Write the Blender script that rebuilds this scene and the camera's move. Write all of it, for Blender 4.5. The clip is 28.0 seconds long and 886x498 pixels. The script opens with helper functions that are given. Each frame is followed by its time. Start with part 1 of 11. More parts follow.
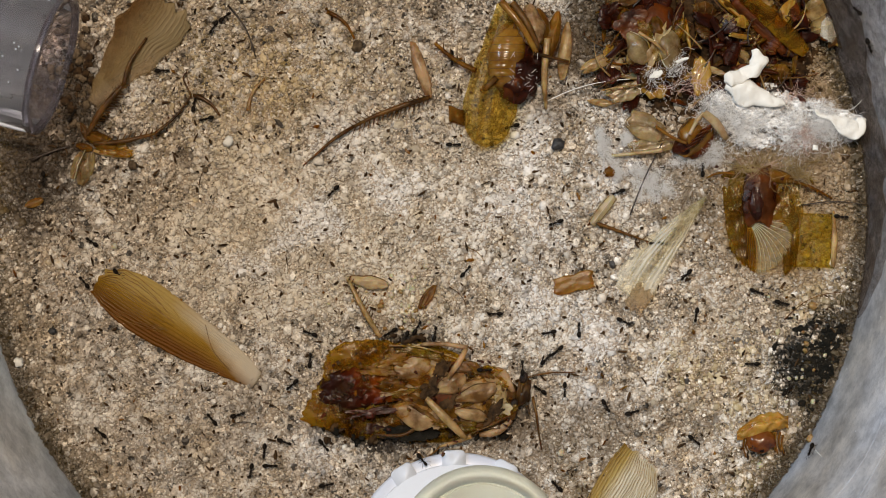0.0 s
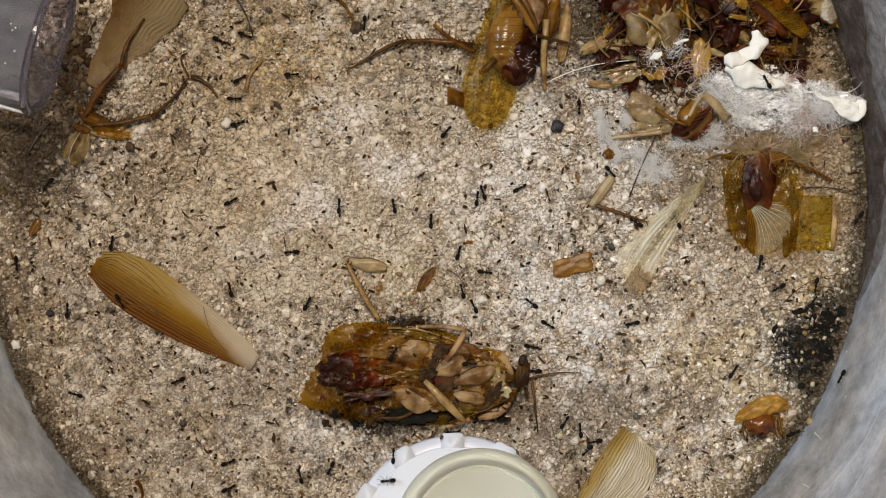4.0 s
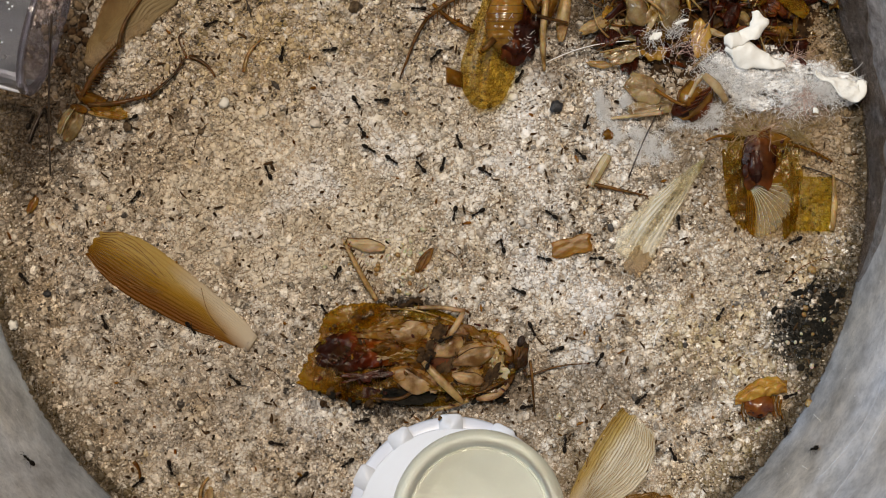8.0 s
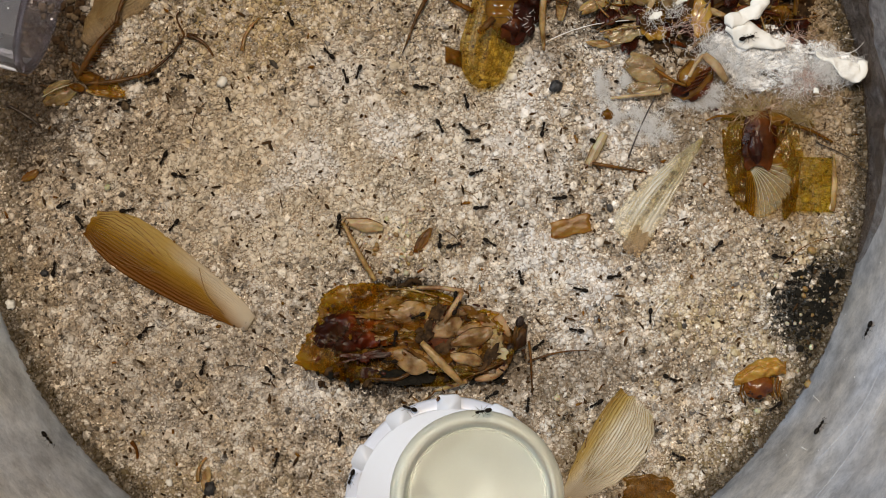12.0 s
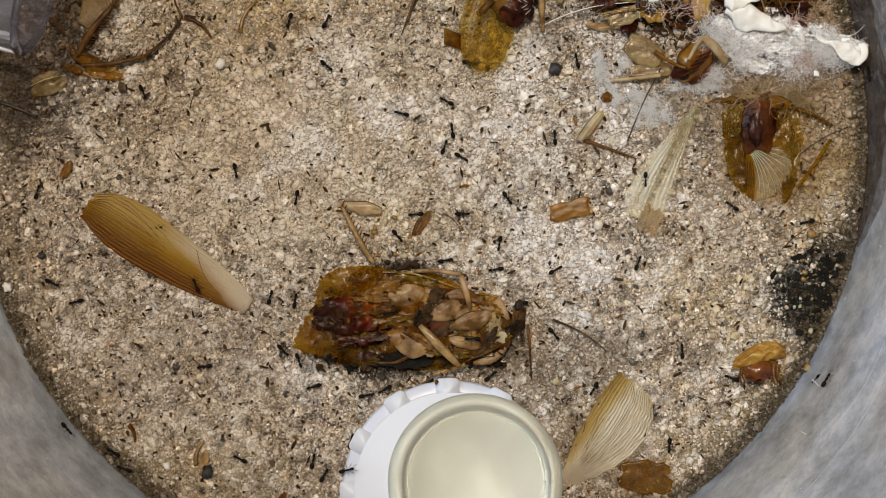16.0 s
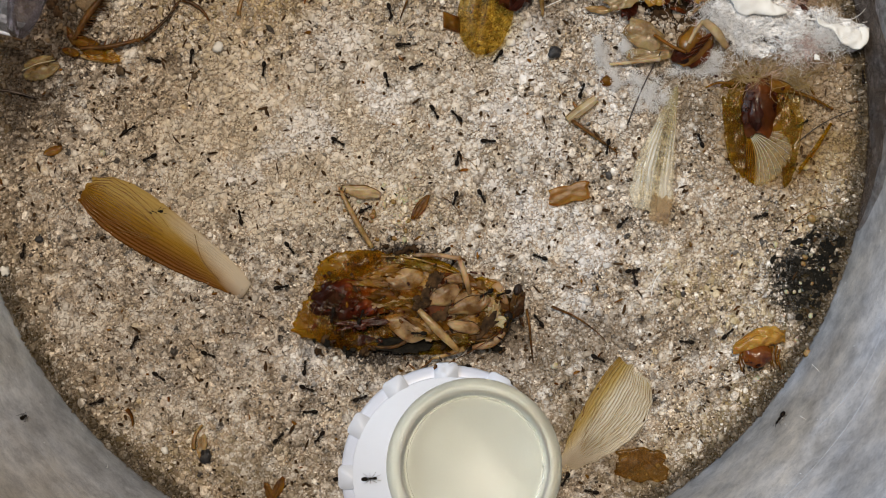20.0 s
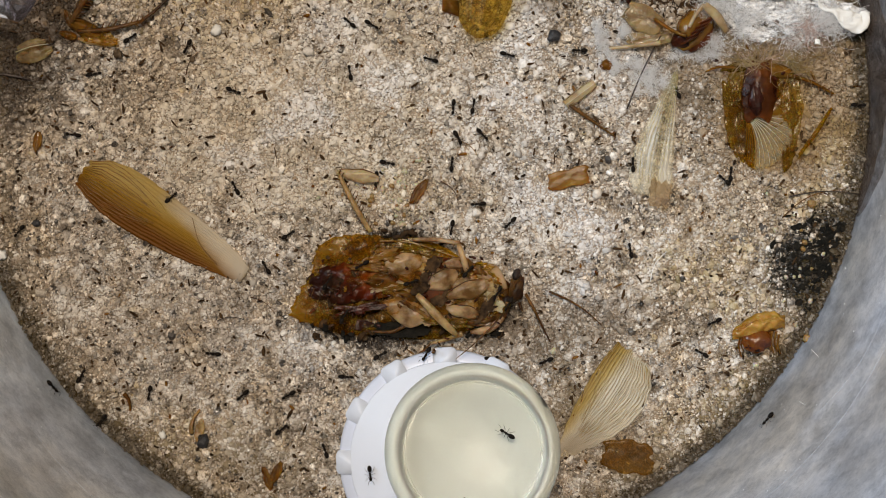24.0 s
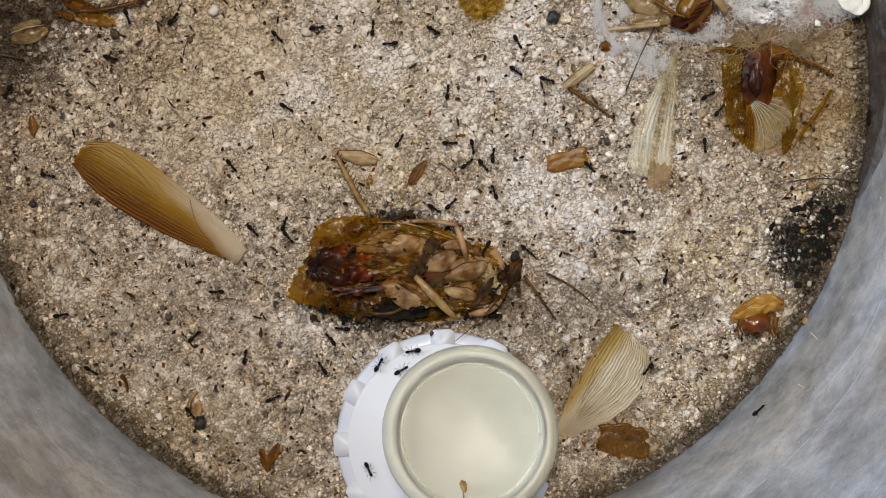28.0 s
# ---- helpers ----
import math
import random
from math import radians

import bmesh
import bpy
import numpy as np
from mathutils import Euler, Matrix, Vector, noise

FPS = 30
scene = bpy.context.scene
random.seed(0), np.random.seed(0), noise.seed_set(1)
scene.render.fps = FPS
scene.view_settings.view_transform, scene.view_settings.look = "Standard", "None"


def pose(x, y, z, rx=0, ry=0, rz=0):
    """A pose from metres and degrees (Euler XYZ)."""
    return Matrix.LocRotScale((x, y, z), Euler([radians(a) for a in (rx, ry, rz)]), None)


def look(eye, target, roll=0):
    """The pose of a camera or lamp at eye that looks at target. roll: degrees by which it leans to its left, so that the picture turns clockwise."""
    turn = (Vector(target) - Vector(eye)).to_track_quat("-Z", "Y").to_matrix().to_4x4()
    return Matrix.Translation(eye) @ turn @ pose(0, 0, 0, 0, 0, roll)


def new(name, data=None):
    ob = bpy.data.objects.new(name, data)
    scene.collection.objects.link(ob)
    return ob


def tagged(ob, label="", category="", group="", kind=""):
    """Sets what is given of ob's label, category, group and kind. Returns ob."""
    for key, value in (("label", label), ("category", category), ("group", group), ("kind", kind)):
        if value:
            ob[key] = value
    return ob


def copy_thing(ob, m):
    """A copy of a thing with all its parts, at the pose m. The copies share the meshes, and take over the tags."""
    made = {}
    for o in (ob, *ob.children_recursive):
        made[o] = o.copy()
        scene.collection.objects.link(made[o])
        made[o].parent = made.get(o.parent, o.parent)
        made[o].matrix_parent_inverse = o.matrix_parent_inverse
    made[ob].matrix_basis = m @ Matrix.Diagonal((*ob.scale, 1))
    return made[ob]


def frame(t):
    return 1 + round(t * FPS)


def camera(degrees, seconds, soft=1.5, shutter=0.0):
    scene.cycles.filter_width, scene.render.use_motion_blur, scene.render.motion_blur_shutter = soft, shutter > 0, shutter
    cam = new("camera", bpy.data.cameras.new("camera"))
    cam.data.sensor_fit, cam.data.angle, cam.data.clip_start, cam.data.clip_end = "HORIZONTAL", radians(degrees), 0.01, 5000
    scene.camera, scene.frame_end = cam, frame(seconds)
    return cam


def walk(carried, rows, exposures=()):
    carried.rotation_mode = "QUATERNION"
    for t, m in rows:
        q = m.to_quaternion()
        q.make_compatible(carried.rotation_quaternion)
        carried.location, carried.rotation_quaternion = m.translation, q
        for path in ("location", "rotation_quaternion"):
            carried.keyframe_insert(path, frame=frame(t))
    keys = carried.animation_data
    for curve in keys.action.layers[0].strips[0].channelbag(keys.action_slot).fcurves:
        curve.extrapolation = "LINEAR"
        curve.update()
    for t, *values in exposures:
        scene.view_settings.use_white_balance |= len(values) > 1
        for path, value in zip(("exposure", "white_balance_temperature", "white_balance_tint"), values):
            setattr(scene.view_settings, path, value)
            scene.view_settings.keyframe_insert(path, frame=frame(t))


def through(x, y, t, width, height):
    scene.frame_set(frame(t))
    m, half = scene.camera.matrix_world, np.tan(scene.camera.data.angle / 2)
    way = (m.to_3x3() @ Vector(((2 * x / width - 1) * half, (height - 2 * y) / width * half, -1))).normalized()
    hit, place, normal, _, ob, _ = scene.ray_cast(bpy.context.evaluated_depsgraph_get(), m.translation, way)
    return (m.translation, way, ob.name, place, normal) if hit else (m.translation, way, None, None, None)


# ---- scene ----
cam = camera(26, 28.0, 1.0)
walk(cam, [
    (0.0, pose(0.00000, 0.00000, 0.34314, 1.940, 0.126, -0.227)),
    (3.0, pose(0.00000, 0.00000, 0.34229, 1.546, 0.096, -0.212)),
    (5.5, pose(0.00000, 0.00000, 0.34158, 1.211, 0.070, -0.186)),
    (8.0, pose(0.00000, 0.00000, 0.34087, 0.844, 0.041, -0.117)),
    (10.0, pose(0.00000, 0.00000, 0.34030, 0.546, 0.018, -0.065)),
    (11.5, pose(0.00000, 0.00000, 0.33987, 0.314, 0.005, -0.016)),
    (12.5, pose(0.00000, 0.00000, 0.33959, 0.190, -0.004, 0.008)),
    (15.0, pose(0.00000, 0.00000, 0.33888, -0.133, -0.033, 0.055)),
    (18.0, pose(0.00000, 0.00000, 0.33803, -0.486, -0.057, 0.094)),
    (21.0, pose(0.00000, 0.00000, 0.33717, -0.847, -0.085, 0.148)),
    (24.0, pose(0.00000, 0.00000, 0.33632, -1.195, -0.115, 0.224)),
    (26.0, pose(0.00000, 0.00000, 0.33575, -1.480, -0.141, 0.278)),
    (28.0, pose(0.00000, 0.00000, 0.33518, -1.747, -0.169, 0.342)),
], exposures=[(0.0, -0.43, 7200, 14), (11.0, -0.405, 7320, 14), (18.0, -0.43, 7140, 14), (28.0, -0.43, 6930, 14)])

# ---- light: a white room with one ceiling panel and one window ----
world = bpy.data.worlds.new("room_air")
world.use_nodes = True
world.node_tree.nodes["Background"].inputs[0].default_value = (0.8, 0.85, 1.0, 1)
world.node_tree.nodes["Background"].inputs[1].default_value = 0.3
scene.world = world


def area_lamp(name, place, target, wide, high, watts, colour):
    d = bpy.data.lights.new(name, "AREA")
    d.shape, d.size, d.size_y, d.energy, d.color = "RECTANGLE", wide, high, watts, colour
    ob = new(name, d)
    ob.matrix_world = look(place, target)
    return ob


area_lamp("ceiling_panel_lamp", (-0.06, 0.36, 1.52), (0, 0, 0), 0.22, 0.18, 23.5, (1.0, 0.905, 0.755))
area_lamp("window_daylight", (-1.25, 0.50, 1.20), (0, 0, 0.1), 0.7, 0.7, 28.0, (0.58, 0.79, 1.0))


# ---- materials ----
def material(name):
    m = bpy.data.materials.new(name)
    m.use_nodes = True
    t = m.node_tree
    return m, t, t.nodes["Principled BSDF"]


def node(t, kind, **inputs):
    n = t.nodes.new(kind)
    for k, v in inputs.items():
        n.inputs[k.replace("_", " ")].default_value = v
    return n


def noise_tex(t, scale, detail=4.0, rough=0.6, space="Object"):
    c = t.nodes.new("ShaderNodeTexCoord")
    n = node(t, "ShaderNodeTexNoise", Scale=scale, Detail=detail, Roughness=rough)
    t.links.new(c.outputs[space], n.inputs["Vector"])
    return n


def ramp(t, source, stops, constant=False):
    r = t.nodes.new("ShaderNodeValToRGB")
    r.color_ramp.interpolation = "CONSTANT" if constant else "LINEAR"
    e = r.color_ramp.elements
    while len(e) < len(stops):
        e.new(0.5)
    for s, (p, c) in zip(e, stops):
        s.position, s.color = p, (*c, 1)
    t.links.new(source, r.inputs["Fac"])
    return r


def mix(t, fac, a, b, how="MIX"):
    m = t.nodes.new("ShaderNodeMix")
    m.data_type, m.blend_type = "RGBA", how
    for sock, v in ((m.inputs["Factor"], fac), (m.inputs["A"], a), (m.inputs["B"], b)):
        if hasattr(v, "is_linked"):
            t.links.new(v, sock)
        else:
            sock.default_value = v if isinstance(v, float) else (*v, 1)
    return m.outputs["Result"]


def maths(t, op, a, b=0.0, clamp=False):
    m = t.nodes.new("ShaderNodeMath")
    m.operation, m.use_clamp = op, clamp
    for sock, v in zip(m.inputs, (a, b)):
        if hasattr(v, "is_linked"):
            t.links.new(v, sock)
        else:
            sock.default_value = v
    return m.outputs[0]


def bump(t, height, bsdf, distance, strength=0.5):
    b = node(t, "ShaderNodeBump", Strength=strength, Distance=distance)
    t.links.new(height, b.inputs["Height"])
    t.links.new(b.outputs[0], bsdf.inputs["Normal"])


def chitin(name, dark, light, scale=250.0, rough=0.3, through=0.0, clear=0.0, coat=0.3, lo=0.35, hi=0.68, tint=(1.0, 0.9, 0.7), relief=0.38, streak=1.0, uneven=0.0):
    """Insect shell: mottled between two colours; through: light shining through; clear, tint: how much one sees through it and in what colour; relief: depth of its wrinkles; streak: below 1 draws the mottling out along x; uneven: how much its clearness varies."""
    m, t, b = material(name)
    n = noise_tex(t, scale, 5)
    if streak != 1.0:
        draw = node(t, "ShaderNodeVectorMath")
        draw.operation = "MULTIPLY"
        draw.inputs[1].default_value = (streak, 1.0, 1.0)
        t.links.new(n.inputs["Vector"].links[0].from_socket, draw.inputs[0])
        t.links.new(draw.outputs[0], n.inputs["Vector"])
    c = ramp(t, n.outputs["Fac"], [(lo, dark), (hi, light)])
    t.links.new(c.outputs[0], b.inputs["Base Color"])
    fine = noise_tex(t, scale * 7, 3)
    t.links.new(maths(t, "MULTIPLY_ADD", fine.outputs["Fac"], 0.35), b.inputs["Roughness"])
    b.inputs["Roughness"].links[0].from_node.inputs[2].default_value = max(0.05, rough - 0.17)
    b.inputs["Coat Weight"].default_value = coat
    if through:
        b.inputs["Subsurface Weight"].default_value = 0.45
        b.inputs["Subsurface Radius"].default_value = (1.0, 0.45, 0.15)
        b.inputs["Subsurface Scale"].default_value = 0.0009
    b.inputs["Coat Roughness"].default_value = 0.12
    wrinkle = noise_tex(t, scale * 2.6, 2)
    bump(t, maths(t, "ADD", maths(t, "MULTIPLY", wrinkle.outputs["Fac"], 2.0), fine.outputs["Fac"]), b, 0.0003, relief)
    out = t.nodes["Material Output"]
    last = b.outputs[0]
    if through:
        tr = t.nodes.new("ShaderNodeBsdfTranslucent")
        t.links.new(c.outputs[0], tr.inputs["Color"])
        s = node(t, "ShaderNodeMixShader", Fac=through)
        t.links.new(last, s.inputs[1])
        t.links.new(tr.outputs[0], s.inputs[2])
        last = s.outputs[0]
    if clear:
        tp = t.nodes.new("ShaderNodeBsdfTransparent")
        t.links.new(mix(t, maths(t, "MULTIPLY", n.outputs["Fac"], 0.7), tint, tuple(q * q for q in tint)), tp.inputs["Color"])
        s = node(t, "ShaderNodeMixShader", Fac=clear)
        if uneven:
            part_clear = maths(t, "MULTIPLY_ADD", n.outputs["Fac"], -uneven, True)
            part_clear.node.inputs[2].default_value = clear + uneven * 0.5
            t.links.new(part_clear, s.inputs[0])
        t.links.new(last, s.inputs[1])
        t.links.new(tp.outputs[0], s.inputs[2])
        last = s.outputs[0]
    t.links.new(last, out.inputs["Surface"])
    return m


def sand_material(name, grains):
    m, t, b = material(name)
    c = t.nodes.new("ShaderNodeTexCoord")
    big = noise_tex(t, 32.0, 3)
    mid = noise_tex(t, 110.0, 4)
    pick = t.nodes.new("ShaderNodeNewGeometry").outputs["Random Per Island"] if grains else noise_tex(t, 1500.0, 2).outputs["Fac"]
    tan = ramp(t, pick, [(0.0, (0.045, 0.032, 0.022)), (0.07, (0.19, 0.150, 0.108)), (0.17, (0.35, 0.285, 0.212)), (0.34, (0.47, 0.395, 0.305)),
                         (0.55, (0.42, 0.345, 0.258)), (0.70, (0.57, 0.488, 0.390)), (0.86, (0.50, 0.385, 0.20)), (0.92, (0.70, 0.64, 0.56))], constant=grains)
    grey = ramp(t, pick, [(0.0, (0.036, 0.031, 0.028)), (0.08, (0.18, 0.155, 0.130)), (0.20, (0.36, 0.312, 0.265)), (0.45, (0.48, 0.422, 0.365)), (0.72, (0.62, 0.560, 0.500)), (0.90, (0.76, 0.735, 0.710))], constant=grains)
    col = mix(t, ramp(t, mid.outputs["Fac"], [(0.30, (0, 0, 0)), (0.56, (1, 1, 1))]).outputs[0], tan.outputs[0], grey.outputs[0])
    veil = noise_tex(t, 2300.0, 4, 0.7)
    col = mix(t, 1.0, col, ramp(t, veil.outputs["Fac"], [(0.3, (0.40, 0.36, 0.32)), (0.52, (1, 1, 1)), (0.72, (1.4, 1.4, 1.4))]).outputs[0], "MULTIPLY")
    # clumps a few grains wide, damp ones darker
    damp = noise_tex(t, 330.0, 3, 0.6)
    col = mix(t, 1.0, col, ramp(t, damp.outputs["Fac"], [(0.32, (0.42, 0.375, 0.32)), (0.46, (1.06, 1.05, 1.03)), (0.66, (1.42, 1.40, 1.37))]).outputs[0], "MULTIPLY")
    # brown humus between the grains
    humus = noise_tex(t, 620.0, 5, 0.7)
    col = mix(t, ramp(t, humus.outputs["Fac"], [(0.58, (0, 0, 0)), (0.66, (0.85, 0.85, 0.85))]).outputs[0], col, (0.075, 0.048, 0.026))
    # whitish powder in ragged flecks
    powder = noise_tex(t, 260.0, 9, 0.78)
    lace = maths(t, "ADD", powder.outputs["Fac"], maths(t, "MULTIPLY_ADD", noise_tex(t, 75.0, 3).outputs["Fac"], 0.5))
    lace.node.inputs[1].links[0].from_node.inputs[2].default_value = -0.25
    col = mix(t, ramp(t, lace, [(0.51, (0, 0, 0)), (0.63, (0.9, 0.9, 0.9))]).outputs[0], col, (0.84, 0.81, 0.78))
    # ochre dust
    col = mix(t, ramp(t, big.outputs["Fac"], [(0.45, (0, 0, 0)), (0.7, (0.22, 0.22, 0.22))]).outputs[0], col, (0.95, 0.76, 0.48), "MULTIPLY")

    def stain_or_shade(u, v, ru, rv, wob=0.5):
        off = node(t, "ShaderNodeVectorMath")
        off.operation = "SUBTRACT"
        off.inputs[1].default_value = (*[q * 0.001 for q in pt(u, v)[:2]], 0)
        t.links.new(c.outputs["Object"], off.inputs[0])
        sc = node(t, "ShaderNodeVectorMath")
        sc.operation = "MULTIPLY"
        sc.inputs[1].default_value = (1e4 / ru, 1e4 / rv, 0)
        t.links.new(off.outputs[0], sc.inputs[0])
        ln = node(t, "ShaderNodeVectorMath")
        ln.operation = "LENGTH"
        t.links.new(sc.outputs[0], ln.inputs[0])
        d = maths(t, "MULTIPLY_ADD", mid.outputs["Fac"], wob * 2)
        d.node.inputs[2].default_value = 1.0 - wob
        return maths(t, "SUBTRACT", d, ln.outputs["Value"], True)

    def blot(col, masks, colour, hard, speckle, cover=1.0):
        tot = masks[0]
        for k in masks[1:]:
            tot = maths(t, "ADD", tot, k, True)
        wn = t.nodes.new("ShaderNodeTexWhiteNoise")
        wn.noise_dimensions = "1D"
        t.links.new(maths(t, "MULTIPLY", pick, 91.7), wn.inputs["W"])
        g = maths(t, "SUBTRACT", maths(t, "MULTIPLY", tot, hard), maths(t, "MULTIPLY", wn.outputs["Value"], speckle), True)
        return mix(t, maths(t, "MULTIPLY", g, cover) if cover < 1.0 else g, col, colour)

    # ochre crumbs strewn over the upper part
    col = blot(col, [stain_or_shade(480, 60, 420, 260, 0.6), stain_or_shade(740, 440, 110, 70, 0.6), stain_or_shade(1450, 420, 150, 200, 0.6)], (0.66, 0.48, 0.20), 1.05, 1.0, 0.75)
    # yellowish grains along the wall and in loose drifts
    col = blot(col, [stain_or_shade(1400, 690, 190, 230, 0.9), stain_or_shade(900, 60, 200, 120, 0.9), stain_or_shade(1230, 560, 190, 130, 1.0), stain_or_shade(1240, 850, 200, 120, 0.8), stain_or_shade(330, 860, 260, 110, 0.8), stain_or_shade(640, 420, 120, 90, 1.0)], (0.60, 0.46, 0.19), 0.75, 1.0, 0.75)
    # greyer sand towards the dish, warmer by the cotton
    col = blot(col, [stain_or_shade(330, 640, 460, 330, 0.7)], (0.55, 0.505, 0.46), 0.9, 1.0, 0.7)
    col = blot(col, [stain_or_shade(1280, 400, 330, 330, 0.8)], (0.54, 0.43, 0.29), 0.8, 1.0, 0.7)
    # a thin bloom of pale dust, white mould patches and the black one by the wall
    col = blot(col, [stain_or_shade(760, 270, 600, 400, 0.9), stain_or_shade(430, 330, 330, 230, 0.9)], (0.78, 0.685, 0.55), 1.3, 1.0, 0.62)
    col = blot(col, [stain_or_shade(1090, 190, 110, 150, 0.8), stain_or_shade(880, 280, 210, 140, 1.2), stain_or_shade(935, 415, 90, 80, 1.3), stain_or_shade(530, 300, 110, 90, 1.3),
                     stain_or_shade(1062, 515, 60, 55, 0.9), stain_or_shade(420, 370, 80, 70, 1.3), stain_or_shade(580, 150, 110, 130, 1.3), stain_or_shade(950, 120, 130, 100, 1.2), stain_or_shade(1010, 470, 90, 80, 1.2), stain_or_shade(1030, 600, 70, 50, 1.2), stain_or_shade(690, 250, 90, 70, 1.3), stain_or_shade(560, 700, 80, 60, 1.3)], (0.88, 0.86, 0.86), 1.3, 1.0, 0.78)
    col = blot(col, [stain_or_shade(1070, 165, 22, 50, 0.8), stain_or_shade(1150, 236, 50, 40, 0.9)], (0.84, 0.83, 0.83), 1.4, 1.0, 0.8)
    col = blot(col, [stain_or_shade(1468, 545, 120, 95, 0.9), stain_or_shade(1425, 590, 80, 80, 0.9), stain_or_shade(1500, 470, 80, 80, 0.9)], (0.012, 0.010, 0.007), 2.6, 1.9)
    # near-black blots at the dead cockroach: dirt, with its shade painted in
    col = blot(col, [stain_or_shade(700, 662, 180, 76, 0.7), stain_or_shade(716, 516, 60, 34, 0.9), stain_or_shade(880, 640, 70, 50, 0.9)], (0.02, 0.012, 0.007), 3.0, 1.2)
    col = blot(col, [stain_or_shade(760, 610, 300, 160, 0.9)], (0.20, 0.16, 0.12), 0.9, 1.0, 0.55)
    col = blot(col, [stain_or_shade(0, 420, 170, 420, 0.6), stain_or_shade(150, 800, 200, 260, 0.6)], (0.175, 0.145, 0.112), 0.75, 0.9)
    col = blot(col, [stain_or_shade(1090, 670, 210, 120, 0.8), stain_or_shade(950, 700, 140, 100, 0.8)], (0.25, 0.20, 0.15), 1.25, 1.0, 0.72)
    # damp, greenish-brown sand round the feeder's foot, the vial's shadow painted in at its right
    col = blot(col, [stain_or_shade(1150, 910, 240, 130, 0.6), stain_or_shade(1015, 790, 120, 150, 0.7), stain_or_shade(470, 910, 220, 120, 0.7)], (0.235, 0.180, 0.105), 1.15, 1.0)
    col = blot(col, [stain_or_shade(1240, 272, 140, 130, 0.7)], (0.24, 0.185, 0.125), 1.6, 1.0, 0.9)
    col = blot(col, [stain_or_shade(980, 85, 100, 75, 0.7)], (0.20, 0.15, 0.10), 1.4, 1.0, 0.8)
    col = blot(col, [stain_or_shade(1270, -40, 300, 130, 0.4)], (0.035, 0.016, 0.006), 2.6, 0.5)
    # brown patch left of the heap: shaded sand put into the colour
    col = blot(col, [stain_or_shade(1050, -40, 110, 150, 0.5)], (0.10, 0.07, 0.04), 1.8, 0.7)
    col = blot(col, [stain_or_shade(1470, 120, 170, 330, 0.4), stain_or_shade(1300, 120, 190, 150, 0.3), stain_or_shade(1390, 310, 210, 150, 0.6)], (0.345, 0.245, 0.145), 1.9, 0.75, 0.92)
    # dark brown sand by the tube, the shade beneath its end painted in
    col = blot(col, [stain_or_shade(112, 40, 90, 150, 0.4), stain_or_shade(40, 190, 150, 190, 0.4)], (0.06, 0.040, 0.024), 2.2, 0.8)
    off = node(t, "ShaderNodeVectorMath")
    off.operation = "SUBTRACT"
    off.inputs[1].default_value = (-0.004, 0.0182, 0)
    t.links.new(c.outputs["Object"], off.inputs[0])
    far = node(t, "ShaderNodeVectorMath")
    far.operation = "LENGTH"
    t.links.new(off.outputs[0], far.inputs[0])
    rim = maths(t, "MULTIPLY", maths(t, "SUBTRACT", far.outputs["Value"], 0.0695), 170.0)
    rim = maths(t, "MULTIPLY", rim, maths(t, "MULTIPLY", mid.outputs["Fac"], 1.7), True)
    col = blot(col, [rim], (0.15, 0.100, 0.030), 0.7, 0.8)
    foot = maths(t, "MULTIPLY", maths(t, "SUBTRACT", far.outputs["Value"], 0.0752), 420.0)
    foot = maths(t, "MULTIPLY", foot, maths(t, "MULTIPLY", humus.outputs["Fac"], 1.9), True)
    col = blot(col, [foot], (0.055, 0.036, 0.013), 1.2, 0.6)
    # bed colour darkened to act as shade in the gaps between grains
    if not grains:
        col = mix(t, 1.0, col, (0.55, 0.49, 0.42), "MULTIPLY")
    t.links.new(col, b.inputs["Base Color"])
    # some grains are glassy quartz, the others dull
    shine = t.nodes.new("ShaderNodeTexWhiteNoise")
    shine.noise_dimensions = "1D"
    t.links.new(maths(t, "MULTIPLY", pick, 37.3), shine.inputs["W"])
    t.links.new(ramp(t, shine.outputs["Value"], [(0.0, (0.16, 0.16, 0.16)), (0.35, (0.22, 0.22, 0.22)), (0.5, (0.6, 0.6, 0.6))]).outputs[0], b.inputs["Roughness"])
    b.inputs["Specular IOR Level"].default_value = 0.75
    fine = noise_tex(t, 5200.0, 3)
    bump(t, fine.outputs["Fac"], b, 0.0002, 0.7)
    return m


def plastic(name, colour, rough, cloud=0.0, glass=0.0, ior=1.45, scale=40.0):
    m, t, b = material(name)
    n = noise_tex(t, scale, 6, 0.65)
    dim = tuple(q * (1 - cloud) for q in colour)
    t.links.new(ramp(t, n.outputs["Fac"], [(0.35, dim), (0.66, colour)]).outputs[0], b.inputs["Base Color"])
    b.inputs["Roughness"].default_value = rough
    b.inputs["Transmission Weight"].default_value = glass
    b.inputs["IOR"].default_value = ior
    if not glass:
        bump(t, noise_tex(t, scale * 12, 4).outputs["Fac"], b, 0.0002, 0.3)
    return m


def pt(u, v, z=0.0):
    """Plan to world, in millimetres: u and v count tenths of a millimetre across and down the plan as seen from the eye 340 mm above."""
    k = 1.0 - z / 340.0
    return Vector(((u - 784) * 0.1 * k, (464 - v) * 0.1 * k, z))


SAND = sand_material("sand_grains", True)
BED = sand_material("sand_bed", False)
WALL = plastic("frosted_wall_plastic", (0.67, 0.79, 1.0), 0.34, 0.26, scale=45.0, ior=1.5)
tree = WALL.node_tree
# a dried brown film in soft blotches
film_spots = ramp(tree, noise_tex(tree, 24.0, 5, 0.6).outputs["Fac"], [(0.42, (0, 0, 0)), (0.68, (0.8, 0.8, 0.8))])
wall_skin = tree.nodes["Principled BSDF"].inputs["Base Color"]
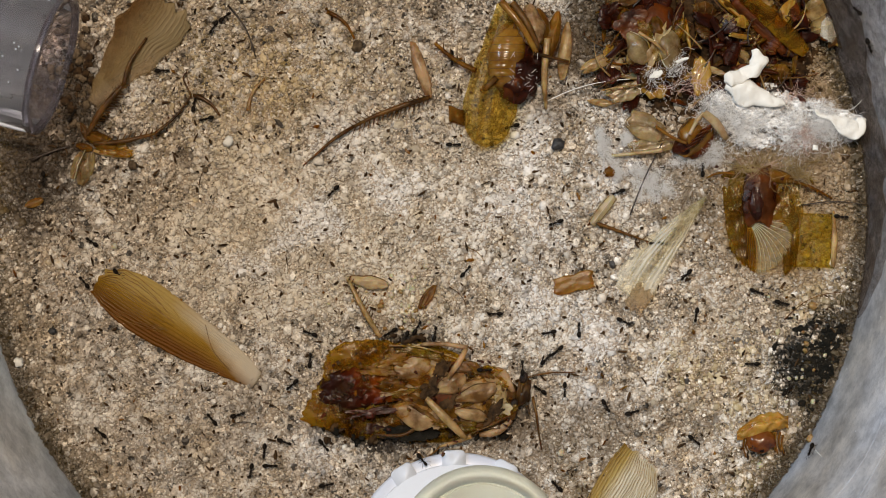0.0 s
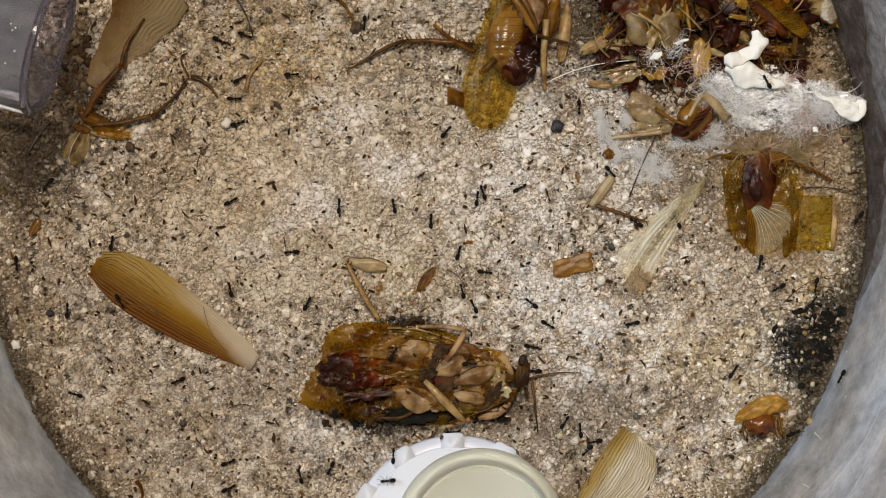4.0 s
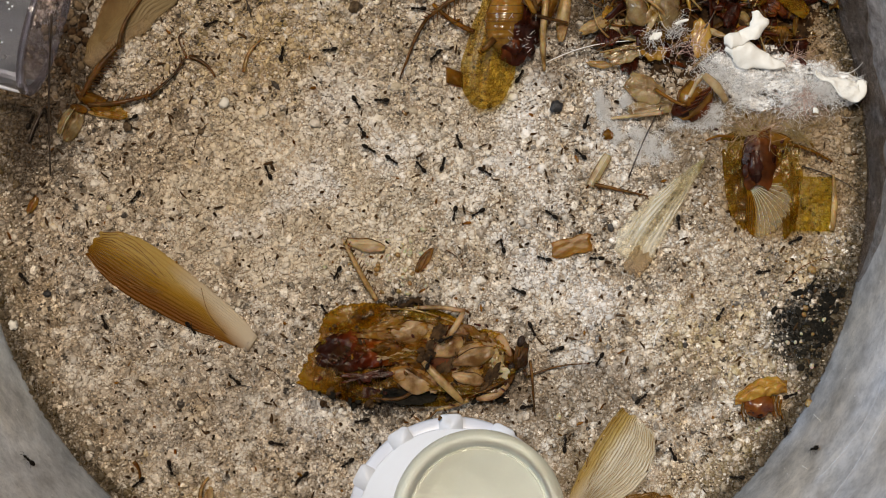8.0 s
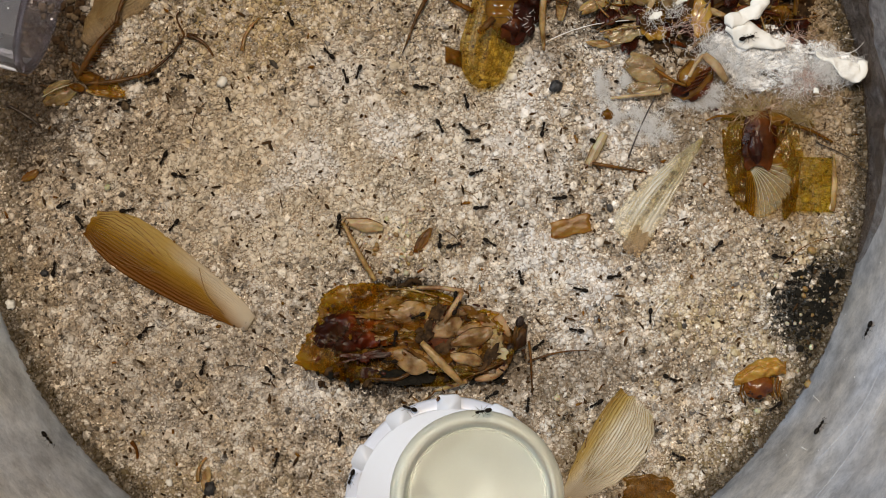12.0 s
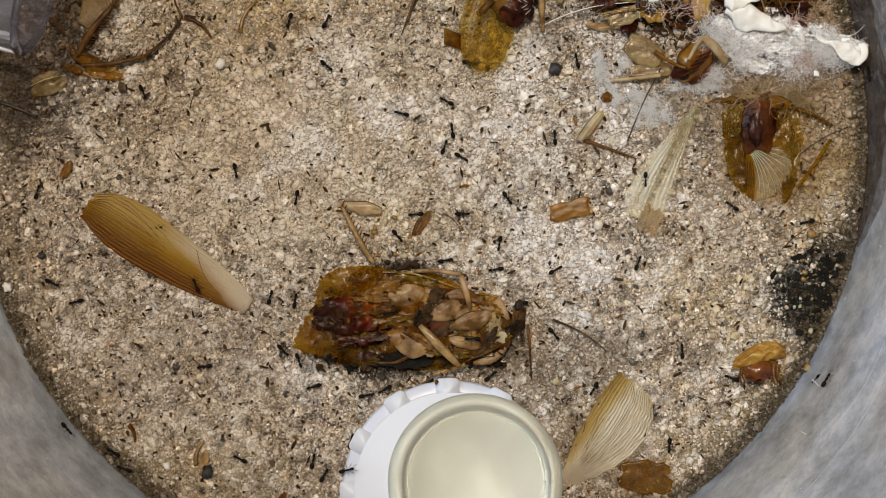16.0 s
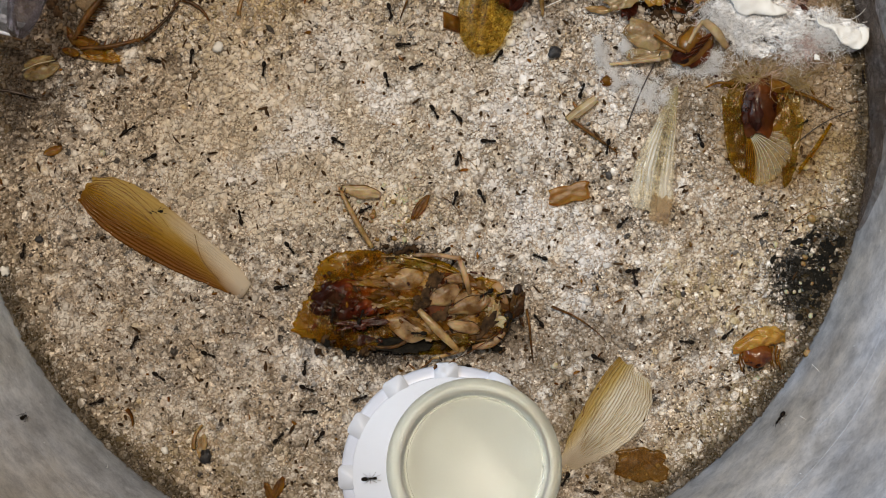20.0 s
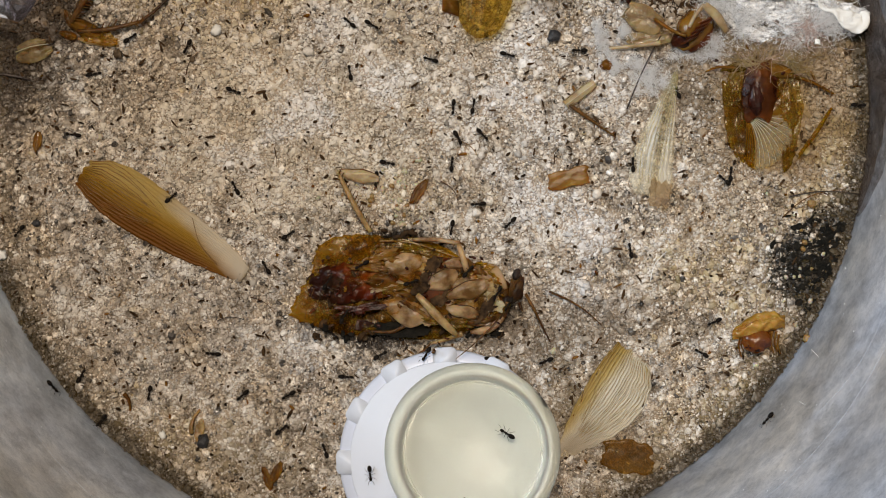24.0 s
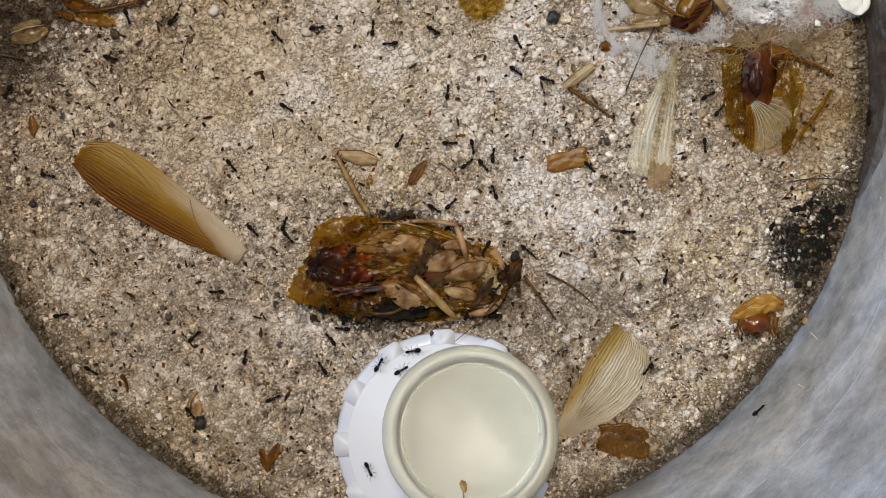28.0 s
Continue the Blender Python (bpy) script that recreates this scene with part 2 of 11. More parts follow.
tree.links.new(mix(tree, film_spots.outputs[0], wall_skin.links[0].from_socket, (0.47, 0.45, 0.415)), wall_skin)
scuffs = ramp(tree, noise_tex(tree, 230.0, 9, 0.85).outputs["Fac"], [(0.36, (0.72, 0.72, 0.72)), (0.52, (1, 1, 1)), (0.68, (1.2, 1.2, 1.2))])
tree.links.new(mix(tree, 1.0, wall_skin.links[0].from_socket, scuffs.outputs[0], "MULTIPLY"), wall_skin)
glow = node(tree, "ShaderNodeBsdfTranslucent", Color=(0.90, 0.79, 0.66, 1))
mottle = ramp(tree, noise_tex(tree, 130.0, 6, 0.7).outputs["Fac"], [(0.34, (0.76, 0.75, 0.74)), (0.50, (1.03, 1.03, 1.03)), (0.66, (1.26, 1.26, 1.26))])
through_colour = mix(tree, 1.0, scuffs.outputs[0], (0.93, 0.83, 0.70), "MULTIPLY")
tree.links.new(mix(tree, 1.0, through_colour, mottle.outputs[0], "MULTIPLY"), glow.inputs["Color"])
tree.links.new(mix(tree, 1.0, wall_skin.links[0].from_socket, mottle.outputs[0], "MULTIPLY"), wall_skin)
thin = node(tree, "ShaderNodeMixShader", Fac=0.52)
tree.links.new(tree.nodes["Principled BSDF"].outputs[0], thin.inputs[1])
tree.links.new(glow.outputs[0], thin.inputs[2])
tree.links.new(thin.outputs[0], tree.nodes["Material Output"].inputs["Surface"])
WHITE = plastic("white_plastic", (0.67, 0.72, 0.83), 0.42, 0.03)
MILKY = plastic("milky_plastic", (0.58, 0.63, 0.76), 0.35, 0.06)
GLASS = plastic("vial_glass", (0.97, 0.975, 0.95), 0.34, 0.0, 1.0, 1.30)
CLEAR = plastic("clear_tube_plastic", (0.55, 0.54, 0.63), 0.07, 0.35, 0.96, 1.40, scale=150.0)
LIQUID = plastic("cloudy_liquid", (0.37, 0.37, 0.315), 0.75, 0.28, scale=150.0)
PAPER = plastic("white_paper_pulp", (0.80, 0.79, 0.755), 0.7, 0.10, scale=300.0)
FIBRE = plastic("cotton_fibre", (0.97, 0.96, 0.955), 0.9, 0.02)
PINK = plastic("pinkish_fibre", (0.62, 0.42, 0.36), 0.7, 0.2)
TABLE = plastic("table_top", (0.35, 0.30, 0.25), 0.5, 0.3)
PAINT = plastic("room_paint", (0.36, 0.355, 0.35), 0.8, 0.03, scale=3.0)
ANT = chitin("ant_shell", (0.004, 0.003, 0.002), (0.014, 0.008, 0.005), 900.0, 0.55, coat=0.0)
DARK = chitin("dark_red_shell", (0.008, 0.002, 0.001), (0.065, 0.011, 0.003), 180.0, 0.32, 0.05, coat=0.0)
RED = chitin("red_brown_shell", (0.030, 0.005, 0.001), (0.21, 0.050, 0.006), 190.0, 0.40, 0.15, 0.15, coat=0.08, tint=(0.6, 0.2, 0.03))
AMBER = chitin("amber_shell", (0.070, 0.025, 0.002), (0.42, 0.215, 0.028), 230.0, 0.34, 0.3, 0.36, 0.12, tint=(0.86, 0.52, 0.10))
SHEET = chitin("amber_wing_membrane", (0.14, 0.068, 0.004), (0.46, 0.31, 0.030), 170.0, 0.26, 0.4, 0.74, 0.3, tint=(0.94, 0.79, 0.28))
TAN = chitin("pale_tan_shell", (0.22, 0.110, 0.038), (0.58, 0.395, 0.225), 330.0, 0.40, 0.3, 0.16, 0.10, 0.36, 0.58, tint=(0.9, 0.62, 0.3))
CAST = chitin("glossy_red_amber_shell", (0.13, 0.045, 0.004), (0.50, 0.27, 0.045), 170.0, 0.2, 0.3, 0.25, 0.5, 0.34, 0.64, tint=(0.9, 0.55, 0.12), relief=0.10)
RUBY = chitin("glossy_red_skull", (0.10, 0.018, 0.002), (0.40, 0.13, 0.015), 260.0, 0.14, 0.3, 0.15, 0.8, tint=(0.8, 0.35, 0.05), relief=0.15)
SMOKE = chitin("smoky_hollow_shell", (0.16, 0.095, 0.038), (0.52, 0.40, 0.22), 240.0, 0.25, 0.25, 0.46, 0.4, 0.34, 0.60, tint=(0.9, 0.78, 0.55))
FLESH = chitin("pinkish_tan_shell", (0.20, 0.100, 0.030), (0.60, 0.41, 0.215), 240.0, 0.36, 0.3, 0.22, 0.08, 0.36, 0.58, tint=(0.94, 0.70, 0.4), relief=0.25, uneven=0.2)
PALETAN = chitin("pale_tan_husk", (0.40, 0.28, 0.14), (0.68, 0.55, 0.36), 300.0, 0.38, 0.3, 0.22, 0.12, 0.34, 0.60, tint=(0.95, 0.82, 0.55), relief=0.2)
STRAW = chitin("straw_shell", (0.24, 0.13, 0.035), (0.66, 0.47, 0.22), 420.0, 0.34, 0.25, 0.22, 0.3, tint=(0.92, 0.74, 0.38))
FAN = chitin("pleated_fan_membrane", (0.36, 0.29, 0.16), (0.66, 0.60, 0.46), 200.0, 0.2, 0.0, 0.80, 0.5, tint=(0.95, 0.87, 0.64), relief=0.15)
CREAM = chitin("cream_vein", (0.60, 0.52, 0.36), (0.86, 0.80, 0.64), 260.0, 0.3, 0.3, 0.15, 0.3, tint=(0.97, 0.92, 0.8))
FILM = chitin("clear_wing_film", (0.66, 0.60, 0.44), (0.90, 0.88, 0.82), 420.0, 0.2, 0.0, 0.80, 0.4, tint=(1.0, 0.98, 0.92), relief=0.2, streak=0.10, uneven=1.0)
HONEY = chitin("honey_wing_membrane", (0.20, 0.135, 0.022), (0.33, 0.24, 0.060), 80.0, 0.26, 0.2, 0.84, 0.2, tint=(0.95, 0.87, 0.58), relief=0.08)
OLIVE = chitin("dark_olive_wing", (0.045, 0.025, 0.003), (0.24, 0.155, 0.015), 170.0, 0.3, 0.2, 0.66, 0.2, tint=(0.93, 0.80, 0.38), relief=0.18, uneven=0.6)
BROWN = chitin("brown_leg_shell", (0.04, 0.016, 0.004), (0.20, 0.094, 0.022), 300.0, 0.36, 0.15, 0.12, coat=0.12, tint=(0.6, 0.34, 0.1))
HAIR = chitin("dark_bristle", (0.012, 0.007, 0.005), (0.045, 0.024, 0.013), 400.0, 0.45, coat=0.05)
STONE = chitin("gravel_stone", (0.05, 0.032, 0.018), (0.20, 0.145, 0.09), 900.0, 0.7, coat=0.0)
BLACK = chitin("black_pellet", (0.012, 0.012, 0.014), (0.05, 0.05, 0.055), 900.0, 0.5, coat=0.0)
RIM = plastic("dull_glass_rim", (0.24, 0.215, 0.185), 0.15, 0.3, scale=120.0)
GOLD = chitin("golden_shell", (0.42, 0.20, 0.02), (0.74, 0.48, 0.12), 260.0, 0.25, 0.3, 0.2, 0.4, tint=(0.97, 0.78, 0.28))
WALL_MARK = plastic("scratched_plastic", (0.56, 0.585, 0.64), 0.5, 0.2, scale=300.0)
SOIL = chitin("dark_litter_soil", (0.010, 0.005, 0.002), (0.080, 0.042, 0.017), 700.0, 0.95, coat=0.0)
for dull, gloss in ((SOIL, 0.1), (ANT, 0.12), (BROWN, 0.3), (TAN, 0.35), (DARK, 0.4)):
    dull.node_tree.nodes["Principled BSDF"].inputs["Specular IOR Level"].default_value = gloss
FELT = plastic("cotton_fleece", (0.96, 0.95, 0.945), 0.9, 0.04, scale=300.0)
MOULD = chitin("black_mould_crust", (0.002, 0.002, 0.001), (0.014, 0.011, 0.007), 900.0, 0.9, coat=0.0)
MOULD.node_tree.nodes["Principled BSDF"].inputs["Specular IOR Level"].default_value = 0.15
EYE = chitin("eye_shell", (0.01, 0.006, 0.004), (0.03, 0.015, 0.01), 900.0, 0.4, coat=0.0)


for cotton in (FIBRE, FELT):
    # thin fibres let half of the light through
    wool = cotton.node_tree
    soft_light = node(wool, "ShaderNodeBsdfTranslucent", Color=(0.96, 0.95, 0.945, 1))
    both = node(wool, "ShaderNodeMixShader", Fac=0.4)
    wool.links.new(wool.nodes["Principled BSDF"].outputs[0], both.inputs[1])
    wool.links.new(soft_light.outputs[0], both.inputs[2])
    wool.links.new(both.outputs[0], wool.nodes["Material Output"].inputs["Surface"])


def leading_edge_material(name, lead_colours, root_colour, slope, start, fade, reach, clear, tint, sheen=0.0):
    """A wing: darker along its leading edge (+y), pale towards the root's trailing half."""
    m, t, b = material(name)
    c = t.nodes.new("ShaderNodeTexCoord")
    s = t.nodes.new("ShaderNodeSeparateXYZ")
    t.links.new(c.outputs["Object"], s.inputs[0])
    n = noise_tex(t, 140.0, 4)
    across = maths(t, "MULTIPLY_ADD", s.outputs["Y"], slope)
    across.node.inputs[2].default_value = start
    lead = maths(t, "ADD", across, maths(t, "MULTIPLY", n.outputs["Fac"], 0.3), True)
    gold = ramp(t, lead, list(zip((0.10, 0.5, 1.0), lead_colours)))
    root = maths(t, "MULTIPLY_ADD", s.outputs["X"], -fade)
    root.node.inputs[2].default_value = reach
    pale = maths(t, "SUBTRACT", root, maths(t, "MULTIPLY", lead, 2.0), True)
    col = mix(t, pale, gold.outputs[0], root_colour)
    t.links.new(col, b.inputs["Base Color"])
    b.inputs["Roughness"].default_value = 0.55
    b.inputs["Specular IOR Level"].default_value = 0.3
    b.inputs["Coat Weight"].default_value, b.inputs["Coat Roughness"].default_value = sheen, 0.2
    bump(t, noise_tex(t, 1500.0, 3).outputs["Fac"], b, 0.0002, 0.4)
    tr = t.nodes.new("ShaderNodeBsdfTranslucent")
    t.links.new(col, tr.inputs["Color"])
    x = node(t, "ShaderNodeMixShader", Fac=0.3)
    t.links.new(b.outputs[0], x.inputs[1])
    t.links.new(tr.outputs[0], x.inputs[2])
    tp = node(t, "ShaderNodeBsdfTransparent", Color=(*tint, 1))
    y = node(t, "ShaderNodeMixShader", Fac=clear)
    thin_root = maths(t, "MULTIPLY_ADD", pale, 0.3, True)
    thin_root.node.inputs[2].default_value = clear
    t.links.new(thin_root, y.inputs[0])
    t.links.new(x.outputs[0], y.inputs[1])
    t.links.new(tp.outputs[0], y.inputs[2])
    t.links.new(y.outputs[0], t.nodes["Material Output"].inputs["Surface"])
    return m


def belly_material(name):
    """Rotten belly: dark red at the tail, amber streaks towards the chest, all seen half through."""
    m, t, b = material(name)
    c = t.nodes.new("ShaderNodeTexCoord")
    s = t.nodes.new("ShaderNodeSeparateXYZ")
    t.links.new(c.outputs["Object"], s.inputs[0])
    squeeze = node(t, "ShaderNodeVectorMath")
    squeeze.operation = "MULTIPLY"
    squeeze.inputs[1].default_value = (1.0, 0.35, 1.0)
    t.links.new(c.outputs["Object"], squeeze.inputs[0])
    n = node(t, "ShaderNodeTexNoise", Scale=420.0, Detail=5.0, Roughness=0.65)
    t.links.new(squeeze.outputs[0], n.inputs["Vector"])
    lump = noise_tex(t, 190.0, 4)
    along = maths(t, "MULTIPLY_ADD", s.outputs["X"], 72.0)
    along.node.inputs[2].default_value = 1.0
    side = maths(t, "MULTIPLY_ADD", s.outputs["Y"], 55.0)
    side.node.inputs[2].default_value = 0.0
    f = maths(t, "ADD", maths(t, "ADD", along, side), maths(t, "MULTIPLY_ADD", n.outputs["Fac"], 0.8), True)
    f.node.inputs[1].links[0].from_node.inputs[2].default_value = -0.4
    col = ramp(t, f, [(0.0, (0.020, 0.004, 0.002)), (0.30, (0.085, 0.012, 0.003)), (0.55, (0.20, 0.048, 0.006)), (0.78, (0.36, 0.145, 0.020)), (1.0, (0.42, 0.225, 0.055))]).outputs[0]
    col = mix(t, ramp(t, lump.outputs["Fac"], [(0.50, (0, 0, 0)), (0.62, (0.9, 0.9, 0.9))]).outputs[0], col, (0.030, 0.010, 0.003))
    t.links.new(col, b.inputs["Base Color"])
    b.inputs["Roughness"].default_value = 0.3
    b.inputs["Specular IOR Level"].default_value = 0.14
    b.inputs["Subsurface Weight"].default_value = 0.3
    b.inputs["Subsurface Radius"].default_value = (1.0, 0.4, 0.12)
    b.inputs["Subsurface Scale"].default_value = 0.0008
    bump(t, maths(t, "ADD", n.outputs["Fac"], lump.outputs["Fac"]), b, 0.0005, 0.55)
    return m


GLAZE = chitin("moist_amber_film", (0.12, 0.060, 0.010), (0.34, 0.20, 0.05), 160.0, 0.20, 0.0, 0.92, 0.0, tint=(0.98, 0.90, 0.70), relief=0.3, uneven=0.2)
SHIELD = chitin("red_brown_back", (0.022, 0.004, 0.001), (0.17, 0.045, 0.005), 130.0, 0.34, 0.2, 0.18, 0.0, 0.36, 0.70, tint=(0.85, 0.50, 0.13), relief=0.12, uneven=0.9)
BELLY = belly_material("rotten_belly_shell")
WING_AMBER = chitin("torn_amber_wing", (0.07, 0.034, 0.003), (0.36, 0.205, 0.020), 210.0, 0.30, 0.3, 0.66, 0.10, 0.36, 0.62, tint=(0.91, 0.74, 0.30), relief=0.16, uneven=0.8)


for dull in (DARK, RED, BROWN, AMBER, SHIELD, WING_AMBER, OLIVE, SOIL, MOULD, STONE, EYE):
    # damp and dusty: little gloss
    dull.node_tree.nodes["Principled BSDF"].inputs["Specular IOR Level"].default_value = 0.22


def make_holes(m, scale, lo, hi, amount, strand=1.0):
    """Lets a thin fleece be torn open in many small irregular places."""
    t = m.node_tree
    out = t.nodes["Material Output"]
    last = out.inputs["Surface"].links[0].from_socket
    n = noise_tex(t, scale, 6, 0.7)
    pull = node(t, "ShaderNodeVectorMath")
    pull.operation = "MULTIPLY"
    pull.inputs[1].default_value = (strand, 1.0, 1.0)
    t.links.new(n.inputs["Vector"].links[0].from_socket, pull.inputs[0])
    t.links.new(pull.outputs[0], n.inputs["Vector"])
    r = ramp(t, n.outputs["Fac"], [(lo, (0, 0, 0)), (hi, (amount,) * 3)])
    x = t.nodes.new("ShaderNodeMixShader")
    t.links.new(r.outputs[0], x.inputs[0])
    t.links.new(t.nodes.new("ShaderNodeBsdfTransparent").outputs[0], x.inputs[1])
    t.links.new(last, x.inputs[2])
    t.links.new(x.outputs[0], out.inputs["Surface"])


make_holes(FELT, 1200.0, 0.46, 0.60, 0.92, 0.55)
make_holes(FELT, 300.0, 0.40, 0.54, 1.0, 0.8)
# films for wall soil and, thinner, for dark reflections painted above it
SOIL_AND_SHADE = chitin("soil_and_reflection_film", (0.045, 0.027, 0.016), (0.165, 0.105, 0.062), 200.0, 0.6, coat=0.0, relief=0.15)
make_holes(SOIL_AND_SHADE, 330.0, 0.22, 0.85, 0.8)
WALL_SHADE = chitin("wall_shade_film", (0.040, 0.026, 0.020), (0.12, 0.080, 0.060), 200.0, 0.6, coat=0.0, relief=0.1)
make_holes(WALL_SHADE, 500.0, 0.22, 0.85, 0.5)
DENSE = plastic("dense_cotton", (0.96, 0.95, 0.945), 0.9, 0.04, scale=300.0)
make_holes(DENSE, 1700.0, 0.40, 0.56, 0.90, 0.6)
make_holes(DENSE, 380.0, 0.40, 0.54, 1.0, 0.8)
LEATHER = leading_edge_material("fore_wing_leather", ((0.56, 0.40, 0.135), (0.40, 0.22, 0.020), (0.20, 0.070, 0.003)), (0.82, 0.76, 0.70), 190.0, 0.42, 105.0, 2.15, 0.24, (0.97, 0.90, 0.68))
TATTER = leading_edge_material("folded_wing_membrane", ((0.44, 0.36, 0.22), (0.35, 0.25, 0.12), (0.17, 0.08, 0.02)), (0.50, 0.38, 0.29), 130.0, 0.25, 80.0, 1.3, 0.48, (0.95, 0.88, 0.74))
HINDWING = leading_edge_material("hind_wing_membrane", ((0.86, 0.82, 0.73), (0.62, 0.47, 0.17), (0.34, 0.17, 0.008)), (0.62, 0.56, 0.49), 200.0, -0.12, 110.0, 1.1, 0.40, (1.0, 0.95, 0.80), 0.5)

# ---- building helpers (millimetres) ----
ORIGIN = {}


def thing(name, label, category, base=(0, 0, 0), turn=None, group="", plan=True):
    """An Empty at base. plan: its parts are drawn in world millimetres; otherwise about the Empty's own origin."""
    ob = new(name)
    b = Vector(base)
    ob.empty_display_size = 0.002
    ob.matrix_basis = Matrix.Translation(b * 0.001) @ (turn or Matrix.Identity(4))
    ORIGIN[ob.name] = b.copy() if plan else Vector((0, 0, 0))
    return tagged(ob, label, category, group)


def part(name, bm, mat, parent, label="", smooth=True, kind=""):
    me = bpy.data.meshes.new(name)
    o = ORIGIN.get(parent.name, Vector((0, 0, 0))) if parent else Vector((0, 0, 0))
    for v in bm.verts:
        v.co = (v.co - o) * 0.001
    bmesh.ops.recalc_face_normals(bm, faces=bm.faces)
    for f in bm.faces:
        f.smooth = smooth
    bm.to_mesh(me)
    bm.free()
    me.materials.append(mat)
    ob = new(name, me)
    if parent:
        ob.parent = parent
        ORIGIN[ob.name] = o
    return tagged(ob, label, "", "", kind)


def tube(bm, pts, radii, sides=6, flat=1.0):
    """A closed round (or flattened) rod along pts."""
    pts = [Vector(p) for p in pts]
    if not hasattr(radii, "__len__"):
        radii = [radii] * len(pts)
    rings = []
    for i, p in enumerate(pts):
        d = (pts[min(i + 1, len(pts) - 1)] - pts[max(i - 1, 0)]).normalized()
        side = d.cross(Vector((0, 0, 1)))
        side = side.normalized() if side.length > 1e-4 else Vector((1, 0, 0))
        up = side.cross(d).normalized()
        rings.append([bm.verts.new(p + side * math.cos(a) * radii[i] + up * math.sin(a) * radii[i] * flat)
                      for a in (2 * math.pi * k / sides for k in range(sides))])
    for a, b in zip(rings, rings[1:]):
        for k in range(sides):
            bm.faces.new((a[k], a[(k + 1) % sides], b[(k + 1) % sides], b[k]))
    bm.faces.new(rings[0][::-1])
    bm.faces.new(rings[-1])
    return bm


def sheet(bm, fn, nu, nv, thick=0.12):
    """A thin shell over fn(s, t), s and t from 0 to 1, with a real underside and edge."""
    top = [[Vector(fn(i / nu, j / nv)) for j in range(nv + 1)] for i in range(nu + 1)]
    a = [[bm.verts.new(p) for p in r] for r in top]
    b = [[bm.verts.new(p - Vector((0, 0, thick))) for p in r] for r in top]
    for i in range(nu):
        for j in range(nv):
            bm.faces.new((a[i][j], a[i + 1][j], a[i + 1][j + 1], a[i][j + 1]))
            bm.faces.new((b[i][j], b[i][j + 1], b[i + 1][j + 1], b[i + 1][j]))
    for i in range(nu):
        bm.faces.new((a[i][0], b[i][0], b[i + 1][0], a[i + 1][0]))
        bm.faces.new((a[i][nv], a[i + 1][nv], b[i + 1][nv], b[i][nv]))
    for j in range(nv):
        bm.faces.new((a[0][j], a[0][j + 1], b[0][j + 1], b[0][j]))
        bm.faces.new((a[nu][j], b[nu][j], b[nu][j + 1], a[nu][j + 1]))
    return bm


def blob(bm, c, r, turn=0.0, seg=14, rings=9, rough=0.0, point=0.0, tilt=0.0):
    """A lumpy ellipsoid: half axes r, turned about z; point narrows its +x end."""
    m = Matrix.Translation(c) @ pose(0, 0, 0, 0, tilt, turn)
    grid = []
    for i in range(1, rings):
        a = math.pi * i / rings
        row = []
        for k in range(seg):
            b = 2 * math.pi * k / seg
            d = Vector((math.cos(a), math.sin(a) * math.cos(b), math.sin(a) * math.sin(b)))
            w = 1.0 + rough * noise.noise(d * 2.3 + Vector(c) * 0.7)
            q = 1.0 - point * (d.x * 0.5 + 0.5)
            row.append(bm.verts.new(m @ Vector((d.x * r[0] * w, d.y * r[1] * w * q, d.z * r[2] * w * q))))
        grid.append(row)
    for p, q in zip(grid, grid[1:]):
        for k in range(seg):
            bm.faces.new((p[k], p[(k + 1) % seg], q[(k + 1) % seg], q[k]))
    e = bm.verts.new(m @ Vector((r[0], 0, 0)))
    f = bm.verts.new(m @ Vector((-r[0], 0, 0)))
    for k in range(seg):
        bm.faces.new((e, grid[0][(k + 1) % seg], grid[0][k]))
        bm.faces.new((f, grid[-1][k], grid[-1][(k + 1) % seg]))
    return bm


def mesh():
    return bmesh.new()


def curve_pts(ps, n=10):
    """A smooth line through a few points."""
    ps = [Vector(p) for p in ps]
    out = []
    for i in range(len(ps) - 1):
        p0, p1, p2, p3 = ps[max(i - 1, 0)], ps[i], ps[i + 1], ps[min(i + 2, len(ps) - 1)]
        for k in range(n):
            t = k / n
            out.append(0.5 * ((2 * p1) + (p2 - p0) * t + (2 * p0 - 5 * p1 + 4 * p2 - p3) * t * t + (3 * p1 - p0 - 3 * p2 + p3) * t ** 3))
    return out + [ps[-1]]


def bowed(r0, r1, n, belly=0.0):
    """Radii from r0 to r1 with a belly between."""
    return [r0 + (r1 - r0) * i / n + belly * math.sin(math.pi * i / n) for i in range(n + 1)]


def rod(name, ps, r0, r1, mat, parent, belly=0.0, sides=6, flat=1.0, label="", n=5):
    q = curve_pts(ps, n) if len(ps) > 2 else [Vector(ps[0]).lerp(Vector(ps[1]), i / 5) for i in range(6)]
    return part(name, tube(mesh(), q, bowed(r0, r1, len(q) - 1, belly), sides, flat), mat, parent, label)


def spines(parent, a, b, count, length, mat=None, rnd=random.Random(5)):
    """Short bristles along a leg from a to b."""
    bm = mesh()
    a, b = Vector(a), Vector(b)
    d = (b - a).normalized()
    side = d.cross(Vector((0, 0, 1))).normalized()
    for i in range(count):
        p = a.lerp(b, (i + 0.5) / count)
        s = 1 if i % 2 else -1
        w = (side * s * rnd.uniform(0.7, 1.0) + d * 0.6 + Vector((0, 0, rnd.uniform(-0.2, 0.6)))).normalized()
        tube(bm, [p, p + w * length * rnd.uniform(0.8, 1.4)], [0.15, 0.05], 4)
    return part("bristle_fringe", bm, mat or BROWN, parent)

# ---- the setting: room, table, tub, sand ----
CX, CY, R0, SLOPE = -4.0, 18.2, 79.6, 0.13   # tub's centre, floor radius (mm) and flare of its wall


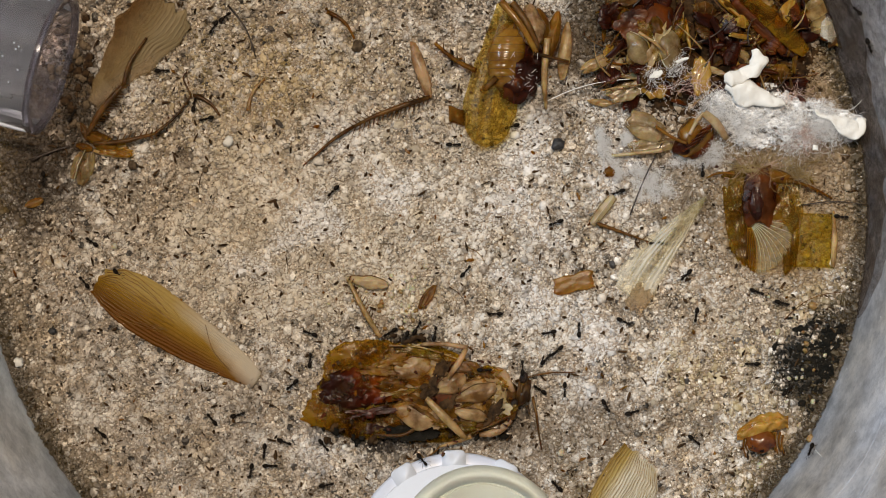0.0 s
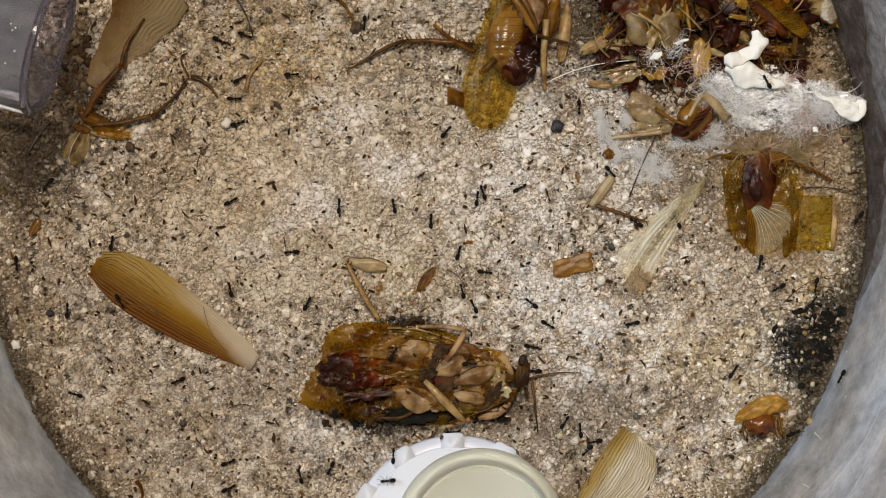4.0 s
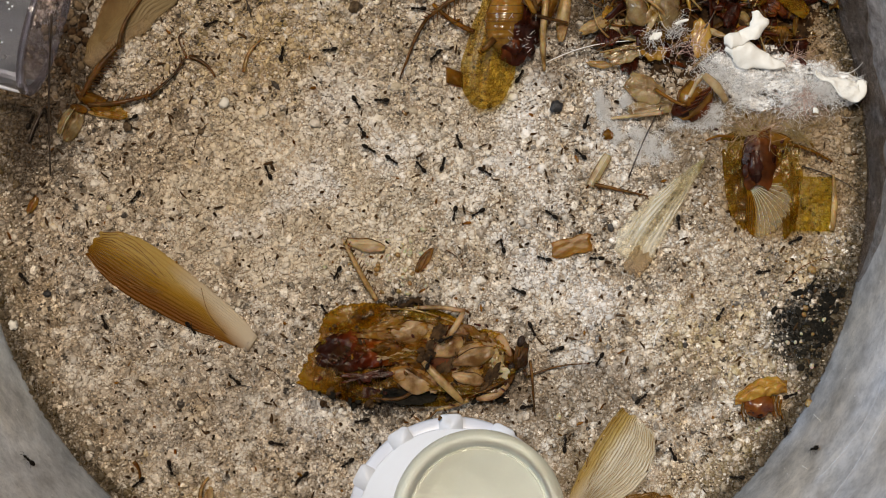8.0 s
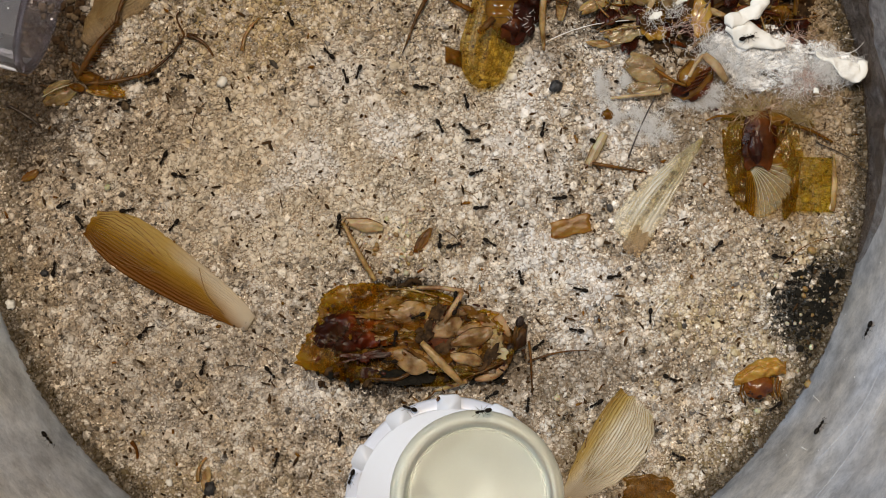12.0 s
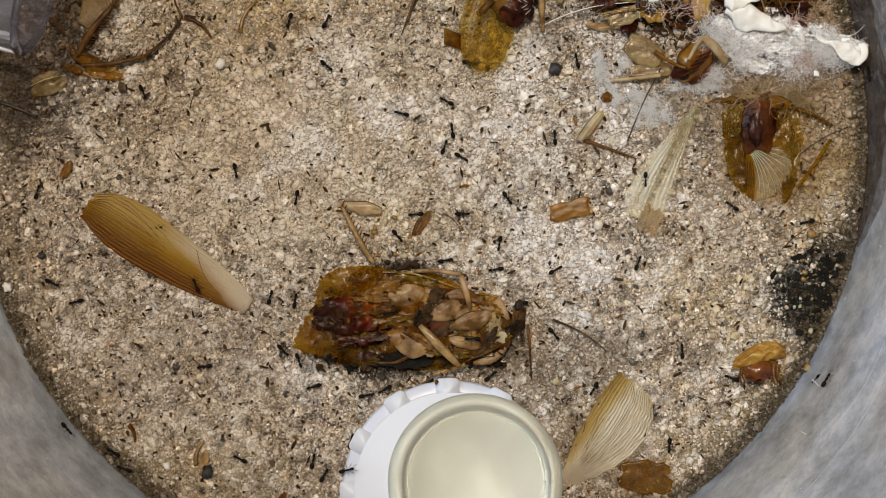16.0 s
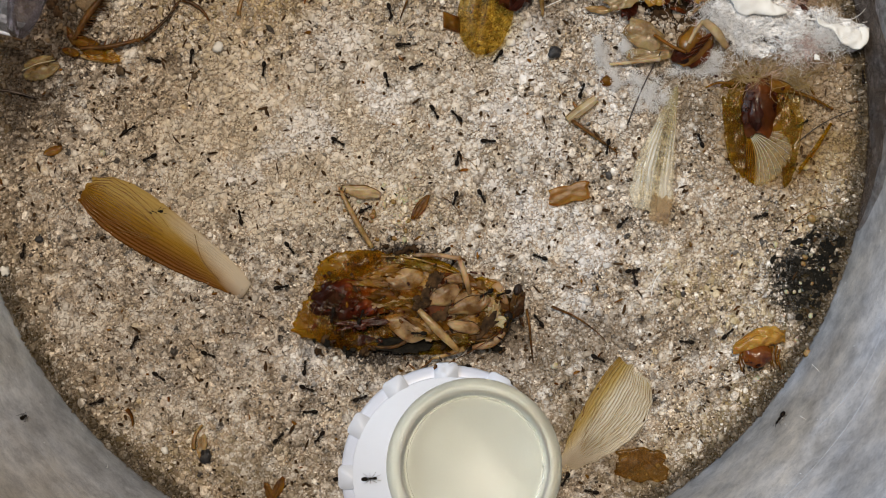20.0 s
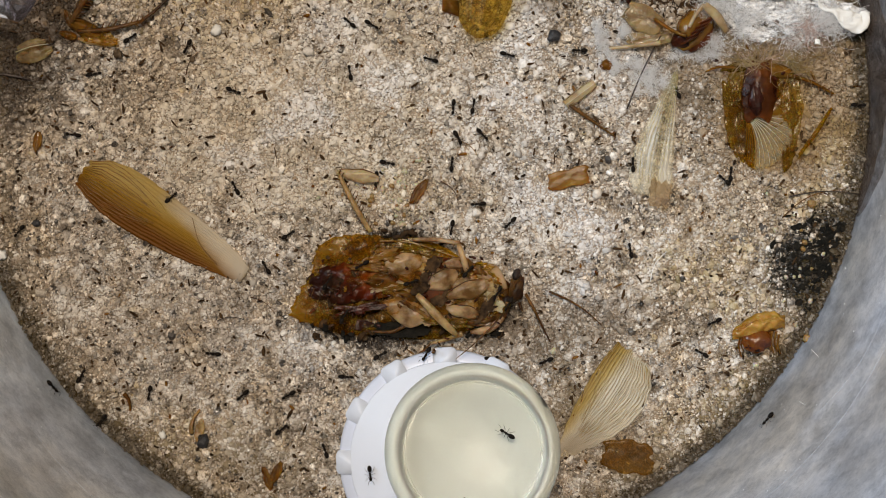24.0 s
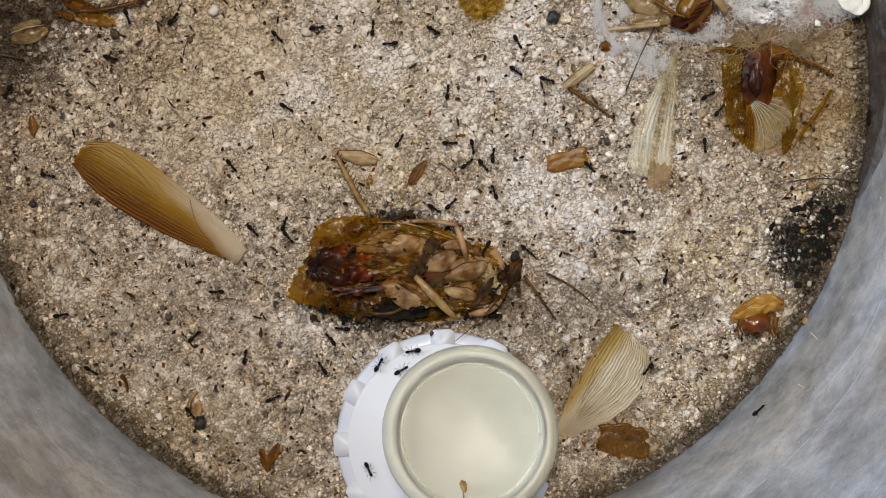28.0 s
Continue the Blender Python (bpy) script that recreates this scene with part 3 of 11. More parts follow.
def box_mesh(x0, x1, y0, y1, z0, z1):
    bm = mesh()
    bmesh.ops.create_cube(bm, size=1.0, matrix=Matrix.Translation(((x0 + x1) / 2, (y0 + y1) / 2, (z0 + z1) / 2)) @ Matrix.Diagonal((x1 - x0, y1 - y0, z1 - z0, 1)))
    return bm


def structure(name, bm, mat, label):
    return tagged(part(name, bm, mat, None, label, smooth=False), "", name.split("_")[0], "", "structure")


structure("wall_north", box_mesh(-1600, 1600, 1600, 1660, -800, 1700), PAINT, "plain white painted room wall")
structure("wall_south", box_mesh(-1600, 1600, -1660, -1600, -800, 1700), PAINT, "plain white painted room wall")
structure("wall_east", box_mesh(1600, 1660, -1600, 1600, -800, 1700), PAINT, "plain white painted room wall")
structure("wall_west", box_mesh(-1660, -1600, -1600, 1600, -800, 1700), PAINT, "plain white painted room wall")
structure("ceiling", box_mesh(-1600, 1600, -1600, 1600, 1700, 1760), PAINT, "plain white painted ceiling")
structure("floor", box_mesh(-1600, 1600, -1600, 1600, -860, -800), TABLE, "dull brown room floor")
TABLE_TOP = structure("table_top", box_mesh(-500, 500, -350, 450, -34, -4), TABLE, "brown table top under the tub")
for lx, ly in ((-470, -320), (470, -320), (-470, 420), (470, 420)):
    part("leg", box_mesh(lx - 25, lx + 25, ly - 25, ly + 25, -800, -34), TABLE, TABLE_TOP, smooth=False)


def ring_wall(profile, seg=160):
    """A body of revolution about the tub's axis through a closed profile of (radius, z)."""
    bm = mesh()
    rows = []
    for k in range(seg):
        a = 2 * math.pi * k / seg
        rows.append([bm.verts.new((CX + r * math.cos(a), CY + r * math.sin(a), z)) for r, z in profile])
    for k in range(seg):
        p, q = rows[k], rows[(k + 1) % seg]
        for i in range(len(profile)):
            j = (i + 1) % len(profile)
            bm.faces.new((p[i], q[i], q[j], p[j]))
    return bm


def tub_wall():
    inner = [(R0 - 0.4, -3.0), (R0, 0.0), (R0 + 12 * SLOPE, 12), (R0 + 30 * SLOPE, 30), (R0 + 30 * SLOPE + 0.5, 30.5),
             (R0 + 44 * SLOPE + 0.5, 44), (R0 + 78 * SLOPE, 77), (R0 + 78 * SLOPE + 0.6, 78)]
    outer = [(r + 1.6, z) for r, z in reversed(inner)]
    outer[0] = (R0 + 78 * SLOPE + 1.6, 77.4)
    ob = structure("wall_tub", ring_wall(inner + outer), WALL, "cloudy greyish translucent plastic wall of a round tub")
    for f in ob.data.polygons:
        f.use_smooth = True
    return ob


TUB = tub_wall()


def wall_marks():
    """Fine scratches on the tub's wall, and lint specks that stick to it."""
    for a0, a1, z, dz in ((-60, -24, 33, 2.0), (-138, -116, 24, 3), (-38, -22, 26, 3)):
        pts = []
        for i in range(21):
            a, zz = radians(a0 + (a1 - a0) * i / 20), z + dz * math.sin(i * 0.15) + 0.3 * noise.noise((i * 0.4, z, 0))
            r = R0 + zz * SLOPE + (0.45 if 30 < zz < 44 else 0.0) - 0.02
            pts.append((CX + r * math.cos(a), CY + r * math.sin(a), zz))
        part("scratch", tube(mesh(), pts, 0.03, 4), WALL_MARK, TUB)
    rnd = random.Random(17)
    for i in range(30):
        a, z = radians(rnd.uniform(-75, -8) if i < 22 else rnd.uniform(-150, -115)), rnd.uniform(1, 34)
        r = R0 + z * SLOPE - 0.05
        q = Vector((CX + r * math.cos(a), CY + r * math.sin(a), z))
        s = thing("lint_speck", "tiny white lint speck stuck on the tub wall", "lint", tuple(q), group="lint specks")
        if i % 5 == 0:
            e = q + Vector((rnd.uniform(-1.6, 1.6), rnd.uniform(-1.6, 1.6), 0.4))
            part("thread", tube(mesh(), curve_pts([q, (q + e) / 2 + Vector((0.3, -0.3, 0.5)), e], 4), 0.05, 4), FIBRE, s)
        else:
            part("speck", blob(mesh(), q, [rnd.uniform(0.06, 0.18) for _ in range(3)], rnd.uniform(0, 90), 6, 5), FIBRE, s)




def sand_bed():
    bm = mesh()
    rings, seg = 60, 140
    mid = bm.verts.new((CX, CY, -0.3))
    last = None
    for i in range(1, rings + 1):
        r = (R0 - 0.2) * i / rings
        row = []
        for k in range(seg):
            a = 2 * math.pi * k / seg
            x, y = CX + r * math.cos(a), CY + r * math.sin(a)
            row.append(bm.verts.new((x, y, -0.3 + 0.35 * noise.noise((x * 0.12, y * 0.12, 0)))))
        for k in range(seg):
            if last:
                bm.faces.new((last[k], last[(k + 1) % seg], row[(k + 1) % seg], row[k]))
            else:
                bm.faces.new((mid, row[k], row[(k + 1) % seg]))
        last = row
    return structure("ground_sand", bm, BED, "damp beige sand bed of the tub")


def wall_soil_and_shade():
    """Brown damp soil at the foot of the wall by the litter; the films also paint the wall's dark reflections."""
    def f(s, q):
        a = radians(-14 + 76 * s)
        top = 13.0 * (4.0 * s * (1 - s) + 0.0001) ** 0.8 * (1 + 0.6 * noise.noise((s * 7, 0, 2)) + 0.25 * noise.noise((s * 25, 0, 5)))
        z = -1 + (top + 1) * q
        r = R0 + z * SLOPE - 0.25 - 0.25 * (1 - q) + 0.05 * noise.noise((s * 60, q * 8, 1))
        return Vector((CX + r * math.cos(a), CY + r * math.sin(a), z))
    film = part("wall_soil_and_shade", sheet(mesh(), f, 150, 16, 0.05), SOIL_AND_SHADE, None, "patchy brown film for soil and dark reflection on the tub wall")
    tagged(film, "", "soil", "", "stuff")
    part("painted_shade", sheet(mesh(), lambda s, q: f(s, q * 1.7) + Vector((0, 0, 0.3)), 150, 20, 0.03), WALL_SHADE, film, "thin brown film painting the darker wall above")



wall_marks()
wall_soil_and_shade()
BEDOB = sand_bed()


def grain_field():
    """Loose grains over the bed: dented icosahedra, each an island of its own."""
    rng = np.random.default_rng(11)
    g = (1 + 5 ** 0.5) / 2
    ico = np.array([(-1, g, 0), (1, g, 0), (-1, -g, 0), (1, -g, 0), (0, -1, g), (0, 1, g), (0, -1, -g), (0, 1, -g), (g, 0, -1), (g, 0, 1), (-g, 0, -1), (-g, 0, 1)]) / 1.902
    tri = np.array([(0, 11, 5), (0, 5, 1), (0, 1, 7), (0, 7, 10), (0, 10, 11), (1, 5, 9), (5, 11, 4), (11, 10, 2), (10, 7, 6), (7, 1, 8),
                    (3, 9, 4), (3, 4, 2), (3, 2, 6), (3, 6, 8), (3, 8, 9), (4, 9, 5), (2, 4, 11), (6, 2, 10), (8, 6, 7), (9, 8, 1)])
    octa = np.array([(1, 0, 0), (-1, 0, 0), (0, 1, 0), (0, -1, 0), (0, 0, 1), (0, 0, -1)], float)
    octri = np.array([(0, 2, 4), (2, 1, 4), (1, 3, 4), (3, 0, 4), (2, 0, 5), (1, 2, 5), (3, 1, 5), (0, 3, 5)])
    COS, FAS, SM, base = [], [], [], 0
    for shape, faces, step, mean, dev, low, high, drop in ((ico, tri, 0.58, -1.17, 0.42, 0.14, 0.85, -0.25), (octa, octri, 0.38, -1.55, 0.30, 0.10, 0.36, 0.0)):
        xs, ys = np.meshgrid(np.arange(CX - R0, CX + R0, step), np.arange(CY - R0, 62, step))
        p = np.stack([xs.ravel(), ys.ravel()], 1) + rng.uniform(-0.6, 0.6, (xs.size, 2)) * step
        p = p[np.hypot(p[:, 0] - CX, p[:, 1] - CY) < R0 - 0.25]
        n, k = len(p), len(shape)
        size = np.exp(rng.normal(mean, dev, n)).clip(low, high)
        stretch = rng.uniform(0.7, 1.35, (n, 3))
        stretch[:, 2] *= 0.85
        ang = rng.uniform(0, 2 * np.pi, n)
        v = shape[None] * (1 + rng.uniform(-0.38, 0.3, (n, k, 1))) * stretch[:, None] * size[:, None, None]
        tip = rng.uniform(-0.7, 0.7, n)
        x0, z0 = v[..., 0] * np.cos(tip)[:, None] - v[..., 2] * np.sin(tip)[:, None], v[..., 0] * np.sin(tip)[:, None] + v[..., 2] * np.cos(tip)[:, None]
        x = x0 * np.cos(ang)[:, None] - v[..., 1] * np.sin(ang)[:, None]
        y = x0 * np.sin(ang)[:, None] + v[..., 1] * np.cos(ang)[:, None]
        hill = 0.32 * np.sin(p[:, 0] * 1.9 + 2.0 * np.sin(p[:, 1] * 0.7)) * np.sin(p[:, 1] * 2.1 + 1.7 * np.sin(p[:, 0] * 0.8))
        zc = drop + size * 0.25 + hill + rng.uniform(-0.24, 0.24, n)
        COS.append(np.stack([x + p[:, :1], y + p[:, 1:], z0 + zc[:, None]], 2).reshape(-1, 3) * 0.001)
        FAS.append((faces[None] + (np.arange(n) * k)[:, None, None]).reshape(-1, 3) + base)
        SM.append(np.repeat(rng.random(n) < (0.15 if k == 12 else 0.05), len(faces)))
        base += n * k
    co, fa, soft = np.concatenate(COS), np.concatenate(FAS), np.concatenate(SM)
    me = bpy.data.meshes.new("sand_grains")
    me.vertices.add(len(co))
    me.vertices.foreach_set("co", co.ravel())
    me.loops.add(fa.size)
    me.loops.foreach_set("vertex_index", fa.ravel().astype(np.int32))
    me.polygons.add(len(fa))
    me.polygons.foreach_set("loop_start", np.arange(0, fa.size, 3, dtype=np.int32))
    me.polygons.foreach_set("use_smooth", soft)
    me.update(calc_edges=True)
    me.materials.append(SAND)
    return tagged(new("sand_grains", me), "loose beige, grey and ochre sand grains with mouldy patches", "sand", "", "stuff")


grain_field()


def debris():
    """Fine dark crumbs and slivers of shell strewn over the sand."""
    rnd = random.Random(77)
    for name, label, mat, count in (("dark_debris", "fine dark brown crumbs strewn over the sand", SOIL, 1500), ("shell_debris", "fine amber shell slivers strewn over the sand", AMBER, 170)):
        bm = mesh()
        for _ in range(count):
            r, a = (R0 - 2) * rnd.random() ** 0.5, rnd.uniform(0, 2 * math.pi)
            x, y = CX + r * math.cos(a), CY + r * math.sin(a)
            if y > 60:
                continue
            long, turn = rnd.uniform(0.16, 0.55) * (1.8 if rnd.random() < 0.2 else 1.0), rnd.uniform(0, 180)
            blob(bm, (x, y, 0.45 + long * 0.2), (long, rnd.uniform(0.12, 0.3), rnd.uniform(0.12, 0.24)), turn, 6, 4, 0.6)
        tagged(part(name, bm, mat, None, label, smooth=False), "", "debris", "", "stuff")


debris()


def black_mould():
    """Clumps of black mould on the sand at the foot of the wall."""
    rnd = random.Random(41)
    bm = mesh()
    for _ in range(190):
        u, v = (rnd.gauss(1470, 24), rnd.gauss(548, 34)) if rnd.random() < 0.75 else (rnd.gauss(1430, 26), rnd.gauss(560, 40))
        o = pt(u, v)
        if math.hypot(o.x - CX, o.y - CY) < R0 - 1.5:
            blob(bm, (o.x, o.y, 0.35), (rnd.uniform(0.25, 0.9), rnd.uniform(0.2, 0.6), rnd.uniform(0.15, 0.4)), rnd.uniform(0, 180), 8, 6, 0.8)
    tagged(part("black_mould", bm, MOULD, None, "black crusty mould clumps on sand by the wall", smooth=False), "", "mould", "", "stuff")


black_mould()


# ---- the drinking feeder: a white notched dish with a glass vial upside down on it ----
def lathe(profile, seg=64, m=None):
    """A closed body of revolution about z from (radius, z) pairs, first and last on the axis."""
    bm = mesh()
    rows, m = [], m or Matrix.Identity(4)
    for r, z in profile:
        rows.append([bm.verts.new(m @ Vector((0, 0, z)))] if r < 1e-6 else
                    [bm.verts.new(m @ Vector((r * math.cos(2 * math.pi * k / seg), r * math.sin(2 * math.pi * k / seg), z))) for k in range(seg)])
    for a, b in zip(rows, rows[1:]):
        for k in range(seg):
            j = (k + 1) % seg
            if len(a) == 1 and len(b) > 1:
                bm.faces.new((a[0], b[k], b[j]))
            elif len(b) == 1 and len(a) > 1:
                bm.faces.new((a[k], b[0], a[j]))
            elif len(a) > 1:
                bm.faces.new((a[k], b[k], b[j], a[j]))
    return bm


def feeder():
    c = pt(801, 903, 2.0)
    f = thing("water_feeder", "white notched plastic drinking dish with an upturned glass vial on sand", "feeder", (c.x, c.y, 0.1), plan=False)
    part("dish", lathe([(0, 0), (18.6, 0), (19.0, 0.4), (19.0, 1.3), (18.6, 1.7), (16.6, 1.8), (0, 2.0)], 72), MILKY, f, "milky translucent base plate")
    part("hub", lathe([(0, 1.7), (17.1, 1.7), (17.1, 2.15), (16.9, 2.34), (0, 2.34)], 72), WHITE, f)
    tooth = None
    for k in range(12):
        a = radians(2 + 30 * k)
        bm = mesh()
        bmesh.ops.create_cube(bm, size=1.0, matrix=Matrix.Diagonal((4.6, 4.2, 1.9, 1)))
        bmesh.ops.bevel(bm, geom=[e for e in bm.edges if abs(e.verts[0].co.z - e.verts[1].co.z) > 1], offset=0.9, segments=4, profile=0.5, affect="EDGES")
        bmesh.ops.transform(bm, matrix=pose(0, 0, 0, 0, 0, math.degrees(a)) @ Matrix.Translation((17.2, 0, 1.36)), verts=bm.verts)
        part("tooth", bm, WHITE, f)
    lean = Matrix.Translation((3.7, 1.2, 2.6)) @ pose(0, 0, 0, -8.0, 0.6, 0)
    h = 24.0
    part("vial", lathe([(0, 0.2), (13.2, 0.2), (14.2, 0.6), (14.4, 1.2), (14.4, h - 3.0), (14.25, h - 1.2), (13.8, h - 0.3), (13.2, h), (12.0, h - 0.05), (11.6, h - 0.9), (11.2, h - 1.1),
                        (0, h - 1.12)], 96, lean), GLASS, f, "thick-bottomed clear glass vial").visible_shadow = False
    part("liquid", lathe([(0, 0.6), (13.9, 0.6), (13.9, h - 2.6), (13.4, h - 1.6), (12.4, h - 1.5), (11.6, h - 2.3), (10.9, h - 2.75), (0, h - 2.6)], 80, lean), LIQUID, f, "cloudy pale yellowish liquid")
    bm = mesh()
    tilt = lean @ Matrix.Translation((0, 0, h - 0.2))
    ring = [tilt @ Vector((12.15 * math.cos(2 * math.pi * k / 72), 12.15 * math.sin(2 * math.pi * k / 72), 0)) for k in range(73)]
    tube(bm, ring, 0.17, 6)
    part("bottom_ring", bm, RIM, f, "dull moulded ring on the vial's bottom")
    bm = mesh()
    tube(bm, [tilt @ Vector((11.2 * math.cos(2 * math.pi * k / 72), 11.2 * math.sin(2 * math.pi * k / 72), -0.75)) for k in range(73)], 0.2, 6)
    part("inner_ring", bm, GLASS, f).visible_shadow = False
    crumb = thing("straw_crumb", "small straw-yellow crumb lying on the vial's bottom", "crumb", (c.x + 2.8, c.y - 3.9, 28.0))
    part("grain", blob(mesh(), (c.x + 2.8, c.y - 3.9, 27.4), (0.55, 1.0, 0.45), 12, rough=0.4), STRAW, crumb)
    part("bristle", tube(mesh(), [(c.x + 2.8, c.y - 4.6, 27.5), (c.x + 2.9, c.y - 6.6, 27.3)], [0.16, 0.08], 5), STRAW, crumb)
    return f


feeder()


# ---- wings ----
def wing(name, label, root, tip, up, down, bow, veins, blade_mat, vein_mat, z=0.8, lift=0.0, fan=0.9, ragged=0.0, vein_r=0.10, category="wing", s0=0.0, group="", pleat=0.1, jag=0.0):
    """A loose insect wing from root to tip (plan points). up, down: half widths (mm) along it; bow: camber; veins fan out from the root."""
    a, b = pt(*root), pt(*tip)
    d = b - a
    long = d.length
    w = thing(name, label, category, (a.x, a.y, z), pose(0, 0, 0, 0, -lift, math.degrees(math.atan2(d.y, d.x))), group, plan=False)
    rnd = random.Random(name + label)

    def edge(table, s):
        k = s * (len(table) - 1)
        i = min(int(k), len(table) - 2)
        q = k - i
        q = q * q * (3 - 2 * q)
        return table[i] * (1 - q) + table[i + 1] * q

    def warp(s, t):
        return t + 0.028 * noise.noise((s * 5, t * 6, long)) + 0.010 * noise.noise((s * 14, t * 16, long))

    def place(s, t):
        hi, lo = edge(up, s) * (1 + jag * noise.noise((s * 7, 3.0, long))), -edge(down, s) * (1 + jag * noise.noise((s * 7, 9.0, long)))
        y = lo + (hi - lo) * t
        x = s * long + ragged * (noise.noise((t * 7, s * 3, long)) if s > 0.98 else 0)
        zz = bow * (1 - (2 * t - 1) ** 2) * min(1, 0.3 + s) + pleat * math.cos((warp(s, t) * veins - 0.5) * 2 * math.pi) * min(1, s * 2)
        return Vector((x, y, zz))

    blade = part("blade", sheet(mesh(), place, 40, max(36, veins * 5), 0.14), blade_mat, w)
    for k in range(veins):
        t1 = (k + 0.5) / veins
        t0 = 0.5 + (t1 - 0.5) * (1 - fan)
        pts = []
        for i in range(13):
            b0 = s0 + (0.25 * abs(noise.noise((k * 1.7, 0.3, 0))) if s0 > 0.2 else 0)
            s = b0 + (0.985 - b0) * i / 12
            pts.append(place(s, t0 + (t1 - t0) * min(1, (i / 12) * 1.25) ** 0.8 - (warp(s, t1) - t1)) + Vector((0, 0, vein_r * 0.7)))
        part("vein", tube(mesh(), pts, [vein_r * (0.35 + 0.9 * abs(noise.noise((k * 2.3, i * 0.35, 1))) + 0.3 * i / 12) for i in range(13)], 4), vein_mat, w)
    return w


FORE_WING = wing("fore_wing", "large amber leathery cockroach fore wing lying on sand", (444, 582), (163, 402), [1.4, 2.2, 2.8, 3.5, 4.0, 4.3, 4.6, 4.7, 4.5, 3.9, 2.6], [1.6, 2.7, 3.4, 3.9, 4.3, 4.7, 5.0, 5.2, 5.1, 4.4, 2.4],
     1.3, 15, LEATHER, chitin("wing_vein_brown", (0.17, 0.070, 0.006), (0.30, 0.145, 0.020), 200.0, 0.35, 0.2), 0.5, 0.0, 0.55, 0.7, 0.08, s0=0.52, pleat=0.13)
part("crease", tube(mesh(), curve_pts([(13.0, -3.6, 1.15), (9.5, -0.6, 1.45), (5.0, 0.9, 1.05)], 8), 0.05, 4), BROWN, FORE_WING, "dark crease")
wing("hind_wing", "translucent amber-edged hind wing with fine veins beside the feeder", (992, 902), (1132, 722), [0.6, 1.6, 2.6, 3.4, 3.9, 4.3, 4.5, 4.3], [0.6, 2.4, 4.2, 5.6, 6.5, 6.6, 5.6, 3.2],
     1.0, 19, HINDWING, chitin("hind_wing_vein", (0.16, 0.090, 0.020), (0.40, 0.27, 0.08), 300.0, 0.3, 0.2, coat=0.4), 0.5, 0.0, 0.55, 0.9, 0.055, s0=0.22, pleat=0.20)
FILM_WING = wing("film_wing", "colourless crumpled membranous wing lying on sand", (1128, 436), (1232, 240), [3.4, 4.6, 4.6, 4.0, 3.2, 2.3, 1.4, 0.4], [3.2, 3.2, 2.7, 2.1, 1.6, 1.2, 0.8, 0.3],
                 1.1, 9, FILM, chitin("straw_wing_vein", (0.46, 0.36, 0.14), (0.80, 0.72, 0.48), 260.0, 0.25, 0.3, 0.3, 0.5, tint=(0.97, 0.9, 0.6)), 0.5, 0.0, 0.45, 1.8, 0.05, s0=0.10, pleat=0.14, jag=0.18)
part("torn_end", sheet(mesh(), lambda s, t: Vector((-1.6 + 4.4 * s + 1.4 * noise.noise((t * 5, 2, 0)), -3.0 + 3.6 * t + 0.8 * noise.noise((s * 4, t * 3, 1)), 1.2 + 0.25 * noise.noise((s * 4, t * 6, 2)))), 16, 16, 0.08), TATTER, FILM_WING, "golden torn end")
TATTERED = wing("folded_wing", "tattered folded beige hind wing", (150, 84), (290, -94), [1.0, 2.2, 3.4, 4.6, 5.4, 5.8, 5.6], [1.4, 2.8, 3.8, 4.4, 4.8, 4.8, 4.4], 1.8, 15, TATTER, BROWN, 1.2, 0.0, 0.6, 3.4, 0.035, s0=0.2, pleat=0.06, jag=0.35)


# ---- the big cockroach on its back ----
def rag_sheet(parent, u, v, long, wide, turn, z, mat, name="wing", label="", thick=0.1, rough=0.45):
    """A thin torn membrane with an uneven outline, flat on what lies under it."""
    o, ct, st = pt(u, v, z), math.cos(radians(turn)), math.sin(radians(turn))

    def f(s, q):
        x, y = 2 * s - 1, 2 * q - 1
        y *= max(0.1, 1 - abs(x) ** 3) ** 0.5
        k = 1 + rough * noise.noise((x * 1.6, y * 1.6, u * 0.1)) + rough * 0.5 * noise.noise((x * 5, y * 5, v * 0.1)) * (abs(x) + abs(y)) * 0.7
        x, y = x * long * k, y * wide * k
        return o + Vector((x * ct - y * st, x * st + y * ct, 0.3 * noise.noise((x * 0.6, y * 0.6, u * 0.1)) + 0.08 * noise.noise((x * 3, y * 3, 0))))
    return part(name, sheet(mesh(), f, 26, 22, thick), mat, parent, label)


def coxa(parent, a, b, wide, high, z, mat=None, label="", name="coxa", rim=None):
    """A flat swollen leg base from a to b (plan points), rounded on top."""
    p, q = pt(*a, z), pt(*b, z)
    d = q - p
    n = Vector((-d.y, d.x, 0)).normalized()
    k = a[0] * 0.13 + b[1] * 0.07

    def f(s, t):
        w = wide * (0.10 + 0.95 * math.sin(math.pi * (0.03 + 0.94 * s) ** 1.25) ** 0.6) * (1 + 0.22 * noise.noise((s * 3, k, 0)))
        c = 2 * t - 1
        return p + d * s + n * (w * c + 0.25 * wide * noise.noise((k, s * 2, 5))) + Vector((0, 0, high * (0.9 * math.sqrt(max(0, 1 - c * c)) * (0.35 + math.sin(math.pi * s)) + 0.3 * max(0, 1 - abs(c - 0.25) * 3) * math.sin(math.pi * s) - 0.8) + 0.3 * noise.noise((s * 5, t * 3, k))))
    ob = part(name, sheet(mesh(), f, 14, 10, 0.25), mat or TAN, parent, label)
    part("rim", tube(mesh(), [f(i / 10, 0.96) for i in range(11)], [0.06 + 0.06 * math.sin(i / 10 * 3.1) for i in range(11)], 5), rim or BROWN, ob, "pale rim" if rim else "brown rim")
    return ob


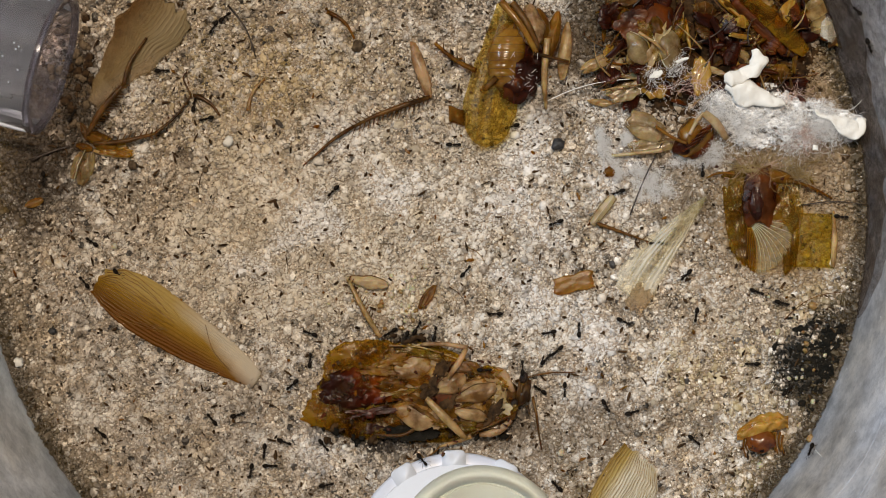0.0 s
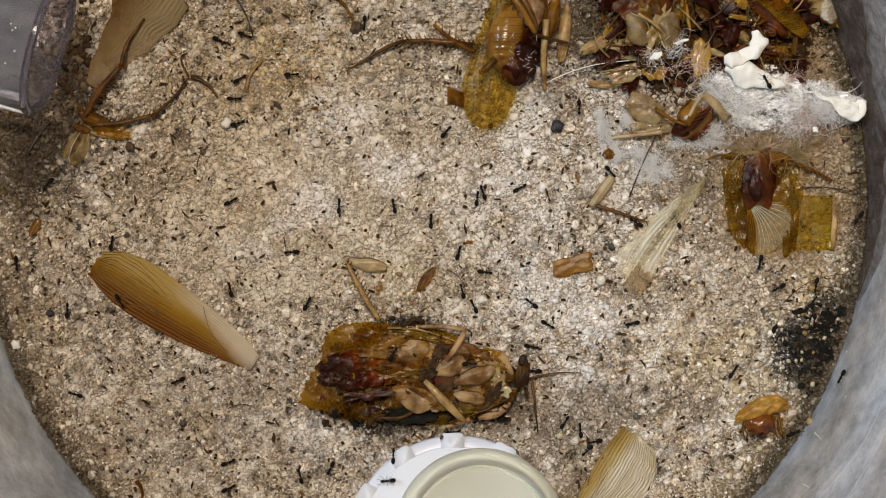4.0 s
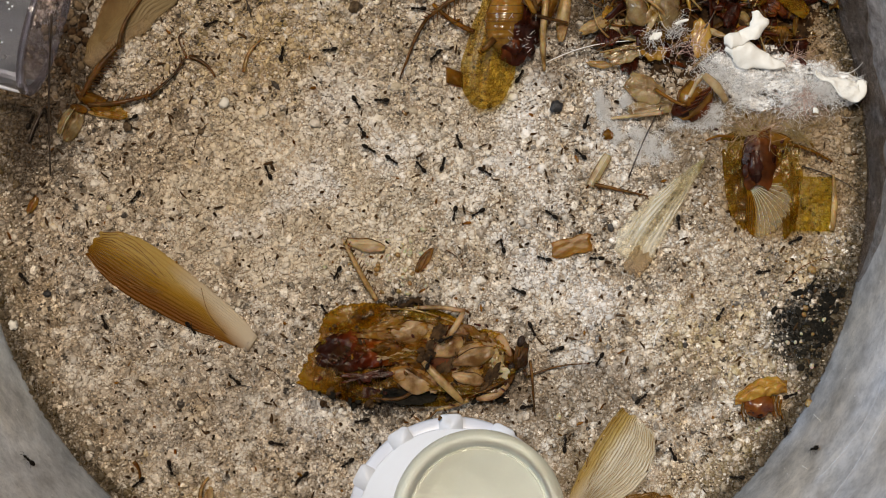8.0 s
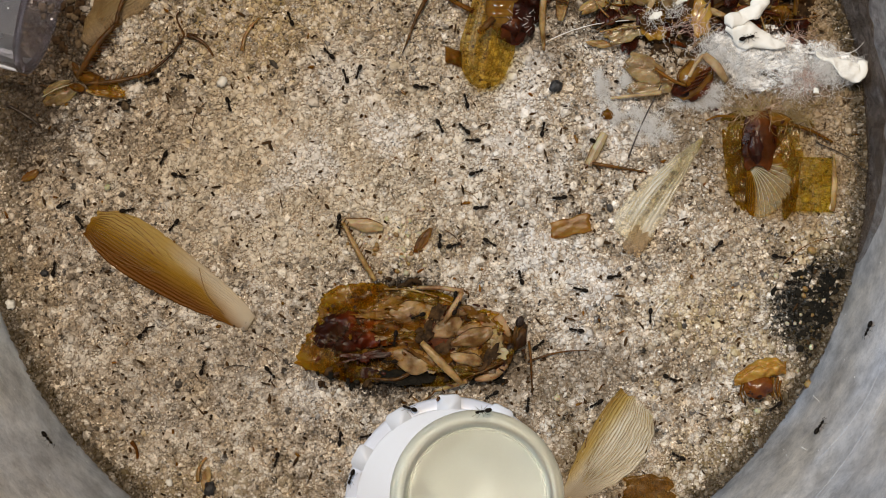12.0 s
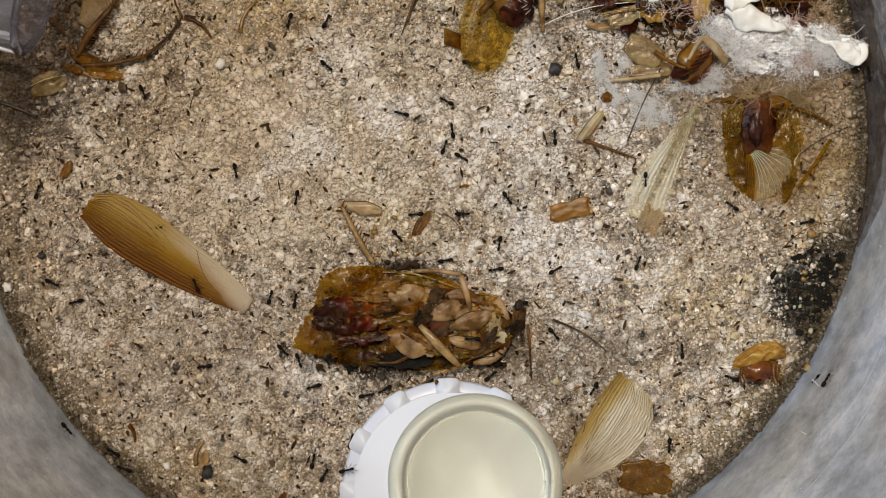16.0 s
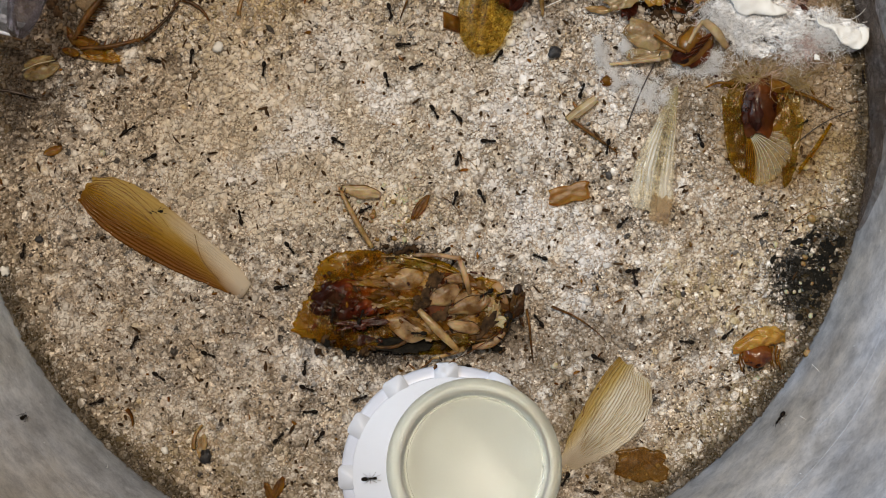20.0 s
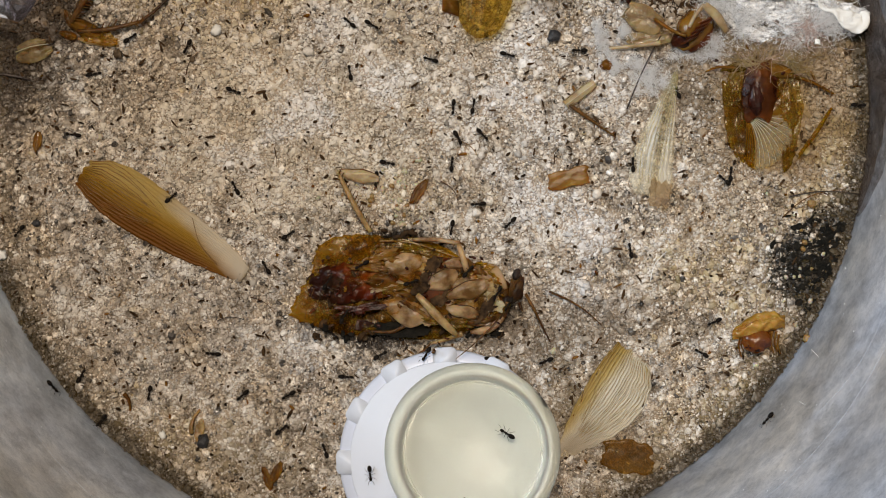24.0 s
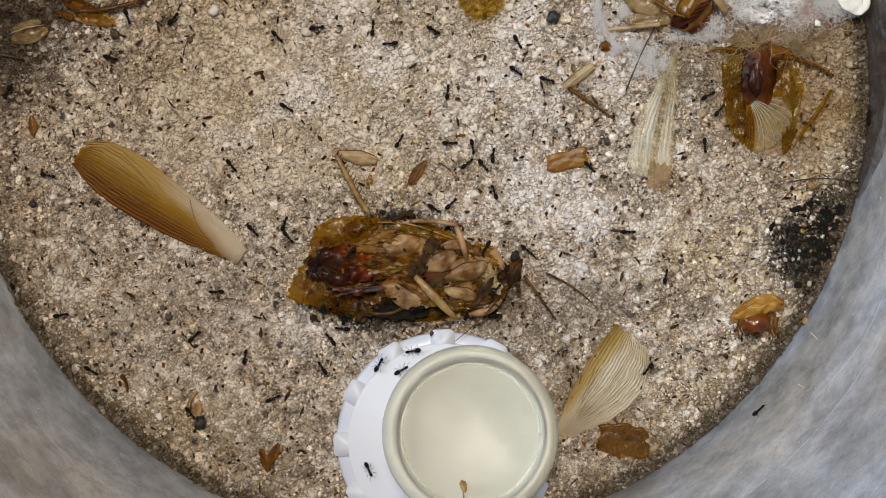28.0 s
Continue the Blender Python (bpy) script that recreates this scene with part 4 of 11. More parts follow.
def big_roach():
    o = pt(740, 600)
    r = thing("dead_cockroach", "dead reddish-brown cockroach lying on its back on sand", "cockroach", (o.x, o.y, 0))
    # wings spread under it, torn along their edges
    def torn_wing(outline, z, mat, label, seed):
        ps = [pt(*p, z) for p in outline]
        c = sum(ps, Vector()) / len(ps)
        ring = curve_pts(ps + ps[:1], 12)
        m = len(ring) - 1

        def f(s, t):
            k = s * m
            i = min(int(k), m - 1)
            e = ring[i].lerp(ring[i + 1], k - i)
            r = (0.02 + 0.98 * t) * (1 + t ** 4 * (0.07 * noise.noise((e.x * 0.9, e.y * 0.9, seed)) + 0.06 * noise.noise((e.x * 3.0, e.y * 3.0, seed))))
            p = c + (e - c) * r
            return p + Vector((0, 0, 0.5 * noise.noise((p.x * 0.35, p.y * 0.35, seed)) + 0.14 * noise.noise((p.x * 1.5, p.y * 1.5, seed)) - 0.5 * t ** 3))
        w = part("wing", sheet(mesh(), f, 90, 14, 0.10), mat, r, label)
        return w
    for outline, z, mat, label, seed in ((((560, 574), (578, 526), (630, 510), (690, 514), (720, 540), (716, 584), (660, 600), (580, 600)), 2.6, WING_AMBER, "torn golden amber wing", 1.0),
                                         (((690, 516), (740, 514), (800, 534), (820, 560), (760, 572), (700, 560)), 2.2, SHEET, "clear straw wing strip", 2.0),
                                         (((522, 652), (542, 606), (570, 580), (640, 610), (700, 640), (706, 676), (640, 686), (570, 672)), 2.2, WING_AMBER, "torn olive amber wing", 3.0),
                                         (((556, 612), (584, 560), (640, 560), (700, 600), (680, 650), (600, 656)), 1.6, OLIVE, "dark olive under-wing", 4.0),
                                         (((660, 650), (720, 660), (800, 672), (850, 664), (800, 690), (700, 688)), 1.3, OLIVE, "dark olive wing rest", 5.0)):
        torn_wing(outline, z, mat, label, seed)
    for k in range(9):
        a, b = (566 + 15 * k, 604 + 2 * k), (548 + 17 * k, 668 - (k % 3) * 4)
        rod("vein", [pt(*a, 2.7), pt((a[0] + b[0]) / 2 - 4, (a[1] + b[1]) / 2, 2.8), pt(*b, 2.3)], 0.05, 0.03, BROWN, r)
    # the black sheet stands in for the shaded zone below the body
    rag_sheet(r, 716, 678, 4.6, 1.3, -4, 2.4, MOULD, "rag_and_shade", "black torn sheet standing in for shade below the body")
    rag_sheet(r, 650, 668, 3.4, 1.0, -8, 2.0, DARK, "rag_and_shade")
    rod("vein", [pt(680, 520, 3.0), pt(740, 524, 3.2), pt(812, 548, 3.2)], 0.18, 0.10, STRAW, r)
    # sunken belly: low ridges for its plates
    p0, p1 = pt(552, 600, 2.5), pt(716, 590, 3.3)

    def belly(s, t):
        w = 3.7 * (math.sqrt(max(0.02, 1 - ((0.42 - s) / 0.43) ** 2)) if s < 0.42 else 1.0 - 0.55 * (s - 0.42)) * (1 + 0.10 * noise.noise((s * 9, 3.0, (t > 0.5) * 2.0)))
        q = (t - 0.5) * 2.7
        saw = (s * 8.0 + 0.15 * math.cos(q * 2)) % 1.0
        return p0.lerp(p1, s) + Vector((0.7 * math.cos(q * 1.5), math.sin(q) * w, 1.5 * math.cos(q) * min(1.0, 0.15 + s / 0.4) - 0.6 - 0.16 * saw + 0.8 * noise.noise((s * 5, t * 4, 0.4)) + 0.35 * noise.noise((s * 13, t * 9, 1.4)) - 0.3 * math.exp(-((t - 0.42) / 0.16) ** 2)))
    ab = part("abdomen", sheet(mesh(), belly, 72, 32, 0.2), BELLY, r, "sunken dark red and amber belly")
    part("gut", blob(mesh(), pt(690, 590, 4.2), (2.8, 1.2, 0.7), -3, rough=0.9), AMBER, r, "moist amber strand")
    # thorax
    th = part("thorax", blob(mesh(), pt(795, 606, 2.2), (11.0, 5.4, 2.0), -5, 22, 12, 0.25), RED, r)
    for a, b, wd, z, m in (((686, 566), (754, 554), 2.0, 4.8, FLESH), ((684, 632), (764, 654), 2.3, 4.6, FLESH), ((684, 608), (760, 624), 1.2, 4.3, AMBER), ((698, 578), (754, 592), 1.4, 4.2, AMBER),
                           ((764, 604), (816, 574), 1.6, 5.1, FLESH), ((798, 620), (872, 594), 1.5, 5.5, FLESH), ((797, 637), (854, 650), 1.2, 5.3, FLESH), ((796, 610), (852, 582), 1.3, 4.7, TAN),
                           ((858, 612), (890, 602), 1.4, 4.8, STRAW), ((770, 628), (800, 648), 1.1, 4.7, AMBER), ((790, 560), (836, 556), 1.0, 4.4, TAN), ((842, 572), (878, 584), 0.9, 4.6, TAN),
                           ((760, 640), (768, 666), 1.0, 4.5, TAN), ((832, 664), (880, 652), 0.8, 4.4, BROWN)):
        coxa(r, a, b, wd, 0.6, z, m)
    for ps, wide in (([(862, 564), (882, 572), (902, 604)], 0.9), ([(840, 680), (872, 674), (898, 654)], 0.7)):
        q = curve_pts([pt(*p, 3.8) for p in ps], 8)
        part("pronotum_rim", tube(mesh(), q, bowed(0.3, 0.3, len(q) - 1, wide - 0.3), 10, 0.4), TAN, r, "pale shield rim")
    part("pronotum", blob(mesh(), pt(864, 620, 2.6), (4.4, 5.2, 1.5), -5, 20, 10, 0.25), BROWN, r, "brown neck shield")
    rag_sheet(r, 840, 655, 4.0, 1.4, -10, 3.9, BROWN, "membrane")
    rag_sheet(r, 840, 575, 3.6, 1.4, 20, 4.5, SHEET, "membrane")
    for u, v, lo, wi, tu in ((722, 600, 3.2, 1.3, -8), (770, 560, 3.0, 1.6, -10), (770, 648, 3.4, 1.4, 30), (830, 626, 3.6, 1.2, 5), (868, 590, 2.4, 1.4, -30), (880, 640, 2.4, 1.4, 30), (690, 604, 3.0, 1.0, 4)):
        rag_sheet(r, u, v, lo * 0.8, wi * 0.8, tu, 4.5, TAN if u % 4 else SHEET, "membrane", rough=0.9)
    crumbs = random.Random(19)
    for i in range(46):
        u, v, size = crumbs.uniform(560, 900), crumbs.gauss(676, 9), crumbs.uniform(0.18, 0.6)
        part("dirt", blob(mesh(), pt(u, v, crumbs.uniform(0.6, 2.4)), (size * crumbs.uniform(1.0, 2.2), size, size * 0.7), crumbs.uniform(0, 180), 8, 6, 0.9), MOULD if i % 2 else SOIL, r)
    for i in range(16):
        part("dirt", blob(mesh(), pt(688 + (i * 37) % 62, 502 + (i * 13) % 34, 1.2 + 0.3 * (i % 4)), (0.6 + 0.12 * (i % 4), 0.45, 0.4), i * 53, 8, 6, 0.8), SOIL, r)
    for u, v in ((745, 600), (752, 606), (741, 610), (760, 597), (742, 594)):
        part("dirt", blob(mesh(), pt(u, v, 5.0), (0.7, 0.5, 0.5), u * 17 % 180, 10, 8, 0.6), SOIL, r)
    # legs folded over the belly
    rod("femur", [pt(746, 614, 5.6), pt(780, 650, 6.0), pt(816, 686, 5.2)], 0.42, 0.4, STRAW, r, 0.35, 10, 0.5)
    rod("tibia", [pt(820, 524, 5.6), pt(780, 518, 4.4), pt(738, 518, 2.5)], 0.45, 0.35, TAN, r)
    spines(r, pt(818, 522, 5.6), pt(738, 517, 2.5), 12, 0.8)
    rod("tibia", [pt(826, 682, 4.8), pt(800, 692, 3.6), pt(770, 700, 2.6)], 0.5, 0.25, STRAW, r)
    rod("tarsus", [pt(770, 700, 2.6), pt(758, 712, 1.6), pt(750, 716, 1.0)], 0.2, 0.1, BROWN, r)
    
    rod("tibia", [pt(664, 505, 2.6), pt(634, 455, 3.4), pt(607, 402, 2.2)], 0.46, 0.34, STRAW, r, 0.1)
    spines(r, pt(664, 505, 2.8), pt(607, 402, 2.4), 30, 1.1)
    coxa(r, (604, 400), (678, 412), 1.15, 0.5, 2.0, PALETAN, "pale hollow thigh", "femur")
    rod("cercus", [pt(566, 640, 2.0), pt(552, 655, 1.6), pt(540, 664, 1.0)], 0.4, 0.12, RED, r)
    rod("tibia", [pt(735, 662, 3.4), pt(700, 680, 2.6), pt(640, 676, 1.4)], 0.4, 0.25, BROWN, r)
    # head
    hd = part("head", blob(mesh(), pt(920, 604, 2.8), (1.2, 2.7, 1.4), -12, 18, 11, 0.5, 0.2), BROWN, r, "eaten reddish brown head")
    rag_sheet(hd, 880, 630, 1.2, 1.5, 10, 5.0, PALETAN, "face", "whitish face plate", rough=0.8)
    rag_sheet(hd, 876, 610, 1.2, 1.5, -20, 4.9, STRAW, "neck_skin", "pale neck skin", rough=0.8)
    for u, v in ((920, 578), (902, 626)):
        part("eye", blob(mesh(), pt(u, v, 3.9), (0.7, 1.1, 0.7), -20), EYE, hd)
    for i, (u, v, w) in enumerate(((890, 620, 50), (918, 590, 100), (925, 628, 70))):
        q = pt(u, v, 4.2)
        part("mouthpart", tube(mesh(), [q, q + Vector((math.cos(radians(w)) * 1.6, -math.sin(radians(w)) * 1.6, 0.3))], [0.4, 0.15], 6), BROWN, hd)
    # a moist amber glaze over belly and leg bases
    for u, v, lo, wi, tu in ((716, 566, 4.0, 2.2, -12), (722, 626, 4.2, 2.2, 18), (838, 606, 4.4, 2.6, -20), (660, 576, 4.0, 1.8, -4)):
        rag_sheet(r, u, v, lo, wi, tu, 4.6, GLAZE, "glaze", "thin moist amber film", rough=0.7)
    # torn scraps of flesh
    rnd = random.Random(8)
    for u, v, lo, wi, tu, m in ((690, 548, 2.6, 1.0, 10, AMBER), (742, 536, 3.0, 0.9, -14, OLIVE), (772, 560, 2.2, 0.8, 60, SOIL), (752, 606, 2.4, 1.1, 80, SOIL), (724, 600, 2.6, 0.7, 8, OLIVE), (786, 624, 2.2, 0.9, 40, SOIL),
                                (742, 640, 2.0, 0.5, -30, AMBER), (800, 664, 3.0, 0.8, -8, OLIVE), (846, 566, 2.2, 0.8, -20, AMBER), (866, 644, 2.0, 0.9, 40, SOIL), (836, 618, 2.4, 0.5, 22, OLIVE), (660, 566, 3.0, 0.7, -6, AMBER), (640, 640, 3.4, 0.8, 8, DARK)):
        rag_sheet(r, u, v, lo, wi, tu, 5.1, m, "torn_skin", rough=1.0)
    for i in range(170):
        u, v = rnd.uniform(575, 905), rnd.gauss(604, 40)
        part("scrap", blob(mesh(), pt(u, v, rnd.uniform(3.6, 5.2)), (rnd.uniform(0.15, 0.6), rnd.uniform(0.12, 0.3), rnd.uniform(0.12, 0.25)), rnd.uniform(0, 180), 8, 6, 0.9),
             rnd.choice((DARK, AMBER, DARK, SOIL, SOIL, SOIL, BROWN)), r)
    near = part("antenna", tube(mesh(), [(0, 0, 0), (0.5, -3, 0.2), (0.8, -6, -0.9), (1.3, -9.6, -2.3)], [0.26, 0.24, 0.2, 0.12], 6), BROWN, None)
    near.parent = r
    far = part("antenna", tube(mesh(), [(0, 0, 0), (4, 0.2, 0.3), (8, 0.1, 0.2), (11.6, -0.3, -0.3)], [0.15, 0.12, 0.09, 0.05], 6), BROWN, None)
    far.parent = r
    thigh = part("femur", tube(mesh(), [(0, 0, 0), (0.1, -1.6, 0.3), (0.1, -3.4, 0.3), (0, -6.2, -0.2)], [0.36, 0.52, 0.54, 0.36], 10, 0.6), FLESH, None)
    thigh.parent = r
    return r, near, far, thigh


ROACH, NEAR_FEELER, FAR_FEELER, ROACH_FEMUR = big_roach()


def stick(name, label, length, r0, r1, mat, category, bend=0.05, hairs=0, rings=0, z=0.0):
    """A thin loose piece along +x from its own origin."""
    t = thing(name, label, category, plan=False)
    pts = [(length * i / 8, bend * length * math.sin(math.pi * i / 8), z) for i in range(9)]
    shaft = part("shaft", tube(mesh(), pts, bowed(r0, r1, 8), 6), mat, t)
    if hairs:
        spines(t, (0, 0, z), (length, 0, z), hairs, 0.9)
    return t


FEELER = stick("antenna", "thin dark brown cockroach antenna", 11.0, 0.24, 0.08, BROWN, "antenna", 0.06)


# ---- the second cockroach and its loose leg ----
def second_roach():
    o = pt(880, 60)
    r = thing("cockroach_remains", "gutted amber cockroach with glossy banded belly in the litter", "cockroach", (o.x, o.y, 0))
    a, b = pt(893, -90, 3.0), pt(850, 166, 1.6)
    d = b - a
    n = Vector((-d.y, d.x, 0)).normalized()

    def f(s, t):
        w = (1.8 + 3.0 * math.sin(s * math.pi * 0.62) ** 1.3) * (1 if s < 0.72 else math.sqrt(max(0.004, 1 - ((s - 0.72) / 0.281) ** 2)))
        w *= 1 + 0.10 * noise.noise((s * 8, (t > 0.5) * 3.0, 2))
        return a + d * s + n * w * (2 * t - 1) + Vector((0, 0, 2.2 * math.cos((t - 0.5) * 2.6) + 0.05 * math.sin(t * 50)))
    tg = part("wing", sheet(mesh(), f, 34, 22, 0.14), HONEY, r, "glossy amber wing cover")
    for k in range(7):
        t = (k + 0.5) / 7
        part("vein", tube(mesh(), [f(0.15 + 0.75 * i / 10, t) + Vector((0, 0, 0.03)) for i in range(11)], 0.03, 4), AMBER, tg)
    def plump(s, t):
        w = 3.3 * math.sqrt(max(0.03, 1 - (2 * s - 1) ** 2)) * (1 + 0.05 * noise.noise((s * 5, t * 3, 7)))
        q = (t - 0.5) * 2.9
        return pt(902 - 20 * s, -62 + 122 * s, 3.2) + Vector((math.sin(q) * w, -0.3 * math.cos(q), 2.9 * math.cos(q) * w / 3.3 - 0.12 * ((s * 9) % 1.0)))
    ab = part("abdomen", sheet(mesh(), plump, 63, 24, 0.2), CAST, r, "shiny banded golden belly")
    for i in range(1, 8):
        part("ring", tube(mesh(), [plump(i / 8.5, 0.12 + 0.76 * k / 10) + Vector((0, 0, 0.02)) for k in range(11)], 0.045, 4), BROWN, ab)
    part("thorax", blob(mesh(), pt(918, 34, 3.0), (4.4, 3.6, 2.0), 60, 24, 16, 0.8), DARK, r, "dark red torn flesh")
    part("thorax", blob(mesh(), pt(900, 50, 3.4), (2.2, 2.4, 1.3), 20, 16, 12, 0.9), RED, r)
    coxa(r, (930, -92), (944, -20), 2.4, 1.2, 5.5)
    coxa(r, (948, -85), (955, -20), 1.8, 1.0, 4.6, AMBER)
    coxa(r, (985, -80), (968, 5), 1.5, 0.9, 4.0, AMBER, "", "femur")
    coxa(r, (1003, -60), (992, 45), 1.2, 0.5, 2.6, STRAW, "", "wing_scrap")
    for p, q, k, mt in (((884, -96), (946, -5), 6.6, CAST), ((904, -94), (950, -10), 6.2, BROWN)):
        rod("tibia", [pt(*p, k), pt((p[0] + q[0]) / 2 + 4, (p[1] + q[1]) / 2 - 3, k + 0.5), pt(*q, k - 0.5)], 0.7, 0.5, mt, r)
        spines(r, pt(*p, k + 0.3), pt(*q, k - 0.2), 14, 1.1)
    rod("tibia", [pt(942, -4, 6), pt(970, 4, 5), pt(1004, 12, 3.6)], 0.4, 0.25, BROWN, r)
    rod("femur", [pt(966, -30, 4.6), pt(960, 40, 4.2), pt(963, 98, 1.4)], 0.6, 0.2, STRAW, r, 0.2)
    # banded tail feeler
    ce = part("cercus", tube(mesh(), [pt(846, 66, 4.8), pt(860, 54, 5.2), pt(874, 40, 5.2)], [0.25, 0.55, 0.6], 8), BROWN, r)
    for i in range(6):
        part("ring", blob(mesh(), pt(848 + i * 4.4, 64 - i * 3.8, 5.05), (0.22, 0.62, 0.6), 42, 10, 7), AMBER, ce)
    part("shell_flap", sheet(mesh(), lambda s, t: pt(788 + 30 * s, 90 + 28 * t + 10 * s, 1.0 + 1.6 * math.sin(s * 3) * math.sin(t * 3)), 8, 8, 0.15), AMBER, r)
    rod("tibia", [pt(838, 28, 3.0), pt(800, 8, 2.0), pt(764, -22, 1.2)], 0.5, 0.3, AMBER, r)
    spines(r, pt(838, 28, 3.0), pt(764, -22, 1.2), 12, 1.0)
    # crystals of white mould on the flesh
    bm = mesh()
    rnd = random.Random(3)
    for i in range(22):
        q = pt(rnd.gauss(915, 16), rnd.gauss(38, 16), 6.2)
        e = q + Vector((rnd.uniform(-1, 1), rnd.uniform(-1, 1), rnd.uniform(0, 0.6)))
        tube(bm, [q, e], 0.03, 4)
    part("mould_tuft", bm, FIBRE, r, "white mould threads")
    return r


second_roach()


def loose_leg():
    """A long spiny hind leg; its origin is the knee, its shin runs along -x."""
    t = thing("spiny_leg", "long spiny brown cockroach hind leg dragged over sand", "leg", plan=False)
    shin = part("tibia", tube(mesh(), [(0, 0, 1.0), (-5, 0.3, 1.3), (-10, 0.4, 1.3), (-14.8, 0, 1.0)], [0.4, 0.5, 0.42, 0.3], 8), BROWN, t)
    spines(t, (0, 0, 1.2), (-14.8, 0, 1.2), 34, 1.5)
    foot = part("tarsus", tube(mesh(), [(0, 0, 0), (-2.5, 0.2, 0.2), (-5, 0.2, 0), (-8.5, -0.1, -0.2), (-11.4, -0.3, -0.5)], [0.33, 0.38, 0.28, 0.22, 0.08], 6), BROWN, t)
    thigh = part("femur", blob(mesh(), (5.0, 0, 0), (5.4, 1.15, 0.7), 0, 18, 12, 0.2), TAN, t, "pale amber thigh")
    return t, foot, thigh


LEG, FOOT, THIGH = loose_leg()


# ---- litter of shells, legs and cotton by the wall ----
def shell(label, u, v, long, wide, turn, mat, z=1.0, high=1.4, ribs=0, name="shell_fragment", group="shell fragments", tilt=0.0, roll=0.0, cat="shell", curl=1.2, rag=0.5, blunt=0.22):
    """A curved broken plate of insect shell."""
    o = pt(u, v, z)
    t = thing(name, label, cat, (o.x, o.y, z), pose(0, 0, 0, roll, tilt, turn), group, plan=False)
    seed = u * 0.37 + v * 0.11

    def f(s, q):
        x = (s - 0.5) * long + rag * noise.noise((q * 4, seed, s * 2)) * (1 if abs(s - 0.5) > 0.4 else 0.3)
        w = wide * (blunt + (1.08 - blunt) * math.sin(math.pi * (0.02 + 0.96 * s)) ** 0.7) * (1 + 0.3 * noise.noise((s * 5, seed, 1)))
        a = (q - 0.5) * 2 * curl
        return Vector((x, math.sin(a) / math.sin(min(curl, 1.5)) * w * 0.5, high * (math.cos(a) - 0.5) + 0.15 * noise.noise((s * 6, q * 6, seed))))
    pl = part("plate", sheet(mesh(), f, 14, 12, 0.15), mat, t)
    for k in range(ribs):
        s = (k + 0.6) / ribs
        part("rib", tube(mesh(), [f(s, j / 8) + Vector((0, 0, 0.05)) for j in range(9)], 0.11, 4), mat, t)
    return t


def shell_heap():
    rnd = random.Random(21)
    # the few golden pieces also stand in for bright glints in the heap
    mats = (AMBER, RED, STRAW, BROWN, SHEET, BROWN, DARK, DARK, DARK, GOLD, DARK, BROWN)
    words = {AMBER: "amber", RED: "red-brown", BROWN: "brown", SHEET: "translucent amber", STRAW: "straw-coloured", DARK: "dark red", GOLD: "golden"}
    for i in range(230):
        u, v = rnd.uniform(1060, 1500), rnd.uniform(-110, 90)
        if v > -14 and u > 1420 or v > 50 and u < 1100:
            continue
        m = rnd.choice(mats)
        thin = rnd.random() < 0.45
        shell("%s %s insect shell %s in the litter heap" % (("narrow", words[m], "sliver") if thin else ("broken curved", words[m], "plate")), u, v, rnd.uniform(2.2, 6.5), rnd.uniform(0.5, 1.1) if thin else rnd.uniform(1.8, 3.4),
              rnd.uniform(0, 180), m, rnd.uniform(0.8, 3.8), rnd.uniform(0.4, 1.4), 0 if thin else rnd.choice((0, 3, 5)), tilt=rnd.uniform(-35, 35), roll=rnd.uniform(-45, 45))
    for i in range(60):
        u, v = rnd.uniform(1040, 1420), rnd.uniform(-100, 80)
        a = rnd.uniform(0, 180)
        t = stick("leg_fragment", "thin brown broken insect leg in the litter heap", rnd.uniform(4, 9), 0.2, 0.07, rnd.choice((BROWN, AMBER, STRAW, BROWN, HAIR)), "leg", rnd.uniform(-0.15, 0.15), rnd.choice((0, 8)))
        tagged(t, group="leg fragments")
        p = pt(u, v, rnd.uniform(1.5, 5.0))
        t.matrix_basis = Matrix.Translation(p * 0.001) @ pose(0, 0, 0, 0, rnd.uniform(-14, 14), a)


shell_heap()


def litter_mound():
    o = pt(1280, -30)
    t = thing("litter_mound", "dark brown crumbly litter mound under the shells", "litter", (o.x, o.y, 0))

    def f(s, q):
        reach = np.interp(s, (0, 0.25, 0.42, 0.75, 0.9, 1), (70, 110, 150, 150, 70, 10)) + 14 * noise.noise((s * 14, 0, 3))
        u, v = 1052 + 420 * s, -115 + (115 + reach) * q
        edge = min(1, 5 * s, 5 * (1 - s)) * min(1, 4 * (1 - q))
        return pt(u, v, -0.4 + edge * (1.4 + 1.1 * noise.noise((s * 9, q * 7, 1)) + 0.5 * noise.noise((s * 30, q * 22, 2))))
    part("crust", sheet(mesh(), f, 90, 60, 0.4), SOIL, t)


litter_mound()


